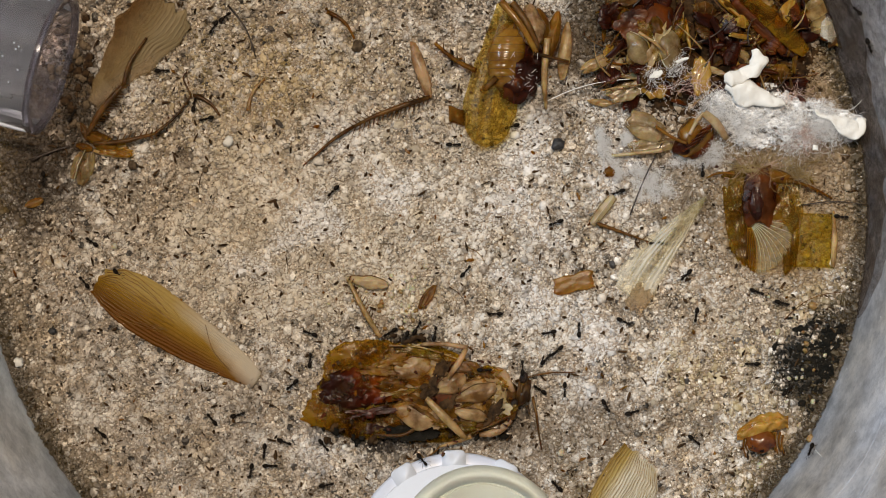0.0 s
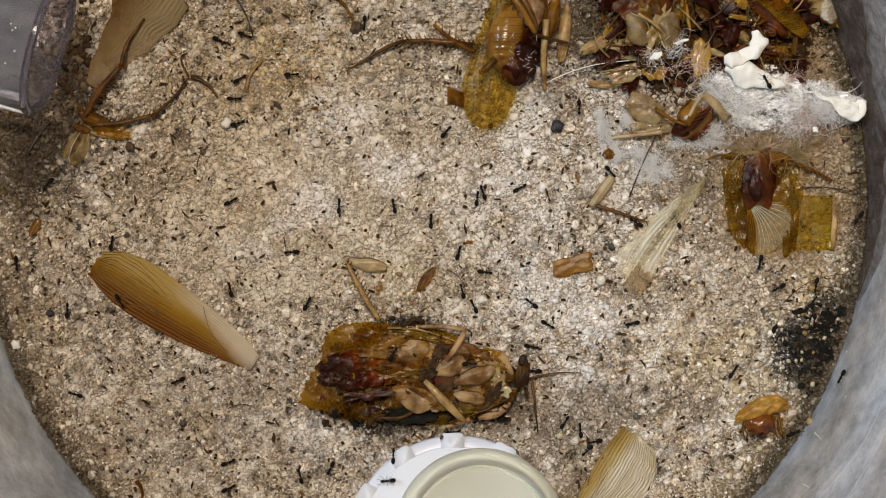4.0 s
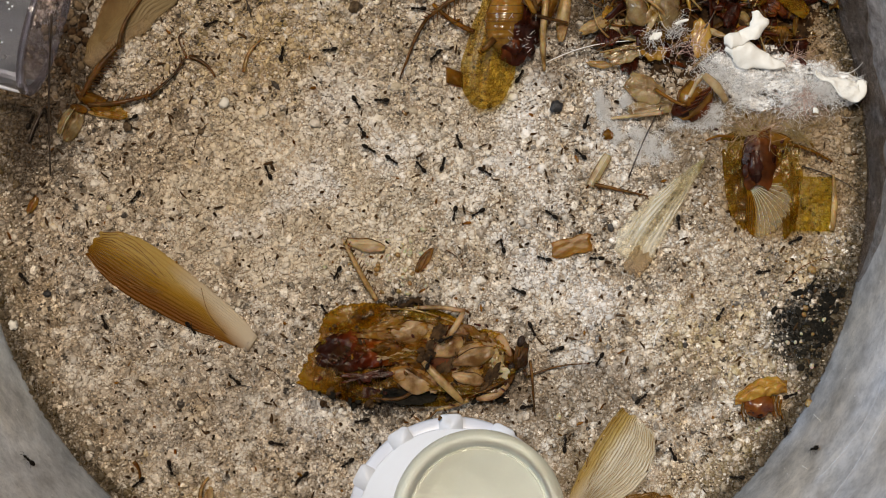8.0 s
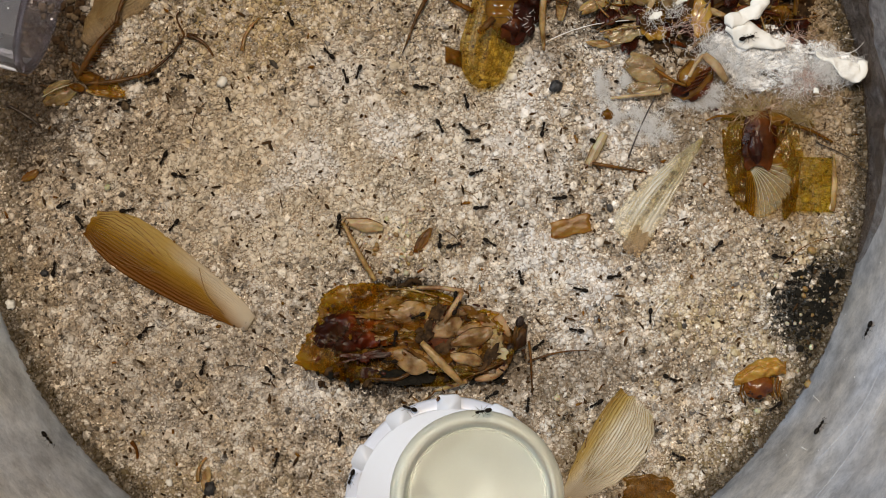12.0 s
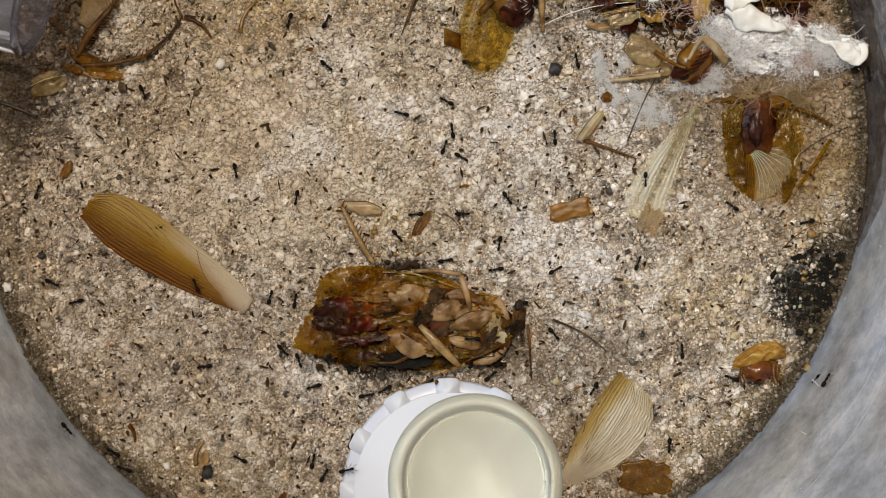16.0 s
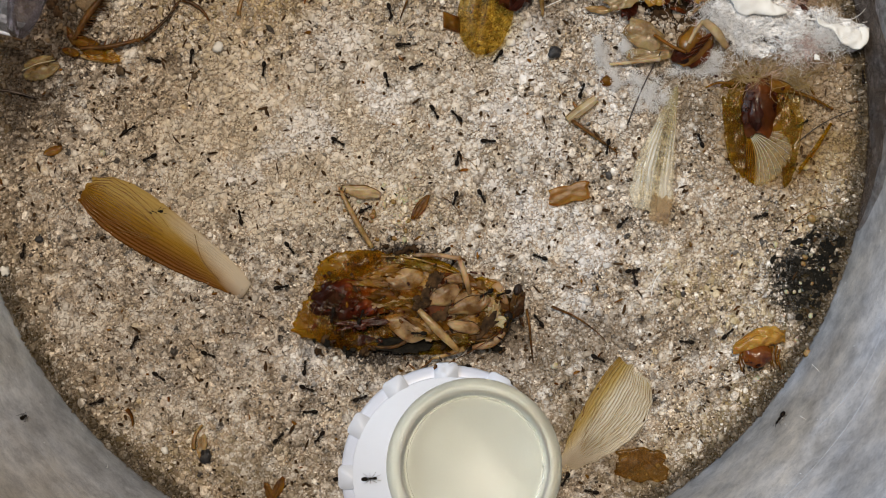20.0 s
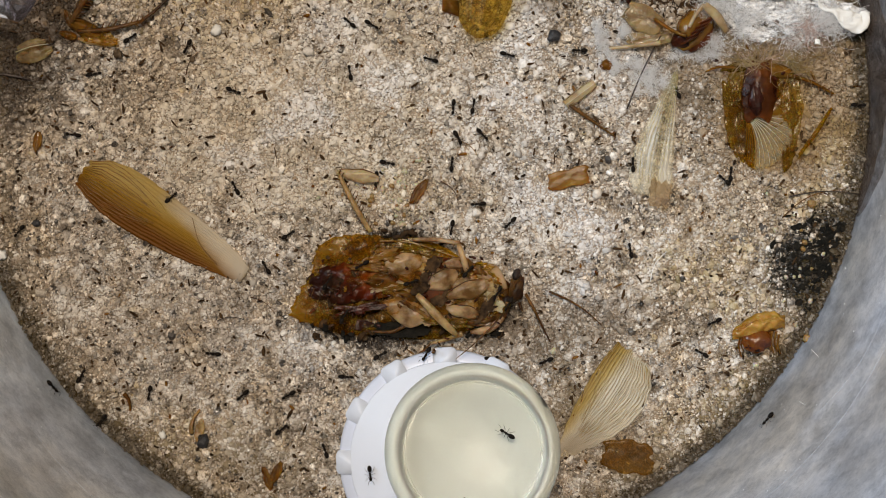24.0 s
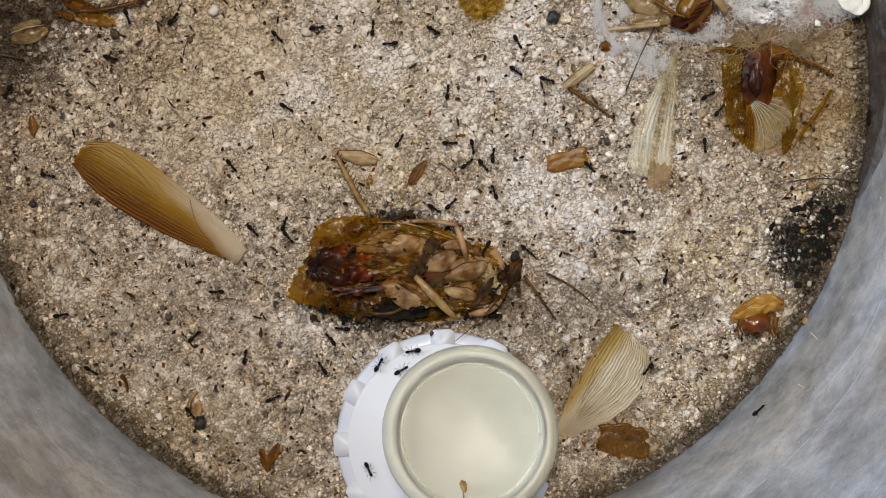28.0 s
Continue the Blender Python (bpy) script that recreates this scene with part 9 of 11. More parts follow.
    walk(ants[27], steps((0.0, 198, 392, -45), (0.3, 216, 438, -69), (0.7, 230, 500, -69), (0.8, 231, 525, -24), (1.0, 233, 549, 20), (1.1, 231, 524, 56), (1.3, 230, 500, 92), (1.7, 228, 434, 92), (2.0, 225, 385, 25), (2.1, 222, 382, 72), (2.2, 218, 380, 120), (2.3, 215, 377, 168), (2.7, 200, 376, 168), (3.0, 189, 383, 180), (3.5, 189, 375, 129), (3.9, 189, 367, 79), (5.1, 195, 347, 79), (6.0, 203, 332, 79), (6.6, 214, 333, 15), (7.4, 227, 328, 15), (7.6, 229, 326, -32), (7.8, 232, 323, -81), (8.0, 235, 321, -129), (8.2, 245, 331, -92), (8.3, 255, 341, -54), (8.7, 271, 373, -54), (9.0, 276, 400, -120), (9.2, 281, 400, -59), (9.3, 286, 400, 1), (9.7, 300, 400, 1), (9.8, 305, 400, -44), (10.0, 310, 399, -90), (12.0, 307, 408, -130), (12.4, 333, 437, -88), (12.9, 358, 467, -47), (14.1, 422, 549, -47), (15.0, 467, 612, -20), (15.4, 474, 589, 27), (15.9, 481, 567, 74), (17.1, 494, 504, 74), (18.0, 499, 457, 10), (18.3, 513, 468, -58), (18.7, 521, 486, -58), (19.0, 520, 504, -60), (22.0, 521, 508, -10), (25.0, 522, 512, 40), (25.1, 526, 519, 3), (25.3, 530, 525, -33), (25.7, 546, 532, -33), (26.0, 561, 531, -39), (26.1, 555, 534, -102), (26.3, 550, 537, -164), (26.7, 535, 540, -164), (27.0, 522, 539, -180), (27.5, 524, 544, -115), (28.0, 525, 548, -50)))
    walk(ants[28], steps((0.0, 148, 332, 145), (0.7, 145, 335, 85), (1.3, 141, 339, 25), (2.0, 137, 343, -35), (3.5, 186, 436, -59), (5.5, 240, 566, -59), (6.2, 257, 616, -109), (7.0, 274, 666, -160), (7.2, 278, 687, -119), (7.3, 281, 707, -79), (7.7, 291, 761, -79), (8.0, 298, 802, -75), (8.2, 312, 795, -21), (8.3, 326, 788, 32), (8.7, 357, 762, 32), (9.0, 375, 736, 80), (9.3, 387, 712, 58), (9.7, 409, 682, 58), (10.0, 428, 662, 5), (10.3, 432, 672, -48), (10.7, 441, 681, -48), (10.8, 446, 683, -4), (11.0, 451, 685, 40), (11.3, 455, 673, 38), (11.7, 467, 666, 38), (11.8, 473, 667, -5), (12.0, 479, 668, -50), (12.9, 485, 673, -41), (14.1, 493, 680, -41), (15.0, 499, 685, 0), (15.3, 509, 679, 67), (15.7, 512, 669, 67), (15.8, 509, 664, 11), (16.0, 506, 659, -45), (16.9, 521, 676, -54), (18.1, 537, 701, -54), (18.6, 541, 712, -97), (19.0, 545, 723, -140), (19.5, 545, 719, -207), (20.0, 546, 715, -275), (20.5, 554, 713, -217), (21.0, 562, 712, -160), (21.6, 546, 683, -200), (22.2, 530, 655, -240), (23.8, 488, 579, -240), (25.0, 456, 523, -235), (26.0, 459, 527, -291), (27.0, 461, 532, -348), (28.0, 464, 537, -405)))
    walk(ants[29], steps((0.0, 62, 220, 270), (0.6, 74, 225, 320), (1.4, 86, 237, 320), (1.7, 89, 243, 285), (2.0, 92, 248, 250), (3.2, 81, 256, 228), (4.8, 71, 269, 228), (5.2, 70, 273, 285), (5.6, 68, 278, 342), (6.0, 67, 282, 400), (6.6, 53, 254, 468), (7.4, 46, 215, 468), (8.0, 49, 185, 425), (8.2, 67, 190, 384), (8.3, 86, 195, 344), (8.7, 134, 209, 344), (8.8, 153, 214, 297), (9.0, 171, 219, 250), (9.3, 173, 256, 277), (9.7, 185, 302, 277), (10.0, 202, 334, 250), (10.5, 208, 337, 307), (11.0, 213, 339, 365), (11.2, 213, 346, 324), (11.3, 214, 353, 284), (11.7, 219, 369, 284), (11.8, 223, 374, 327), (12.0, 227, 380, 370), (12.9, 326, 483, 318), (14.1, 450, 627, 318), (14.6, 494, 683, 269), (15.0, 537, 740, 220), (15.2, 549, 759, 261), (15.3, 561, 779, 302), (15.7, 594, 830, 302), (15.8, 606, 849, 338), (16.0, 618, 869, 375), (18.0, 609, 880, 370), (18.3, 615, 873, 387), (18.7, 626, 869, 387), (18.9, 630, 869, 321), (19.0, 635, 869, 255), (19.3, 639, 884, 297), (19.7, 649, 900, 297), (20.0, 661, 911, 365), (21.0, 661, 906, 300), (22.8, 663, 920, 277), (25.2, 666, 940, 277), (27.0, 667, 954, 295), (28.0, 667, 954, 295)))
    walk(ants[30], steps((0.0, 494, 691, -20), (0.6, 514, 695, 3), (1.4, 539, 690, 3), (2.0, 556, 679, 70), (2.3, 591, 643, 44), (2.7, 642, 600, 44), (3.0, 683, 571, 20), (3.9, 690, 565, 60), (5.1, 695, 555, 60), (6.0, 695, 545, 20), (7.0, 696, 539, 10), (7.3, 702, 537, 16), (7.7, 710, 534, 16), (7.8, 713, 534, 64), (7.9, 715, 533, 112), (8.0, 717, 533, 160), (8.3, 706, 528, 188), (8.7, 694, 531, 188), (9.0, 688, 541, 200), (10.0, 688, 560, 200), (10.3, 688, 568, 239), (10.6, 688, 575, 278), (11.4, 692, 594, 278), (12.0, 699, 608, 260), (12.4, 683, 606, 213), (12.9, 667, 604, 166), (14.1, 628, 589, 166), (14.6, 615, 580, 113), (15.0, 602, 570, 60), (15.3, 633, 536, 47), (15.7, 676, 491, 47), (15.8, 691, 474, -1), (16.0, 707, 457, -50), (16.3, 698, 477, -101), (16.7, 696, 504, -101), (17.0, 703, 524, -150), (17.1, 708, 534, -109), (17.3, 713, 545, -69), (17.7, 721, 573, -69), (17.9, 722, 585, -124), (18.0, 723, 596, -180), (18.3, 718, 579, -242), (18.7, 706, 560, -242), (18.9, 700, 554, -291), (19.0, 694, 548, -340), (20.0, 705, 535, -340), (20.6, 704, 532, -295), (21.2, 702, 529, -251), (22.8, 700, 520, -251), (23.4, 698, 516, -300), (24.0, 697, 513, -350), (24.3, 698, 525, -409), (24.7, 707, 532, -409), (25.0, 718, 531, -339), (25.3, 715, 534, -283), (25.7, 712, 537, -226), (26.0, 709, 540, -169), (26.3, 706, 546, -226), (26.7, 703, 552, -283), (27.0, 700, 558, -340), (27.3, 696, 545, -280), (27.7, 700, 533, -280), (28.0, 711, 526, -340)))
    walk(ants[31], steps((0.0, 564, 698, -50), (2.0, 566, 714, 0), (3.2, 597, 670, 55), (4.8, 628, 606, 55), (6.0, 645, 555, 40), (6.3, 644, 547, 66), (6.7, 649, 538, 66), (7.0, 656, 534, 70), (7.3, 653, 533, 116), (7.7, 650, 533, 163), (8.0, 646, 532, 210), (8.3, 652, 546, 264), (8.7, 648, 561, 264), (8.8, 644, 565, 316), (8.9, 641, 568, 368), (9.0, 637, 571, 420), (9.3, 660, 567, 369), (9.7, 691, 562, 369), (9.8, 702, 560, 314), (10.0, 713, 558, 260), (10.3, 722, 577, 309), (10.7, 740, 593, 309), (11.0, 759, 600, 360), (11.3, 771, 583, 406), (11.7, 791, 564, 406), (12.0, 809, 553, 420), (12.9, 807, 544, 484), (14.1, 800, 535, 484), (15.0, 791, 530, 540), (15.2, 788, 526, 498), (15.3, 784, 521, 457), (15.7, 784, 508, 457), (15.8, 788, 504, 413), (16.0, 792, 499, 370), (16.1, 792, 503, 320), (16.3, 792, 507, 271), (16.7, 792, 517, 271), (17.0, 792, 524, 230), (17.3, 796, 526, 286), (17.7, 799, 529, 343), (18.0, 803, 531, 400), (18.1, 798, 527, 445), (18.3, 792, 524, 490), (18.7, 783, 510, 490), (19.0, 779, 498, 430), (19.3, 782, 503, 478), (19.7, 786, 508, 526), (20.0, 789, 513, 575), (20.3, 789, 524, 589), (20.7, 781, 531, 589), (21.0, 770, 530, 625), (21.9, 733, 540, 555), (23.1, 685, 553, 555), (24.0, 648, 563, 570), (24.3, 648, 559, 513), (24.7, 649, 555, 456), (25.0, 649, 552, 400), (25.3, 645, 545, 451), (25.7, 645, 536, 451), (26.0, 650, 530, 410), (26.7, 650, 532, 353), (27.3, 651, 534, 296), (28.0, 652, 536, 240)))
    walk(ants[32], steps((0.0, 457, 708, 265), (2.0, 440, 718, 260), (2.3, 424, 743, 236), (2.7, 402, 776, 236), (3.0, 386, 801, 175), (3.3, 389, 802, 125), (3.6, 393, 802, 76), (3.9, 397, 803, 27), (5.1, 406, 796, 27), (6.0, 408, 785, 60), (6.3, 426, 784, -4), (6.7, 448, 787, -4), (7.0, 465, 794, 59), (7.3, 474, 785, 55), (7.7, 483, 770, 55), (8.0, 486, 758, -10), (8.3, 504, 740, 33), (8.7, 532, 726, 33), (8.8, 545, 725, -13), (9.0, 557, 723, -60), (9.2, 562, 721, -18), (9.3, 566, 719, 22), (9.7, 579, 714, 22), (10.0, 588, 710, 0), (10.3, 619, 705, 16), (10.7, 655, 689, 16), (11.0, 679, 670, 10), (11.3, 678, 661, 68), (11.7, 683, 653, 68), (11.8, 686, 650, 124), (12.0, 689, 648, 180), (12.9, 677, 655, 220), (14.1, 664, 668, 220), (14.6, 660, 674, 290), (15.0, 657, 680, 360), (15.3, 677, 649, 412), (15.7, 711, 616, 412), (16.0, 742, 597, 430), (16.1, 745, 598, 385), (16.3, 748, 599, 341), (16.7, 757, 602, 341), (16.9, 760, 603, 300), (17.0, 763, 604, 260), (17.1, 764, 609, 296), (17.3, 766, 613, 333), (17.7, 774, 616, 333), (17.9, 779, 613, 286), (18.0, 783, 611, 240), (18.3, 793, 634, 288), (18.7, 801, 667, 288), (18.9, 803, 680, 239), (19.0, 804, 692, 190), (19.3, 788, 678, 143), (19.7, 765, 662, 143), (20.0, 745, 655, 180), (21.2, 746, 667, 245), (22.8, 740, 678, 245), (24.0, 728, 682, 180), (24.3, 719, 678, 158), (24.7, 707, 674, 158), (24.8, 705, 673, 105), (24.9, 702, 671, 52), (25.0, 699, 670, 0), (25.6, 707, 680, -18), (26.4, 719, 682, -18), (27.0, 730, 676, 0), (27.3, 735, 670, 23), (27.7, 744, 667, 23), (28.0, 751, 669, 10)))
    walk(ants[33], steps((0.0, 469, 733, 0), (0.6, 490, 746, -25), (1.4, 521, 758, -25), (1.7, 533, 761, -67), (2.0, 546, 764, -109), (2.3, 546, 777, -117), (2.7, 539, 788, -117), (3.0, 526, 791, -129), (3.5, 525, 787, -193), (3.9, 524, 782, -256), (5.1, 521, 770, -256), (5.4, 520, 766, -312), (5.7, 520, 763, -368), (6.0, 519, 760, -425), (6.3, 541, 771, -374), (6.7, 571, 774, -374), (6.8, 583, 772, -417), (7.0, 595, 769, -460), (7.3, 603, 774, -412), (7.7, 610, 783, -412), (7.8, 610, 788, -458), (8.0, 611, 793, -505), (8.3, 594, 801, -505), (8.7, 574, 817, -505), (8.8, 570, 822, -447), (8.9, 566, 827, -388), (9.0, 562, 831, -330), (9.3, 576, 790, -291), (9.7, 605, 739, -291), (10.0, 633, 705, -290), (10.3, 629, 709, -336), (10.7, 625, 713, -383), (11.0, 621, 717, -430), (11.2, 599, 729, -469), (11.3, 576, 742, -509), (11.7, 524, 785, -509), (12.0, 489, 823, -464), (12.9, 477, 835, -503), (14.1, 459, 847, -503), (15.0, 442, 852, -479), (15.5, 435, 850, -522), (16.0, 428, 849, -565), (16.3, 415, 845, -583), (16.7, 405, 833, -583), (17.0, 404, 819, -540), (17.5, 408, 811, -480), (18.0, 413, 803, -420), (18.3, 437, 819, -386), (18.7, 472, 831, -386), (18.9, 486, 832, -343), (19.0, 500, 832, -300), (20.0, 501, 839, -315), (20.3, 499, 814, -260), (20.7, 492, 783, -260), (21.0, 482, 760, -280), (21.6, 475, 768, -211), (22.2, 467, 777, -142), (23.8, 442, 792, -142), (25.0, 420, 795, -119), (25.3, 411, 792, -160), (25.6, 403, 789, -201), (26.4, 381, 781, -201), (26.6, 376, 778, -260), (26.8, 370, 776, -320), (27.0, 365, 774, -380), (27.3, 402, 798, -390), (27.7, 456, 820, -390), (28.0, 500, 829, -335)))
    walk(ants[34], steps((0.0, 433, 743, 260), (0.3, 412, 754, 200), (0.7, 382, 763, 200), (1.0, 359, 765, 210), (1.3, 361, 768, 276), (1.6, 364, 771, 342), (2.4, 373, 773, 342), (3.0, 381, 771, 350), (3.9, 396, 758, 382), (5.1, 421, 752, 382), (6.0, 441, 755, 430), (6.2, 437, 755, 483), (6.3, 434, 755, 536), (6.7, 426, 754, 536), (7.0, 420, 754, 500), (7.3, 425, 720, 446), (7.7, 421, 676, 446), (8.0, 411, 644, 500), (8.2, 408, 654, 552), (8.3, 405, 663, 605), (8.7, 392, 686, 605), (9.0, 380, 701, 580), (9.1, 383, 696, 527), (9.2, 387, 692, 474), (9.3, 390, 687, 422), (9.7, 400, 666, 422), (10.0, 403, 648, 395), (10.2, 399, 652, 450), (10.4, 395, 655, 505), (10.6, 392, 659, 560), (11.4, 374, 663, 560), (11.7, 367, 660, 497), (12.0, 359, 658, 435), (12.9, 371, 653, 384), (14.1, 386, 646, 384), (15.0, 397, 640, 390), (15.4, 376, 595, 431), (15.9, 354, 550, 472), (17.1, 287, 435, 472), (18.0, 231, 353, 425), (18.6, 243, 347, 371), (19.4, 259, 345, 371), (19.6, 264, 346, 315), (19.8, 268, 347, 260), (20.0, 272, 348, 205), (20.3, 258, 344, 178), (20.7, 238, 345, 178), (21.0, 224, 350, 165), (23.1, 165, 342, 172), (25.9, 90, 322, 172), (28.0, 35, 298, 240)))
    walk(ants[35], steps((0.0, 683, 754, 70), (0.3, 685, 754, 128), (0.7, 686, 754, 186), (1.0, 688, 755, 245), (1.3, 687, 760, 295), (1.7, 687, 764, 345), (2.0, 686, 769, 395), (3.2, 690, 756, 448), (4.8, 689, 739, 448), (6.0, 685, 726, 430), (6.3, 681, 721, 476), (6.7, 678, 717, 523), (7.0, 675, 712, 570), (7.3, 664, 714, 548), (7.7, 648, 716, 548), (8.0, 636, 718, 550), (8.2, 636, 737, 591), (8.3, 636, 757, 633), (8.7, 646, 808, 633), (9.0, 662, 844, 615), (9.1, 662, 839, 555), (9.2, 662, 835, 495), (9.3, 662, 831, 435), (9.7, 667, 816, 435), (10.0, 675, 805, 400), (10.3, 673, 800, 445), (10.6, 670, 795, 491), (11.4, 660, 785, 491), (12.0, 649, 780, 550), (13.5, 645, 772, 490), (15.0, 640, 765, 430), (15.3, 644, 757, 425), (15.7, 649, 745, 425), (16.0, 653, 737, 370), (16.1, 657, 729, 405), (16.3, 661, 721, 441), (16.7, 661, 700, 441), (16.9, 657, 692, 505), (17.0, 653, 684, 570), (17.3, 659, 714, 637), (17.7, 661, 755, 637), (17.9, 660, 770, 593), (18.0, 659, 785, 550), (18.3, 636, 762, 498), (18.7, 601, 736, 498), (19.0, 573, 720, 435), (19.1, 573, 724, 491), (19.2, 573, 729, 547), (19.3, 573, 734, 604), (19.7, 564, 747, 604), (19.9, 558, 750, 652), (20.0, 551, 753, 700), (20.3, 565, 753, 718), (20.7, 583, 753, 718), (21.0, 596, 753, 720), (22.2, 607, 760, 717), (23.8, 621, 759, 717), (25.0, 630, 750, 730), (25.1, 628, 745, 771), (25.3, 626, 740, 812), (25.7, 626, 728, 812), (25.9, 628, 723, 876), (26.0, 631, 719, 940), (26.3, 628, 758, 987), (26.7, 629, 811, 987), (27.0, 634, 850, 970), (27.1, 642, 841, 1022), (27.2, 649, 832, 1074), (27.3, 656, 822, 1126), (27.7, 692, 793, 1126), (28.0, 724, 778, 1110)))
    walk(ants[36], steps((0.0, 739, 724, -50), (1.0, 751, 722, 0), (3.0, 763, 712, 20), (3.9, 793, 706, 7), (5.1, 834, 704, 7), (6.0, 865, 706, 60), (6.2, 853, 706, 121), (6.3, 841, 705, 183), (6.7, 809, 709, 183), (7.0, 786, 717, 205), (7.2, 778, 702, 159), (7.3, 769, 688, 113), (7.7, 758, 646, 113), (8.0, 757, 613, 69), (8.3, 782, 575, 56), (8.7, 816, 524, 56), (9.0, 841, 486, 85), (9.6, 838, 476, 147), (10.4, 829, 472, 147), (10.7, 824, 474, 198), (11.0, 819, 477, 250), (12.2, 801, 554, 258), (13.8, 772, 655, 258), (14.4, 760, 692, 309), (15.0, 747, 730, 360), (15.3, 785, 725, 368), (15.7, 835, 714, 368), (16.0, 872, 702, 400), (18.0, 868, 705, 400), (19.0, 873, 687, 390), (19.3, 889, 675, 412), (19.7, 902, 654, 412), (19.8, 902, 648, 358), (19.9, 903, 641, 304), (20.0, 904, 634, 250), (20.3, 893, 664, 245), (20.7, 873, 700, 245), (21.0, 855, 726, 180), (21.5, 859, 726, 122), (22.0, 863, 727, 65), (22.5, 867, 727, 8), (24.5, 882, 724, 8), (26.0, 893, 717, -20), (26.1, 888, 705, 40), (26.3, 884, 693, 101), (26.7, 882, 661, 101), (27.0, 888, 636, 50), (28.0, 888, 636, 50)))
    walk(ants[37], steps((0.0, 766, 714, 85), (0.3, 793, 701, 19), (0.7, 832, 693, 19), (1.0, 862, 695, 10), (1.1, 857, 697, -45), (1.2, 852, 699, -101), (1.3, 847, 702, -156), (1.7, 827, 710, -156), (2.0, 812, 717, -179), (2.1, 814, 697, -224), (2.3, 815, 676, -269), (2.7, 807, 624, -269), (3.0, 793, 587, -320), (3.9, 823, 584, -358), (5.1, 862, 586, -358), (5.4, 871, 587, -409), (5.7, 881, 589, -459), (6.0, 891, 591, -510), (6.6, 828, 609, -524), (7.4, 746, 637, -524), (8.0, 686, 663, -540), (8.1, 696, 667, -489), (8.2, 706, 670, -438), (8.3, 715, 674, -388), (8.7, 748, 698, -388), (8.8, 758, 710, -344), (9.0, 767, 722, -300), (10.0, 786, 720, -240), (10.3, 769, 715, -180), (10.7, 747, 718, -180), (11.0, 732, 728, -219), (12.0, 724, 730, -199), (15.0, 717, 725, -219), (15.3, 707, 733, -168), (15.7, 693, 734, -168), (16.0, 683, 727, -150), (16.1, 684, 720, -216), (16.3, 686, 714, -283), (16.7, 690, 697, -283), (16.9, 691, 690, -229), (17.0, 693, 684, -175), (17.3, 680, 690, -127), (17.7, 673, 704, -127), (17.9, 673, 711, -66), (18.0, 674, 718, -4), (18.3, 689, 717, -3), (18.7, 710, 719, -3), (19.0, 724, 725, -15), (19.1, 721, 718, 53), (19.3, 719, 711, 121), (19.7, 707, 694, 121), (19.9, 701, 689, 160), (20.0, 695, 685, 200), (20.3, 679, 700, 210), (20.7, 653, 711, 210), (21.0, 631, 712, 150), (21.9, 627, 694, 102), (23.1, 622, 670, 102), (24.0, 619, 652, 60), (24.6, 613, 616, 103), (25.4, 596, 571, 103), (25.7, 586, 556, 151), (26.0, 576, 541, 199), (27.0, 572, 548, 220), (27.1, 565, 543, 184), (27.3, 558, 537, 149), (27.7, 536, 526, 149), (27.9, 527, 524, 109), (28.0, 518, 522, 70)))
    walk(ants[38], steps((0.0, 948, 599, 145), (3.0, 949, 590, 180), (3.9, 940, 597, 179), (5.1, 928, 595, 179), (5.5, 925, 591, 129), (6.0, 921, 586, 80), (6.2, 930, 586, 41), (6.3, 939, 585, 3), (6.7, 964, 584, 3), (7.0, 982, 583, -50), (7.5, 982, 588, -105), (8.0, 982, 593, -160), (8.3, 962, 576, -224), (8.7, 938, 549, -224), (9.0, 923, 527, -220), (9.1, 928, 528, -267), (9.2, 932, 529, -314), (9.3, 936, 530, -362), (9.7, 954, 530, -362), (10.0, 967, 526, -405), (10.2, 969, 520, -365), (10.3, 970, 515, -326), (10.7, 979, 511, -326), (10.8, 982, 512, -384), (10.9, 986, 513, -442), (11.0, 989, 515, -500), (11.3, 969, 510, -554), (11.7, 942, 503, -554), (12.0, 921, 498, -615), (12.4, 915, 496, -570), (12.9, 909, 494, -526), (14.1, 896, 499, -526), (14.6, 893, 505, -485), (15.0, 889, 510, -445), (15.3, 886, 512, -488), (15.6, 883, 515, -531), (16.4, 874, 515, -531), (17.0, 867, 512, -590), (17.5, 860, 514, -545), (18.0, 853, 516, -500), (18.1, 858, 517, -453), (18.3, 864, 518, -406), (18.7, 870, 527, -406), (18.9, 869, 532, -448), (19.0, 868, 538, -490), (19.3, 867, 552, -455), (19.7, 865, 571, -455), (20.0, 864, 585, -510), (21.0, 864, 592, -490), (21.4, 869, 593, -444), (21.9, 874, 595, -398), (23.1, 882, 603, -398), (23.6, 884, 607, -439), (24.0, 886, 612, -480), (24.3, 876, 610, -527), (24.7, 865, 614, -527), (24.8, 862, 616, -585), (24.9, 860, 618, -642), (25.0, 857, 620, -700), (25.3, 856, 602, -643), (25.7, 864, 581, -643), (26.0, 877, 569, -660), (26.1, 874, 565, -624), (26.3, 872, 562, -589), (26.7, 864, 553, -589), (26.9, 861, 550, -544), (27.0, 858, 547, -500), (27.1, 856, 552, -463), (27.3, 855, 556, -426), (27.7, 859, 563, -426), (28.0, 869, 564, -480)))
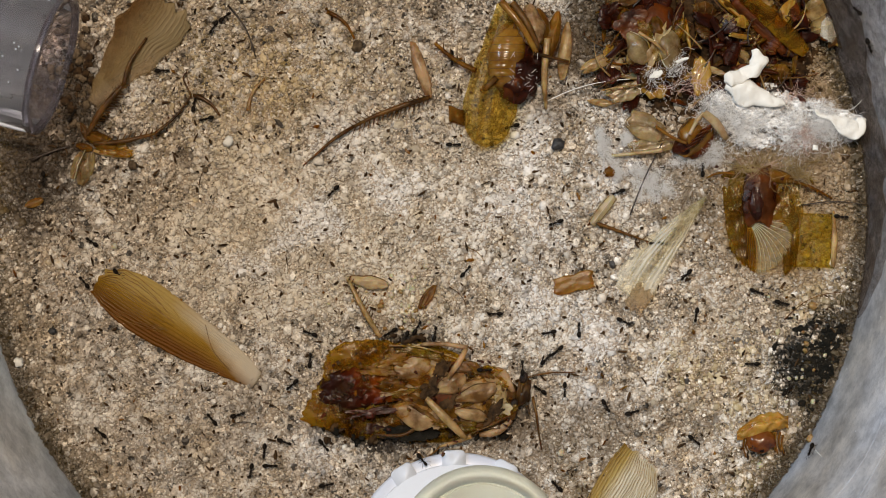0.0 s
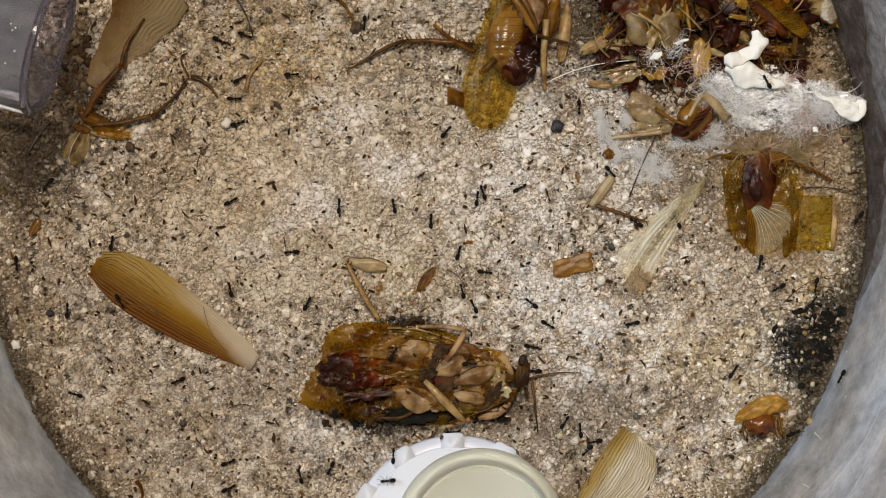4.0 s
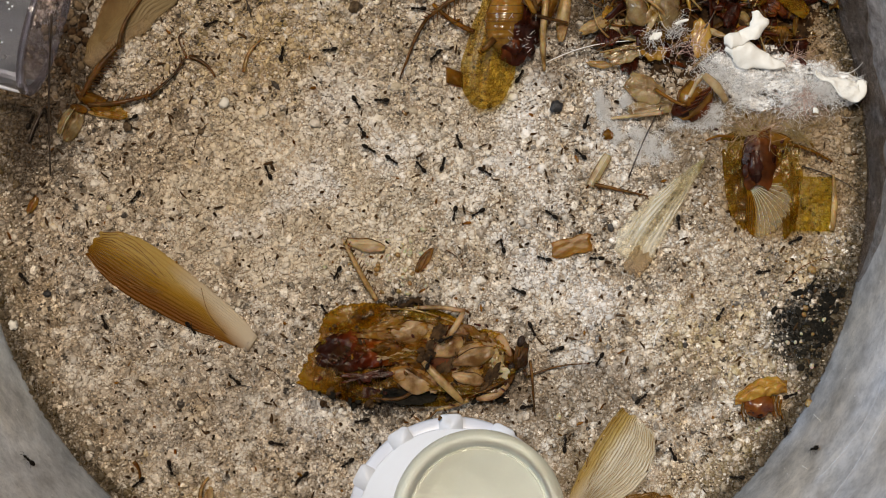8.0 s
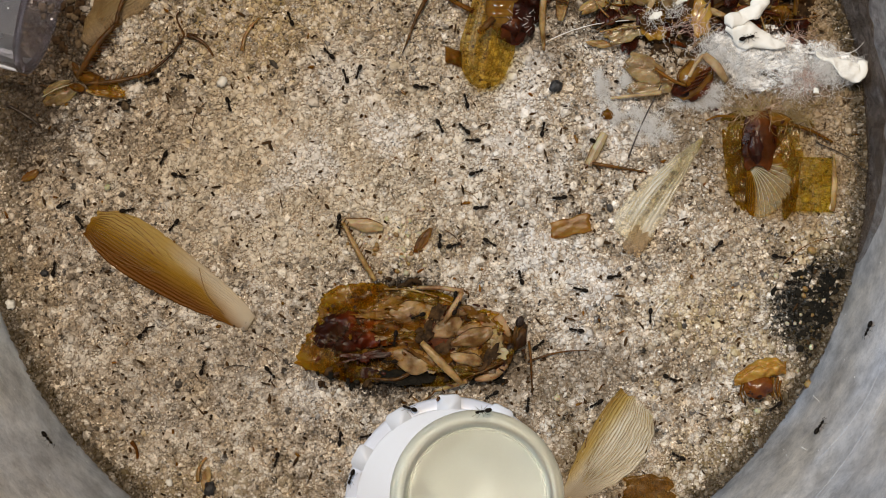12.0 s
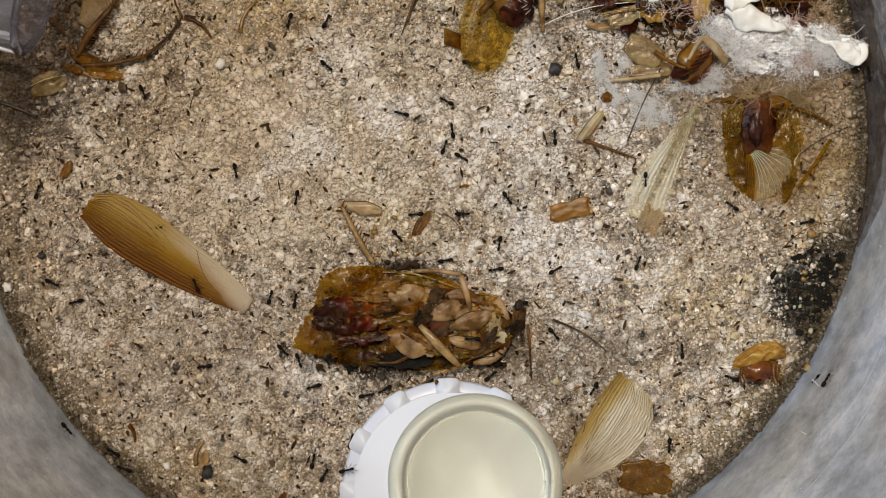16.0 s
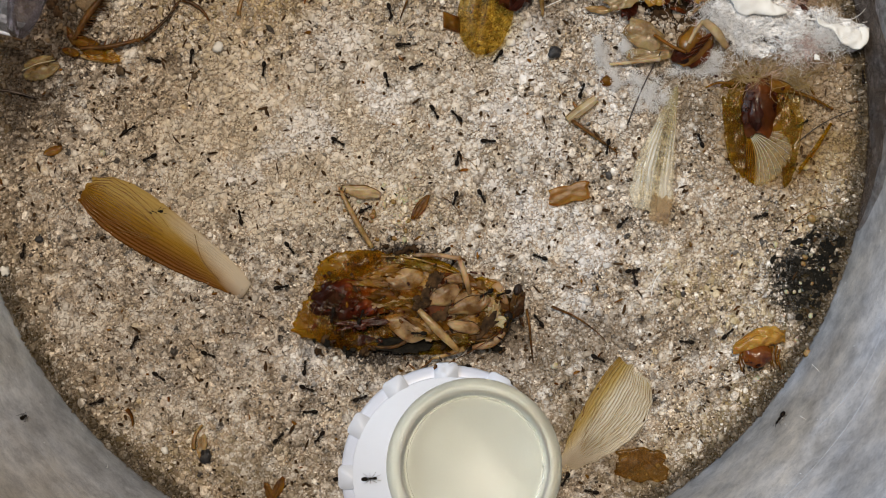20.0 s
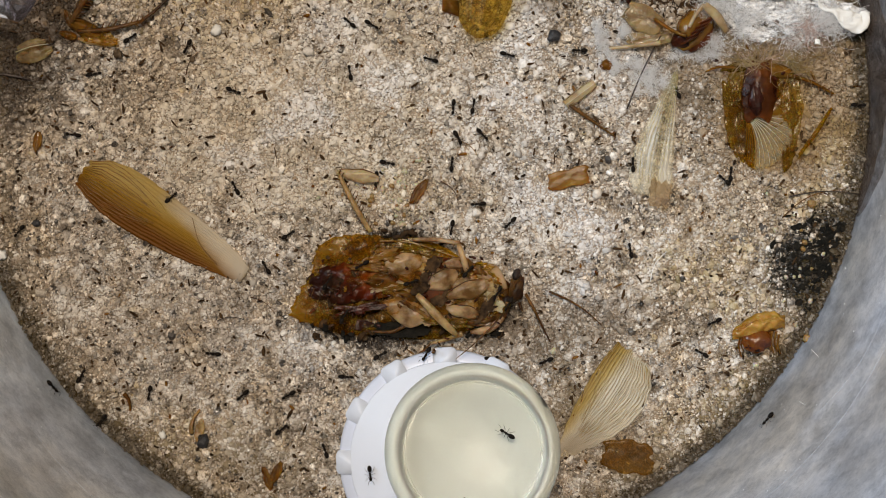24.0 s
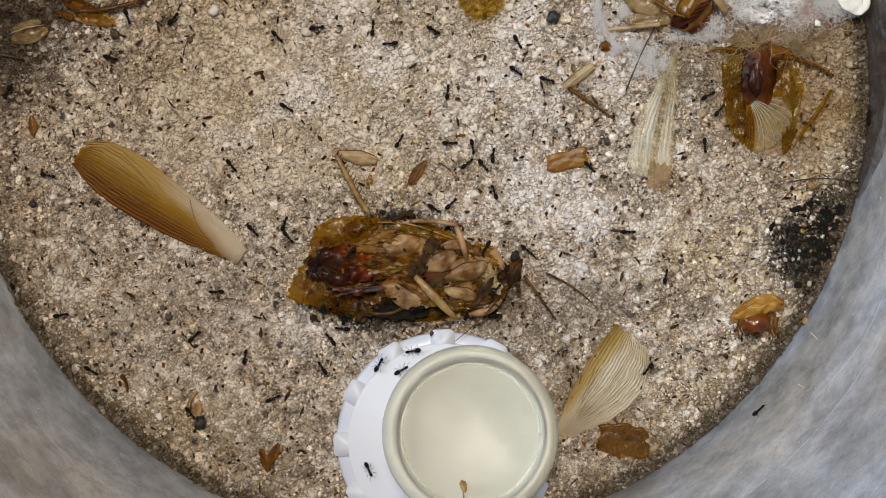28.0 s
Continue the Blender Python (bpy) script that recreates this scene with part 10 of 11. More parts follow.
    walk(ants[39], steps((0.0, 993, 601, 270), (0.6, 1015, 652, 293), (1.4, 1039, 722, 293), (1.7, 1046, 749, 329), (2.0, 1054, 776, 365), (2.1, 1052, 766, 416), (2.3, 1050, 755, 467), (2.7, 1040, 730, 467), (3.0, 1029, 713, 480), (3.9, 1022, 702, 455), (5.1, 1022, 687, 455), (6.0, 1031, 677, 420), (6.6, 1061, 677, 358), (7.4, 1102, 678, 358), (8.0, 1133, 679, 400), (8.3, 1151, 659, 416), (8.7, 1165, 629, 416), (9.0, 1169, 602, 485), (9.2, 1148, 614, 527), (9.3, 1128, 626, 570), (9.7, 1072, 654, 570), (9.8, 1058, 659, 520), (9.9, 1043, 665, 470), (10.0, 1029, 671, 420), (10.3, 1046, 623, 430), (10.7, 1065, 557, 430), (11.0, 1074, 507, 370), (12.5, 1091, 497, 372), (14.5, 1113, 495, 372), (16.0, 1131, 502, 430), (16.4, 1122, 499, 476), (16.9, 1113, 496, 522), (18.1, 1090, 488, 522), (18.6, 1081, 486, 473), (19.0, 1072, 483, 425), (19.6, 1093, 470, 403), (20.4, 1112, 445, 403), (21.0, 1120, 422, 410), (22.2, 1118, 406, 445), (23.8, 1122, 386, 445), (24.4, 1125, 379, 492), (25.0, 1128, 371, 540), (25.3, 1103, 368, 536), (25.7, 1069, 368, 536), (26.0, 1044, 372, 490), (26.2, 1048, 377, 541), (26.4, 1051, 382, 593), (26.6, 1054, 386, 645), (27.4, 1057, 407, 645), (28.0, 1051, 423, 675)))
    walk(ants[40], steps((0.0, 1067, 630, -60), (0.1, 1083, 625, -19), (0.3, 1100, 621, 20), (0.7, 1139, 599, 20), (1.0, 1165, 576, -5), (1.1, 1159, 575, 51), (1.2, 1153, 574, 107), (1.3, 1147, 573, 164), (1.7, 1124, 565, 164), (2.0, 1108, 555, 105), (2.3, 1062, 529, 150), (2.7, 999, 499, 150), (2.9, 975, 489, 115), (3.0, 950, 480, 80), (3.9, 936, 476, 142), (5.1, 924, 465, 142), (6.0, 921, 450, 140), (6.1, 924, 451, 88), (6.2, 927, 452, 36), (6.3, 929, 452, -14), (6.7, 939, 455, -14), (7.0, 947, 457, 40), (7.3, 958, 453, 56), (7.7, 963, 442, 56), (7.8, 962, 436, 110), (8.0, 960, 431, 165), (8.3, 942, 423, 147), (8.7, 921, 408, 147), (9.0, 908, 393, 195), (9.2, 915, 405, 249), (9.3, 923, 417, 304), (9.7, 946, 446, 304), (10.0, 966, 465, 265), (10.3, 994, 477, 330), (10.7, 1026, 501, 330), (10.8, 1035, 513, 282), (11.0, 1044, 525, 235), (12.2, 1021, 519, 165), (13.8, 990, 511, 165), (15.0, 966, 505, 140), (15.1, 967, 509, 82), (15.2, 968, 512, 24), (15.3, 969, 515, -33), (15.7, 977, 519, -33), (16.0, 986, 515, 30), (16.4, 990, 517, -12), (16.9, 994, 520, -54), (18.1, 1000, 529, -54), (19.0, 1000, 538, -94), (19.1, 995, 533, -150), (19.3, 989, 529, -206), (19.7, 972, 521, -206), (20.0, 958, 520, -199), (20.3, 932, 513, -204), (20.7, 903, 495, -204), (20.9, 895, 485, -239), (21.0, 886, 474, -275), (21.9, 862, 447, -228), (23.1, 830, 411, -228), (24.0, 806, 384, -275), (24.1, 803, 392, -215), (24.2, 801, 401, -156), (24.3, 798, 409, -97), (24.7, 799, 442, -97), (24.9, 803, 454, -48), (25.0, 807, 467, 0), (25.3, 812, 449, 63), (25.7, 825, 429, 63), (26.0, 837, 416, 40), (28.0, 837, 416, 40)))
    walk(ants[41], steps((0.0, 1114, 640, 15), (0.3, 1120, 635, 42), (0.7, 1127, 628, 42), (0.8, 1129, 626, 101), (0.9, 1131, 624, 160), (1.0, 1133, 623, 219), (1.3, 1105, 639, 216), (1.7, 1075, 668, 216), (2.0, 1059, 695, 240), (2.3, 1062, 704, 264), (2.7, 1060, 716, 264), (3.0, 1054, 723, 240), (3.9, 1035, 738, 223), (5.1, 1014, 761, 223), (6.0, 1000, 782, 180), (6.5, 998, 777, 131), (6.9, 995, 771, 83), (8.1, 998, 760, 83), (8.6, 1003, 757, 41), (9.0, 1008, 754, 0), (9.3, 1013, 765, -62), (9.7, 1021, 780, -62), (9.8, 1024, 785, 6), (10.0, 1027, 791, 75), (10.6, 1042, 773, 59), (11.4, 1053, 746, 59), (11.6, 1054, 738, 109), (11.8, 1054, 731, 159), (12.0, 1054, 723, 210), (12.9, 906, 766, 198), (14.1, 707, 819, 198), (14.6, 632, 837, 154), (15.0, 557, 855, 110), (16.0, 558, 852, 80), (16.3, 559, 841, 46), (16.7, 567, 834, 46), (16.9, 573, 835, -6), (17.0, 579, 835, -60), (17.3, 588, 840, -25), (17.7, 600, 846, -25), (18.0, 609, 850, -40), (18.3, 624, 855, 5), (18.7, 641, 851, 5), (18.9, 647, 845, 65), (19.0, 653, 840, 124), (19.3, 647, 819, 99), (19.7, 644, 791, 99), (19.9, 645, 780, 59), (20.0, 645, 769, 20), (20.3, 655, 759, 59), (20.7, 663, 742, 59), (21.0, 666, 728, 45), (24.0, 683, 720, 30), (25.0, 684, 725, 40), (25.3, 695, 725, 38), (25.7, 701, 719, 38), (26.0, 700, 708, 20), (26.1, 694, 698, 68), (26.3, 687, 688, 116), (26.7, 676, 660, 116), (26.9, 673, 648, 58), (27.0, 671, 637, 0), (27.3, 678, 646, -33), (27.7, 690, 652, -33), (28.0, 702, 654, 0)))
    walk(ants[42], steps((0.0, 918, 559, 90), (1.0, 915, 551, 70), (1.3, 919, 552, 28), (1.6, 923, 553, -12), (2.4, 932, 555, -12), (3.0, 940, 557, -9), (6.0, 931, 546, -34), (6.9, 937, 550, -65), (8.1, 940, 558, -65), (8.6, 939, 561, -122), (9.0, 938, 565, -180), (9.5, 928, 565, -145), (10.0, 919, 566, -110), (10.3, 915, 575, -159), (10.7, 907, 576, -159), (10.8, 904, 574, -216), (10.9, 902, 572, -273), (11.0, 899, 570, -330), (11.2, 907, 577, -365), (11.3, 916, 584, -401), (11.7, 938, 603, -401), (11.8, 946, 611, -360), (12.0, 954, 618, -320), (13.0, 960, 618, -370), (14.0, 966, 619, -420), (15.0, 971, 620, -470), (15.6, 979, 624, -409), (16.4, 985, 633, -409), (17.0, 987, 641, -390), (17.3, 1020, 658, -384), (17.7, 1066, 676, -384), (17.9, 1084, 680, -342), (18.0, 1102, 685, -300), (18.3, 1103, 651, -277), (18.7, 1115, 609, -277), (18.9, 1124, 595, -313), (19.0, 1132, 580, -350), (19.3, 1130, 573, -302), (19.6, 1128, 566, -254), (20.4, 1123, 548, -254), (20.7, 1121, 541, -217), (21.0, 1119, 534, -180), (23.3, 1119, 534, -240), (25.7, 1119, 534, -300), (28.0, 1119, 534, -360)))
    walk(ants[43], steps((0.0, 961, 544, 45), (0.3, 960, 539, 84), (0.6, 959, 535, 124), (1.4, 952, 526, 124), (2.0, 944, 522, 70), (3.0, 960, 512, 10), (3.9, 966, 515, -29), (5.1, 975, 520, -29), (5.5, 978, 522, 10), (6.0, 981, 524, 49), (6.3, 1000, 522, 24), (6.7, 1018, 510, 24), (7.0, 1027, 495, -35), (7.2, 1029, 484, 18), (7.3, 1031, 474, 71), (7.7, 1042, 448, 71), (7.8, 1047, 440, 125), (8.0, 1053, 431, 180), (8.6, 1030, 471, 241), (9.4, 1005, 527, 241), (10.0, 989, 571, 185), (10.1, 996, 571, 237), (10.2, 1003, 571, 290), (10.3, 1010, 571, 343), (10.7, 1033, 582, 343), (10.8, 1038, 587, 395), (10.9, 1042, 592, 447), (11.0, 1047, 597, 500), (12.2, 1011, 591, 531), (13.8, 963, 584, 531), (15.0, 926, 578, 540), (16.0, 922, 577, 560), (17.0, 922, 584, 610), (17.3, 914, 584, 567), (17.7, 906, 589, 567), (17.8, 905, 591, 518), (17.9, 904, 593, 469), (18.0, 903, 596, 420), (18.3, 916, 582, 387), (18.7, 938, 574, 387), (19.0, 958, 576, 420), (19.6, 1059, 557, 370), (20.4, 1195, 532, 370), (21.0, 1296, 513, 395), (22.5, 1298, 454, 447), (24.5, 1290, 377, 447), (26.0, 1276, 320, 410), (28.0, 1276, 320, 410)))
    walk(ants[44], steps((0.0, 979, 531, 220), (0.6, 883, 489, 158), (1.4, 759, 429, 158), (2.0, 667, 380, 210), (2.1, 672, 380, 265), (2.2, 676, 379, 321), (2.3, 680, 379, 377), (2.7, 696, 373, 377), (2.9, 701, 369, 423), (3.0, 706, 365, 470), (3.9, 693, 308, 462), (5.1, 687, 232, 462), (5.5, 689, 204, 501), (6.0, 691, 175, 540), (6.6, 675, 183, 565), (7.4, 653, 193, 565), (7.7, 645, 197, 522), (8.0, 637, 201, 480), (8.2, 625, 204, 522), (8.3, 613, 207, 565), (8.7, 587, 224, 565), (9.0, 572, 243, 545), (9.3, 524, 221, 514), (9.7, 462, 186, 514), (10.0, 418, 157, 540), (10.3, 375, 150, 532), (10.7, 317, 147, 532), (10.8, 295, 148, 571), (11.0, 273, 149, 610), (11.8, 268, 152, 572), (12.5, 263, 155, 535), (14.5, 251, 152, 535), (15.0, 248, 149, 477), (15.5, 246, 145, 418), (16.0, 243, 142, 360), (16.6, 277, 150, 346), (17.4, 321, 161, 346), (18.0, 355, 169, 405), (18.8, 352, 170, 351), (19.6, 348, 171, 297), (20.4, 345, 172, 243), (23.6, 342, 181, 243), (26.0, 348, 190, 180), (26.3, 338, 186, 140), (26.7, 329, 177, 140), (26.9, 326, 172, 95), (27.0, 324, 167, 50), (28.0, 324, 167, 50)))
    walk(ants[45], steps((0.0, 852, 564, 0), (0.3, 867, 555, 50), (0.7, 877, 538, 50), (0.8, 878, 530, 92), (1.0, 878, 521, 135), (1.3, 869, 517, 139), (1.7, 860, 508, 139), (1.9, 858, 503, 174), (2.0, 856, 499, 210), (2.5, 850, 492, 147), (3.0, 844, 486, 85), (3.9, 834, 481, 115), (5.1, 831, 470, 115), (5.5, 833, 465, 182), (6.0, 836, 460, 249), (6.6, 757, 479, 193), (7.4, 651, 504, 193), (7.7, 611, 513, 156), (8.0, 571, 522, 120), (8.3, 544, 496, 140), (8.7, 502, 471, 140), (9.0, 467, 459, 125), (9.6, 388, 378, 136), (10.4, 286, 268, 136), (11.0, 213, 182, 120), (11.5, 217, 185, 69), (12.0, 221, 189, 19), (12.5, 225, 192, -30), (14.5, 243, 201, -30), (16.0, 258, 204, -65), (16.3, 272, 199, -25), (16.6, 285, 193, 13), (17.4, 322, 190, 13), (17.6, 331, 192, 70), (17.8, 340, 194, 127), (18.0, 350, 195, 185), (18.9, 318, 187, 164), (20.1, 275, 175, 164), (21.0, 244, 167, 110), (23.3, 244, 167, 50), (25.7, 244, 167, -10), (28.0, 244, 167, -70)))
    walk(ants[46], steps((0.0, 569, 767, 10), (0.3, 598, 771, -9), (0.7, 635, 777, -9), (1.0, 664, 782, -15), (1.3, 664, 792, -43), (1.7, 671, 797, -43), (1.9, 676, 796, 8), (2.0, 681, 794, 60), (2.3, 687, 794, 0), (2.7, 692, 793, -60), (3.0, 697, 792, -120), (3.9, 681, 791, -174), (5.1, 659, 794, -174), (6.0, 644, 801, -120), (6.5, 642, 792, -60), (7.0, 640, 784, 0), (7.3, 648, 779, 32), (7.7, 658, 773, 32), (8.0, 666, 768, 70), (8.2, 661, 767, 138), (8.3, 656, 766, 207), (8.7, 648, 771, 207), (9.0, 647, 782, 185), (9.3, 649, 783, 243), (9.7, 651, 784, 301), (10.0, 653, 785, 360), (10.3, 666, 776, 406), (10.7, 680, 759, 406), (10.8, 682, 755, 359), (10.9, 684, 750, 312), (11.0, 687, 745, 265), (11.3, 674, 781, 246), (11.7, 648, 824, 246), (12.0, 621, 853, 250), (12.4, 612, 849, 204), (12.9, 604, 846, 158), (14.1, 580, 837, 158), (15.0, 562, 830, 140), (15.1, 561, 835, 186), (15.2, 560, 841, 233), (15.3, 559, 846, 280), (15.7, 566, 865, 280), (15.8, 572, 871, 350), (16.0, 578, 877, 420), (16.9, 570, 864, 470), (18.1, 565, 847, 470), (19.0, 565, 832, 530), (20.0, 571, 839, 590), (20.3, 533, 866, 572), (20.7, 477, 891, 572), (21.0, 433, 903, 540), (21.3, 440, 898, 491), (21.6, 448, 893, 442), (21.9, 456, 888, 393), (23.1, 487, 867, 393), (24.0, 510, 851, 400), (24.1, 494, 843, 458), (24.3, 479, 835, 517), (24.7, 435, 823, 517), (25.0, 400, 822, 550), (25.4, 406, 811, 483), (25.9, 412, 800, 417), (27.1, 432, 773, 417), (28.0, 450, 755, 440)))
    walk(ants[47], steps((0.0, 977, 770, 135), (0.6, 960, 760, 132), (1.4, 947, 740, 132), (2.0, 943, 720, 75), (2.3, 954, 715, 25), (2.7, 968, 708, 25), (3.0, 979, 703, 70), (3.9, 994, 689, 56), (5.1, 1005, 667, 56), (6.0, 1006, 646, 60), (6.6, 1019, 633, 38), (7.4, 1040, 619, 38), (7.6, 1046, 616, -14), (7.8, 1052, 614, -67), (8.0, 1058, 611, -120), (8.3, 1020, 651, -133), (8.7, 974, 707, -133), (9.0, 943, 752, -119), (9.1, 945, 748, -70), (9.2, 947, 745, -21), (9.3, 949, 741, 28), (9.7, 962, 737, 28), (9.8, 966, 738, 85), (9.9, 970, 739, 142), (10.0, 974, 741, 200), (10.3, 957, 734, 157), (10.7, 935, 725, 157), (10.8, 927, 721, 113), (11.0, 919, 718, 70), (12.0, 934, 723, 85), (12.9, 923, 682, 103), (14.1, 914, 627, 103), (14.6, 913, 606, 156), (15.0, 911, 585, 210), (15.3, 887, 597, 210), (15.7, 857, 618, 210), (16.0, 837, 637, 180), (16.1, 837, 627, 126), (16.3, 837, 617, 72), (16.7, 847, 596, 72), (16.9, 855, 590, 136), (17.0, 862, 584, 200), (17.6, 852, 623, 255), (18.4, 839, 676, 255), (19.0, 829, 715, 230), (20.0, 824, 713, 180), (21.0, 820, 711, 130), (21.9, 803, 717, 192), (23.1, 780, 721, 192), (24.0, 762, 719, 240), (24.5, 753, 717, 202), (25.0, 744, 715, 165), (25.5, 737, 721, 97), (26.0, 730, 728, 30), (26.3, 738, 727, 4), (26.7, 750, 726, 4), (27.0, 758, 726, 0), (27.1, 753, 726, -69), (27.3, 747, 726, -138), (27.7, 741, 734, -138), (28.0, 742, 745, -170)))
    walk(ants[48], steps((0.0, 1338, 427, -20), (0.6, 1356, 432, -6), (1.4, 1380, 433, -6), (1.7, 1389, 432, -53), (2.0, 1398, 430, -100), (3.2, 1385, 444, -150), (4.8, 1363, 453, -150), (6.0, 1344, 452, -95), (7.0, 1347, 454, -43), (8.0, 1351, 455, 8), (9.0, 1355, 457, 60), (10.0, 1372, 456, 70), (11.0, 1376, 459, 30), (12.0, 1380, 463, -10), (12.9, 1400, 455, 28), (14.1, 1424, 440, 28), (14.6, 1432, 432, 84), (15.0, 1440, 425, 140), (16.8, 1407, 439, 198), (19.2, 1361, 448, 198), (21.0, 1326, 446, 180), (22.5, 1303, 428, 140), (24.5, 1273, 403, 140), (26.0, 1250, 384, 95), (26.7, 1250, 384, 35), (27.3, 1250, 384, -25), (28.0, 1250, 384, -85)))
    walk(ants[49], steps((0.0, 1383, 447, -15), (0.3, 1430, 446, 0), (0.7, 1493, 451, 0), (0.8, 1516, 454, 34), (1.0, 1539, 458, 70), (1.1, 1524, 456, 122), (1.3, 1508, 453, 174), (1.7, 1467, 452, 174), (1.9, 1451, 454, 129), (2.0, 1435, 455, 85), (2.3, 1429, 448, 89), (2.7, 1430, 439, 89), (2.9, 1434, 436, 149), (3.0, 1439, 433, 210), (4.2, 1439, 534, 270), (5.8, 1440, 670, 270), (7.0, 1440, 771, 210), (8.3, 1445, 773, 150), (9.7, 1450, 775, 90), (11.0, 1454, 777, 30), (12.8, 1457, 752, 79), (15.2, 1465, 720, 79), (17.0, 1476, 698, 45), (17.6, 1481, 687, 78), (18.4, 1483, 673, 78), (18.7, 1482, 667, 139), (19.0, 1481, 661, 200), (19.3, 1459, 709, 245), (19.7, 1422, 768, 245), (20.0, 1387, 808, 245), (21.8, 1377, 820, 232), (24.2, 1365, 837, 232), (26.0, 1355, 849, 215), (26.7, 1355, 849, 155), (27.3, 1355, 849, 95), (28.0, 1355, 849, 35)))
    walk(ants[50], steps((0.0, 1490, 293, -5), (0.6, 1503, 303, -15), (1.4, 1521, 306, -15), (1.6, 1526, 304, -70), (1.8, 1531, 301, -125), (2.0, 1536, 299, -180), (3.5, 1525, 319, -124), (5.5, 1507, 342, -124), (7.0, 1490, 357, -159), (8.2, 1385, 410, -155), (9.8, 1248, 485, -155), (11.0, 1147, 545, -119), (12.2, 1151, 572, -90), (13.8, 1146, 605, -90), (15.0, 1134, 630, -60), (15.2, 1122, 644, -95), (15.3, 1109, 659, -130), (15.7, 1076, 697, -130), (16.0, 1052, 726, -119), (16.3, 1038, 730, -138), (16.7, 1028, 741, -138), (17.0, 1027, 755, -180), (17.1, 1030, 759, -127), (17.3, 1033, 763, -74), (17.7, 1035, 774, -74), (17.9, 1034, 778, -22), (18.0, 1032, 783, 30), (18.1, 1028, 767, 70), (18.3, 1023, 752, 110), (18.7, 1005, 714, 110), (19.0, 988, 687, 85), (19.1, 1000, 685, 42), (19.3, 1012, 683, 0), (19.7, 1042, 687, 0), (20.0, 1063, 699, -25), (20.6, 1049, 703, -93), (21.2, 1035, 708, -161), (22.8, 998, 721, -161), (24.0, 971, 730, -159), (24.3, 970, 723, -198), (24.6, 968, 715, -237), (25.4, 957, 702, -237), (26.0, 942, 697, -239), (26.3, 938, 659, -265), (26.7, 938, 607, -265), (27.0, 942, 568, -220), (27.3, 942, 568, -280), (27.7, 942, 568, -340), (28.0, 942, 568, -400)))
    walk(ants[51], steps((0.0, 1550, -15, -75), (2.1, 1492, 235, -102), (4.9, 1415, 570, -102), (7.0, 1357, 821, -145), (7.9, 1305, 819, -181), (9.1, 1238, 827, -181), (10.0, 1189, 841, -119), (10.1, 1189, 838, -178), (10.2, 1189, 834, -237), (10.3, 1190, 831, -296), (10.7, 1196, 821, -296), (11.0, 1204, 815, -320), (11.5, 1202, 815, -263), (12.0, 1199, 815, -207), (12.5, 1197, 815, -151), (14.5, 1190, 819, -151), (16.0, 1186, 826, -94), (16.3, 1205, 828, -52), (16.6, 1223, 830, -10), (17.4, 1270, 845, -10), (17.7, 1286, 855, -80), (18.0, 1302, 864, -150), (18.3, 1257, 850, -197), (18.7, 1197, 831, -197), (18.9, 1175, 823, -153), (19.0, 1153, 816, -110), (19.3, 1115, 846, -139), (19.7, 1074, 893, -139), (20.0, 1049, 933, -190), (20.5, 1047, 931, -250), (21.0, 1044, 930, -310), (22.5, 1007, 867, -240), (24.5, 952, 786, -240), (25.2, 930, 756, -195), (26.0, 908, 727, -150), (26.6, 815, 734, -172), (27.4, 691, 733, -172), (28.0, 598, 724, -230)))
    walk(ants[52], steps((0.0, 1528, -81, 160), (1.1, 1481, 49, 208), (2.1, 1435, 181, 256), (4.9, 1300, 528, 256), (7.0, 1192, 786, 265), (7.2, 1191, 784, 215), (7.4, 1190, 782, 165), (7.6, 1189, 780, 115), (8.4, 1186, 773, 115), (9.0, 1183, 767, 110), (10.0, 1194, 756, 120), (10.3, 1186, 731, 103), (10.7, 1180, 696, 103), (11.0, 1179, 670, 50), (11.6, 1183, 675, 8), (12.2, 1188, 679, -33), (13.8, 1202, 687, -33), (15.0, 1214, 690, 0), (15.3, 1211, 679, 46), (15.6, 1207, 669, 93), (16.4, 1210, 642, 93), (17.0, 1219, 623, 80), (17.1, 1228, 631, 18), (17.3, 1236, 640, -43), (17.7, 1259, 661, -43), (18.0, 1276, 678, -14), (18.1, 1272, 674, 42), (18.2, 1269, 670, 100), (18.3, 1265, 667, 158), (18.7, 1247, 662, 158), (19.0, 1232, 667, 220), (19.6, 1222, 669, 176), (20.4, 1209, 668, 176), (20.7, 1205, 665, 215), (21.0, 1200, 662, 255), (21.9, 1210, 681, 305), (23.1, 1228, 701, 305), (23.4, 1233, 706, 253), (23.7, 1238, 710, 201), (24.0, 1244, 714, 150), (24.3, 1208, 710, 167), (24.7, 1165, 693, 167), (24.9, 1150, 683, 113), (25.0, 1135, 673, 60), (25.6, 1142, 659, 64), (26.4, 1151, 639, 64), (27.0, 1158, 624, 80), (27.3, 1170, 627, 21), (27.7, 1180, 621, 21), (28.0, 1184, 610, 80)))
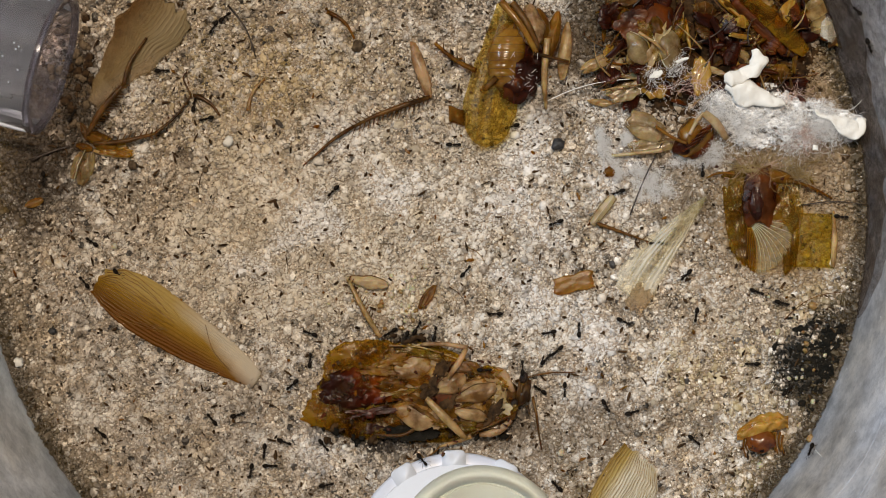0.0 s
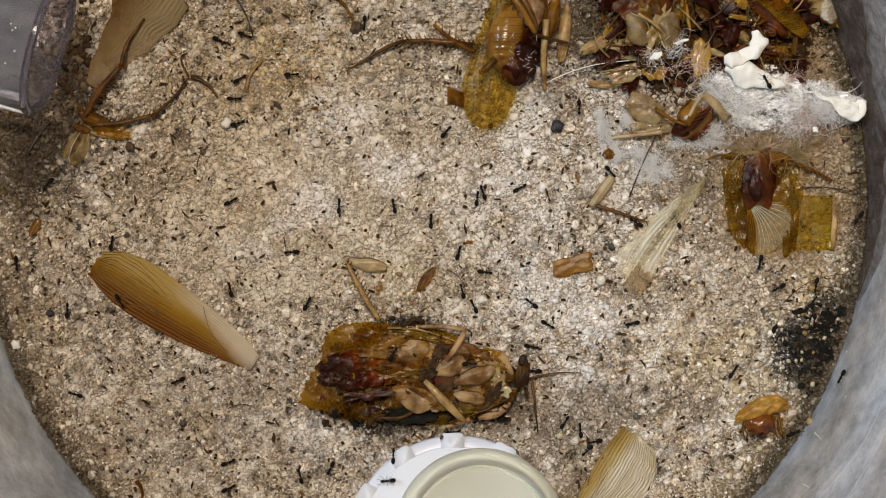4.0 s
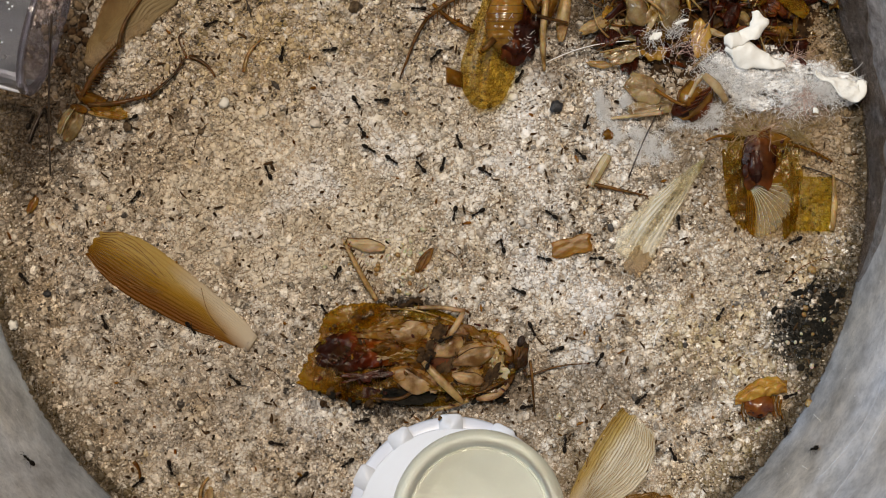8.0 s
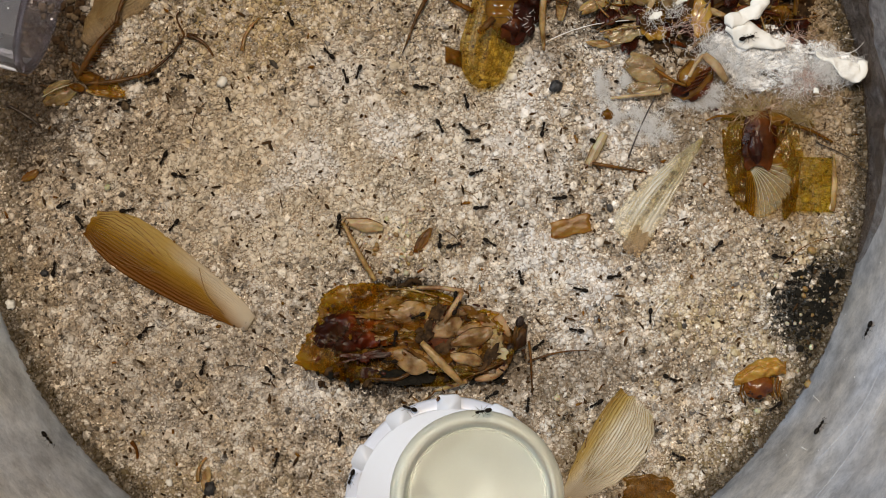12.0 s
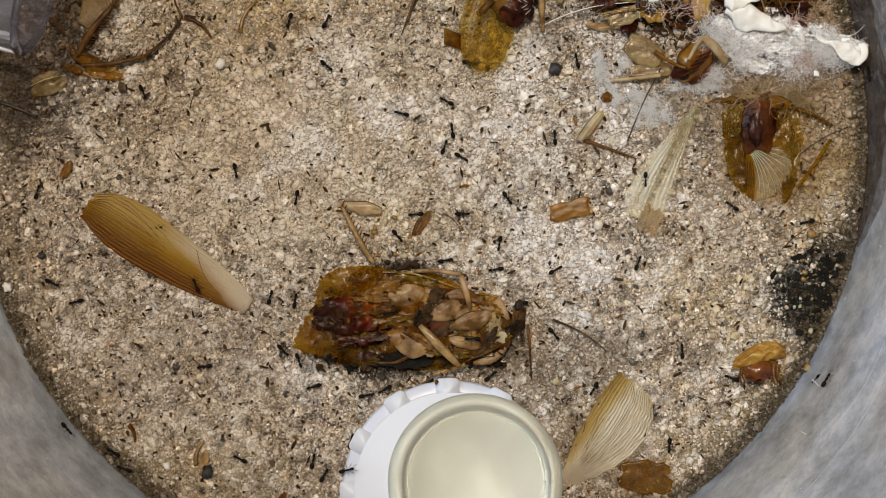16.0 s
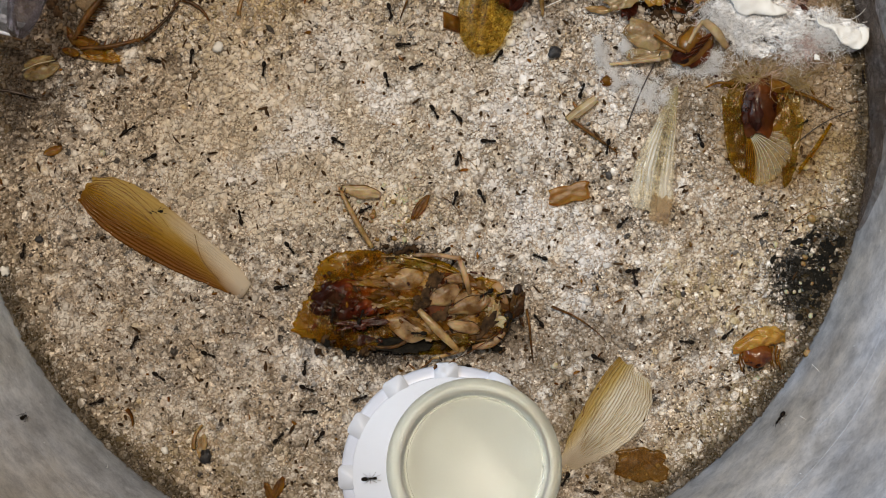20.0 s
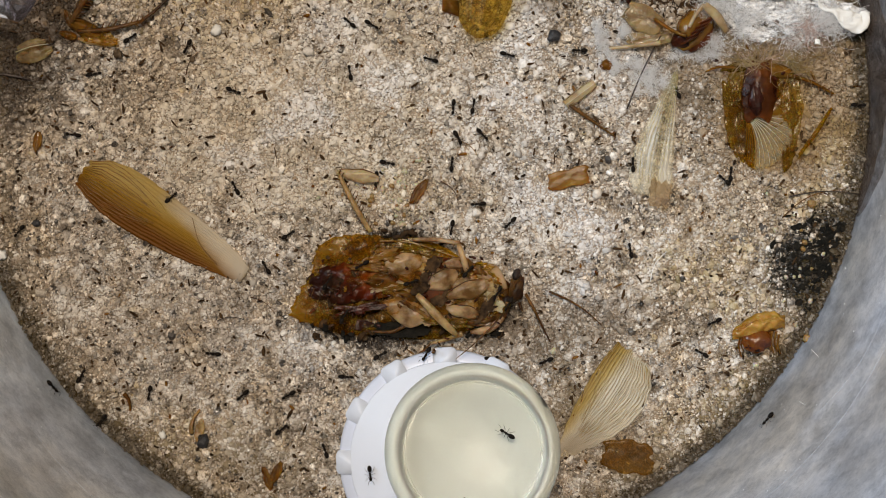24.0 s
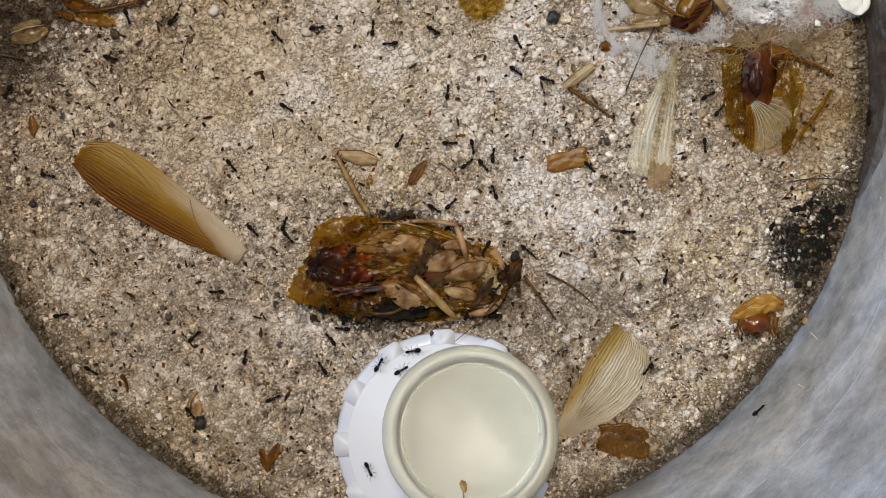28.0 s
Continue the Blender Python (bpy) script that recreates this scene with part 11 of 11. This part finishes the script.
    walk(ants[53], steps((0.0, 1224, 691, -40), (0.7, 1223, 692, 18), (1.3, 1221, 694, 76), (2.0, 1220, 696, 135), (3.2, 1117, 714, 193), (4.8, 979, 727, 193), (6.0, 875, 728, 180), (6.3, 870, 726, 123), (6.7, 866, 725, 66), (7.0, 861, 723, 10), (7.3, 885, 721, 14), (7.7, 914, 710, 14), (8.0, 932, 693, 10), (8.2, 929, 687, 57), (8.3, 925, 680, 105), (8.7, 922, 662, 105), (8.8, 922, 654, 157), (9.0, 923, 647, 209), (9.3, 899, 666, 221), (9.7, 871, 694, 221), (10.0, 853, 719, 200), (12.0, 854, 736, 190), (12.9, 830, 730, 165), (14.1, 797, 721, 165), (14.6, 784, 718, 202), (15.0, 772, 715, 240), (15.3, 769, 716, 296), (15.7, 765, 716, 353), (16.0, 762, 717, 410), (16.1, 755, 710, 450), (16.3, 747, 703, 490), (16.7, 731, 682, 490), (17.0, 723, 664, 540), (17.3, 716, 656, 511), (17.7, 704, 651, 511), (18.0, 694, 651, 560), (18.3, 664, 635, 505), (18.7, 633, 606, 505), (18.9, 624, 592, 552), (19.0, 615, 578, 600), (19.3, 609, 592, 607), (19.7, 601, 611, 607), (20.0, 595, 625, 620), (20.3, 590, 647, 628), (20.7, 593, 676, 628), (21.0, 603, 697, 625), (24.0, 599, 684, 680), (24.3, 631, 712, 680), (24.7, 677, 746, 680), (25.0, 714, 767, 750), (25.1, 711, 770, 802), (25.2, 708, 773, 855), (25.3, 706, 776, 908), (25.7, 694, 776, 908), (26.0, 685, 768, 960), (26.3, 681, 783, 974), (26.7, 676, 802, 974), (26.8, 674, 807, 1028), (26.9, 673, 812, 1081), (27.0, 672, 817, 1135), (27.3, 683, 805, 1147), (27.7, 688, 785, 1147), (28.0, 684, 768, 1140)))
    walk(ants[54], steps((0.0, 1391, 601, 45), (0.9, 1430, 589, 15), (2.1, 1483, 578, 15), (2.4, 1496, 577, -33), (2.7, 1510, 576, -81), (3.0, 1523, 574, -130), (4.2, 1484, 624, -128), (5.8, 1437, 692, -128), (7.0, 1405, 746, -129), (7.5, 1401, 743, -189), (7.9, 1396, 740, -248), (9.1, 1393, 729, -248), (9.6, 1396, 724, -209), (10.0, 1399, 719, -169), (11.0, 1389, 735, -109), (12.2, 1367, 726, -155), (13.4, 1345, 717, -200), (16.6, 1284, 704, -200), (17.8, 1261, 703, -255), (19.0, 1237, 701, -310), (19.6, 1267, 673, -318), (20.4, 1311, 640, -318), (20.7, 1329, 629, -279), (21.0, 1346, 618, -240), (21.9, 1321, 630, -197), (22.8, 1296, 641, -155), (25.2, 1232, 676, -155), (27.0, 1186, 706, -175), (27.3, 1183, 731, -107), (27.7, 1170, 758, -107), (28.0, 1153, 775, -129)))
    walk(ants[55], steps((0.0, 1326, 555, 180), (0.6, 1301, 578, 228), (1.4, 1277, 614, 228), (1.6, 1273, 625, 285), (1.8, 1270, 635, 342), (2.0, 1266, 646, 400), (3.2, 1283, 617, 416), (4.8, 1310, 581, 416), (6.0, 1333, 557, 440), (6.2, 1325, 561, 508), (6.3, 1317, 566, 576), (6.7, 1299, 581, 576), (7.0, 1288, 596, 565), (7.2, 1282, 586, 517), (7.3, 1276, 577, 470), (7.7, 1270, 550, 470), (8.0, 1274, 529, 420), (8.3, 1278, 519, 423), (8.7, 1284, 507, 423), (8.8, 1287, 502, 366), (9.0, 1289, 497, 310), (9.3, 1305, 502, 365), (9.7, 1323, 497, 365), (9.8, 1329, 491, 402), (10.0, 1335, 486, 440), (10.3, 1346, 487, 393), (10.6, 1357, 489, 346), (11.4, 1385, 497, 346), (12.0, 1405, 508, 365), (12.9, 1442, 478, 399), (14.1, 1488, 435, 399), (15.0, 1520, 400, 420), (16.0, 1525, 412, 380), (16.3, 1521, 393, 420), (16.6, 1517, 375, 461), (17.4, 1507, 326, 461), (18.0, 1499, 289, 430), (18.3, 1515, 290, 379), (18.7, 1530, 281, 379), (19.0, 1539, 268, 440), (19.6, 1533, 228, 455), (20.4, 1532, 175, 455), (20.7, 1533, 156, 497), (21.0, 1534, 136, 540), (23.3, 1534, 136, 480), (25.7, 1534, 136, 420), (28.0, 1534, 136, 360)))
    walk(ants[56], steps((0.0, 1436, 712, 270), (0.3, 1419, 734, 233), (0.7, 1397, 765, 233), (1.0, 1380, 787, 215), (1.1, 1382, 778, 152), (1.3, 1385, 768, 90), (1.7, 1381, 744, 90), (2.0, 1371, 727, 130), (2.6, 1381, 721, 75), (3.2, 1391, 716, 21), (4.8, 1421, 706, 21), (6.0, 1444, 703, 30), (7.0, 1443, 709, 60), (7.2, 1434, 707, 104), (7.3, 1424, 705, 149), (7.7, 1407, 691, 149), (7.8, 1402, 683, 84), (8.0, 1398, 674, 20), (8.9, 1443, 643, 34), (10.1, 1503, 601, 34), (11.0, 1548, 570, 90), (11.4, 1545, 580, 148), (11.8, 1543, 589, 206), (12.2, 1541, 599, 264), (13.8, 1542, 636, 264), (14.4, 1547, 650, 222), (15.0, 1551, 664, 180), (16.5, 1389, 743, 208), (18.5, 1170, 842, 208), (20.0, 1004, 913, 240), (20.9, 982, 899, 194), (21.8, 961, 886, 148), (24.2, 901, 855, 148), (26.0, 854, 835, 130), (26.6, 779, 803, 159), (27.4, 685, 752, 159), (28.0, 618, 706, 175)))
    walk(ants[57], steps((0.0, 388, -71, 40), (0.1, 405, -61, 2), (0.3, 421, -51, -34), (0.7, 458, -17, -34), (1.0, 480, 13, -5), (2.0, 496, 7, -35), (2.3, 490, 27, -92), (2.7, 493, 52, -92), (2.9, 497, 61, -53), (3.0, 502, 71, -15), (3.9, 511, 67, 2), (5.1, 522, 67, 2), (5.5, 526, 69, 71), (6.0, 530, 71, 140), (6.6, 521, 65, 164), (7.4, 507, 63, 164), (7.7, 502, 64, 122), (8.0, 496, 65, 80), (8.5, 494, 61, 25), (9.0, 492, 57, -30), (9.3, 502, 59, -11), (9.7, 514, 62, -11), (9.8, 517, 62, 37), (9.9, 520, 63, 86), (10.0, 523, 64, 135), (10.3, 526, 52, 112), (10.7, 520, 42, 112), (11.0, 509, 39, 150), (12.3, 515, 41, 93), (13.7, 521, 44, 36), (15.0, 527, 47, -20), (15.3, 523, 55, -63), (15.6, 519, 64, -106), (16.4, 513, 88, -106), (17.0, 513, 106, -140), (17.3, 490, 145, -123), (17.7, 450, 190, -123), (18.0, 414, 218, -95), (18.3, 423, 215, -35), (18.6, 432, 211, 23), (19.4, 455, 201, 23), (19.7, 464, 197, -35), (20.0, 473, 193, -94), (20.3, 452, 227, -118), (20.7, 433, 276, -118), (21.0, 427, 315, -95), (21.3, 425, 309, -151), (21.6, 424, 304, -207), (21.9, 422, 298, -263), (23.1, 421, 276, -263), (23.6, 423, 268, -321), (24.0, 425, 259, -380), (24.3, 451, 244, -326), (24.7, 483, 220, -326), (24.9, 494, 209, -365), (25.0, 505, 199, -405), (28.0, 505, 199, -405)))
    walk(ants[58], steps((0.0, 104, -1, -60), (0.6, 122, 89, -80), (1.4, 150, 210, -80), (2.0, 176, 299, -40), (2.3, 209, 312, -27), (2.7, 246, 339, -27), (3.0, 270, 365, -65), (3.5, 330, 333, -18), (3.9, 389, 300, 28), (5.1, 548, 213, 28), (6.0, 668, 148, -25), (7.0, 672, 142, -10), (7.3, 672, 144, -66), (7.7, 672, 146, -123), (8.0, 672, 149, -180), (8.3, 641, 129, -210), (8.7, 597, 107, -210), (9.0, 563, 94, -225), (9.3, 559, 74, -273), (9.7, 564, 48, -273), (9.8, 570, 39, -311), (10.0, 576, 31, -350), (10.3, 584, 47, -385), (10.6, 593, 63, -421), (11.4, 617, 105, -421), (12.0, 634, 137, -470), (13.2, 595, 210, -480), (14.8, 552, 311, -480), (16.0, 528, 390, -460), (16.6, 537, 397, -412), (17.4, 546, 410, -412), (18.0, 549, 422, -395), (18.3, 562, 419, -333), (18.7, 576, 411, -333), (19.0, 584, 401, -375), (19.1, 584, 388, -325), (19.3, 583, 375, -275), (19.7, 591, 342, -275), (19.9, 598, 330, -332), (20.0, 605, 319, -390), (20.3, 622, 335, -404), (20.7, 644, 357, -404), (21.0, 660, 374, -470), (21.8, 669, 378, -420), (22.5, 677, 383, -371), (24.5, 700, 384, -371), (25.2, 709, 380, -335), (26.0, 718, 377, -300), (28.0, 718, 377, -300)))
    walk(ants[59], steps((0.0, 114, 105, 60), (0.6, 116, 94, 64), (1.4, 123, 81, 64), (1.6, 126, 79, 112), (1.8, 129, 77, 161), (2.0, 132, 74, 210), (3.5, 108, 54, 142), (5.5, 73, 31, 142), (6.2, 59, 24, 201), (7.0, 44, 17, 260), (7.6, 65, 111, 285), (8.4, 81, 237, 285), (9.0, 86, 333, 350), (9.3, 116, 343, 341), (9.7, 157, 357, 341), (9.8, 167, 360, 289), (9.9, 177, 364, 237), (10.0, 187, 367, 185), (10.3, 151, 367, 185), (10.7, 106, 378, 185), (10.8, 89, 386, 222), (11.0, 73, 394, 260), (11.2, 78, 389, 327), (11.3, 83, 383, 394), (11.7, 100, 374, 394), (12.0, 114, 370, 385), (12.3, 110, 369, 440), (12.6, 106, 369, 495), (12.9, 102, 369, 550), (14.1, 88, 373, 550), (14.6, 83, 376, 515), (15.0, 78, 379, 480), (16.0, 72, 378, 435), (16.5, 76, 380, 390), (17.0, 80, 381, 345), (17.3, 98, 398, 327), (17.7, 126, 410, 327), (17.9, 139, 411, 373), (18.0, 151, 413, 420), (18.6, 174, 376, 416), (19.4, 208, 330, 416), (20.0, 238, 298, 390), (20.1, 225, 288, 446), (20.3, 213, 277, 502), (20.7, 177, 254, 502), (20.9, 162, 246, 448), (21.0, 147, 239, 395), (22.8, 168, 231, 369), (25.2, 195, 230, 369), (27.0, 216, 237, 345), (28.0, 216, 237, 345)))
    walk(ants[60], steps((0.0, 731, 487, 60), (0.3, 758, 473, 35), (0.7, 787, 446, 35), (1.0, 803, 420, 80), (1.1, 797, 422, 133), (1.3, 791, 425, 187), (1.7, 774, 426, 187), (1.9, 768, 424, 128), (2.0, 761, 423, 70), (2.3, 775, 414, 40), (2.7, 791, 399, 40), (3.0, 799, 385, 90), (6.0, 811, 385, 25), (6.3, 811, 365, 89), (6.7, 812, 338, 89), (6.8, 812, 328, 124), (7.0, 812, 318, 160), (7.2, 807, 322, 203), (7.3, 801, 326, 246), (7.7, 798, 340, 246), (8.0, 802, 352, 260), (9.0, 820, 361, 305), (9.3, 824, 367, 335), (9.7, 832, 370, 335), (9.8, 835, 369, 282), (10.0, 839, 368, 230), (10.5, 839, 373, 295), (11.0, 839, 377, 360), (12.2, 856, 375, 367), (13.8, 878, 373, 367), (15.0, 894, 370, 360), (15.9, 900, 388, 306), (17.1, 915, 403, 306), (17.6, 924, 406, 268), (18.0, 932, 409, 230), (18.3, 904, 406, 168), (18.7, 869, 395, 168), (19.0, 843, 384, 180), (19.3, 847, 394, 239), (19.6, 851, 404, 299), (20.4, 867, 427, 299), (21.0, 882, 443, 250), (21.9, 875, 454, 209), (23.1, 863, 459, 209), (24.0, 851, 455, 185), (24.1, 851, 459, 228), (24.3, 851, 462, 271), (24.7, 851, 472, 271), (24.8, 851, 475, 329), (24.9, 851, 477, 387), (25.0, 851, 479, 445), (25.3, 866, 479, 384), (25.7, 880, 470, 384), (26.0, 887, 457, 365), (26.3, 900, 460, 336), (26.7, 915, 468, 336), (26.8, 919, 471, 280), (26.9, 922, 474, 225), (27.0, 925, 477, 170), (27.3, 914, 470, 160), (27.7, 897, 465, 160), (28.0, 883, 465, 110)))
    walk(ants[61], steps((0.0, 711, 508, 260), (0.3, 717, 528, 286), (0.7, 726, 555, 286), (1.0, 732, 576, 250), (1.2, 735, 574, 192), (1.4, 737, 571, 135), (1.6, 740, 569, 78), (2.4, 741, 559, 78), (3.0, 733, 551, 80), (3.9, 751, 531, 43), (5.1, 778, 509, 43), (6.0, 801, 495, 95), (6.3, 798, 486, 125), (6.7, 790, 476, 125), (6.8, 786, 474, 175), (7.0, 781, 472, 224), (7.3, 791, 502, 281), (7.7, 793, 542, 281), (7.8, 790, 557, 330), (8.0, 787, 573, 380), (8.3, 808, 564, 382), (8.7, 837, 552, 382), (8.8, 844, 549, 434), (8.9, 851, 547, 487), (9.0, 858, 544, 540), (9.3, 820, 544, 544), (9.7, 773, 554, 544), (10.0, 738, 570, 600), (10.3, 735, 567, 546), (10.7, 732, 563, 493), (11.0, 729, 560, 440), (11.5, 734, 564, 500), (12.0, 739, 568, 560), (12.9, 720, 563, 509), (14.1, 701, 548, 509), (15.0, 692, 530, 560), (15.2, 692, 540, 595), (15.3, 692, 549, 630), (15.7, 692, 574, 630), (15.8, 692, 583, 595), (16.0, 692, 592, 560), (16.3, 676, 588, 545), (16.7, 656, 593, 545), (16.9, 650, 598, 482), (17.0, 643, 604, 420), (17.3, 625, 564, 473), (17.7, 605, 509, 473), (18.0, 594, 467, 420), (18.9, 622, 455, 386), (20.1, 656, 434, 386), (21.0, 680, 415, 360), (22.7, 676, 414, 306), (24.3, 673, 413, 253), (26.0, 669, 412, 200), (26.6, 658, 461, 257), (27.4, 643, 526, 257), (28.0, 632, 575, 230)))
    walk(ants[62], steps((0.0, 681, 497, 210), (0.3, 689, 530, 278), (0.7, 689, 573, 278), (0.8, 685, 590, 239), (1.0, 681, 606, 200), (1.3, 657, 641, 235), (1.7, 625, 688, 235), (2.0, 601, 724, 240), (3.2, 584, 752, 244), (4.8, 571, 793, 244), (5.4, 570, 809, 282), (6.0, 569, 825, 320), (6.1, 567, 824, 371), (6.2, 565, 822, 423), (6.3, 562, 820, 475), (6.7, 559, 811, 475), (6.8, 559, 806, 532), (7.0, 560, 802, 590), (7.3, 549, 803, 564), (7.7, 538, 809, 564), (8.0, 531, 818, 580), (8.2, 525, 817, 543), (8.3, 518, 817, 506), (8.7, 509, 809, 506), (9.0, 507, 796, 500), (9.3, 508, 784, 445), (9.7, 509, 768, 445), (9.8, 510, 761, 405), (10.0, 510, 755, 365), (10.3, 526, 770, 329), (10.7, 552, 781, 329), (11.0, 574, 782, 360), (11.3, 582, 778, 361), (11.7, 594, 778, 361), (11.8, 598, 781, 403), (12.0, 602, 783, 445), (13.0, 609, 783, 491), (14.0, 615, 784, 538), (15.0, 622, 785, 585), (15.3, 631, 794, 642), (15.7, 632, 806, 642), (15.8, 630, 810, 693), (15.9, 627, 813, 744), (16.0, 625, 817, 795), (16.6, 628, 806, 795), (17.4, 631, 791, 795), (17.7, 633, 786, 852), (18.0, 634, 780, 910), (18.3, 613, 775, 899), (18.7, 586, 779, 899), (19.0, 567, 789, 885), (20.5, 553, 794, 906), (22.5, 534, 795, 906), (24.0, 520, 792, 930), (24.1, 524, 790, 873), (24.2, 528, 788, 816), (24.3, 532, 786, 759), (24.7, 544, 774, 759), (24.9, 547, 768, 807), (25.0, 550, 762, 855), (25.6, 526, 735, 846), (26.4, 503, 693, 846), (27.0, 493, 658, 795), (27.1, 479, 655, 843), (27.3, 465, 653, 891), (27.7, 427, 647, 891), (28.0, 398, 643, 900)))
    walk(ants[63], steps((0.0, 762, 498, 80), (0.3, 774, 489, 46), (0.7, 786, 474, 46), (1.0, 793, 460, 80), (1.3, 794, 454, 138), (1.7, 795, 447, 196), (2.0, 796, 441, 255), (2.3, 800, 448, 296), (2.7, 805, 458, 296), (3.0, 809, 466, 350), (3.5, 811, 461, 406), (3.9, 813, 455, 463), (5.1, 809, 445, 463), (6.0, 799, 440, 435), (6.3, 813, 397, 430), (6.7, 837, 343, 430), (7.0, 859, 303, 480), (7.2, 855, 310, 543), (7.3, 850, 316, 606), (7.7, 844, 335, 606), (8.0, 843, 350, 570), (8.3, 840, 345, 520), (8.7, 838, 341, 470), (9.0, 836, 336, 420), (9.3, 841, 330, 413), (9.7, 847, 321, 413), (10.0, 852, 315, 435), (10.2, 845, 311, 485), (10.3, 839, 308, 535), (10.7, 822, 309, 535), (11.0, 809, 317, 480), (11.2, 814, 315, 425), (11.3, 819, 312, 371), (11.7, 833, 310, 371), (12.0, 844, 313, 380), (12.4, 846, 318, 342), (12.9, 848, 323, 305), (14.1, 857, 333, 305), (15.0, 866, 339, 275), (15.3, 832, 369, 219), (15.7, 780, 401, 219), (16.0, 737, 418, 185), (16.4, 738, 427, 230), (16.9, 739, 437, 275), (18.1, 742, 464, 275), (19.0, 744, 483, 320), (19.3, 757, 505, 311), (19.7, 781, 526, 311), (19.9, 792, 530, 275), (20.0, 804, 535, 240), (21.0, 805, 524, 180), (24.0, 796, 523, 200), (24.3, 793, 537, 232), (24.7, 782, 548, 232), (25.0, 768, 551, 240), (25.1, 774, 549, 308), (25.3, 780, 548, 376), (25.7, 796, 543, 376), (26.0, 808, 539, 390), (27.0, 804, 542, 380), (28.0, 810, 525, 390)))


motions()
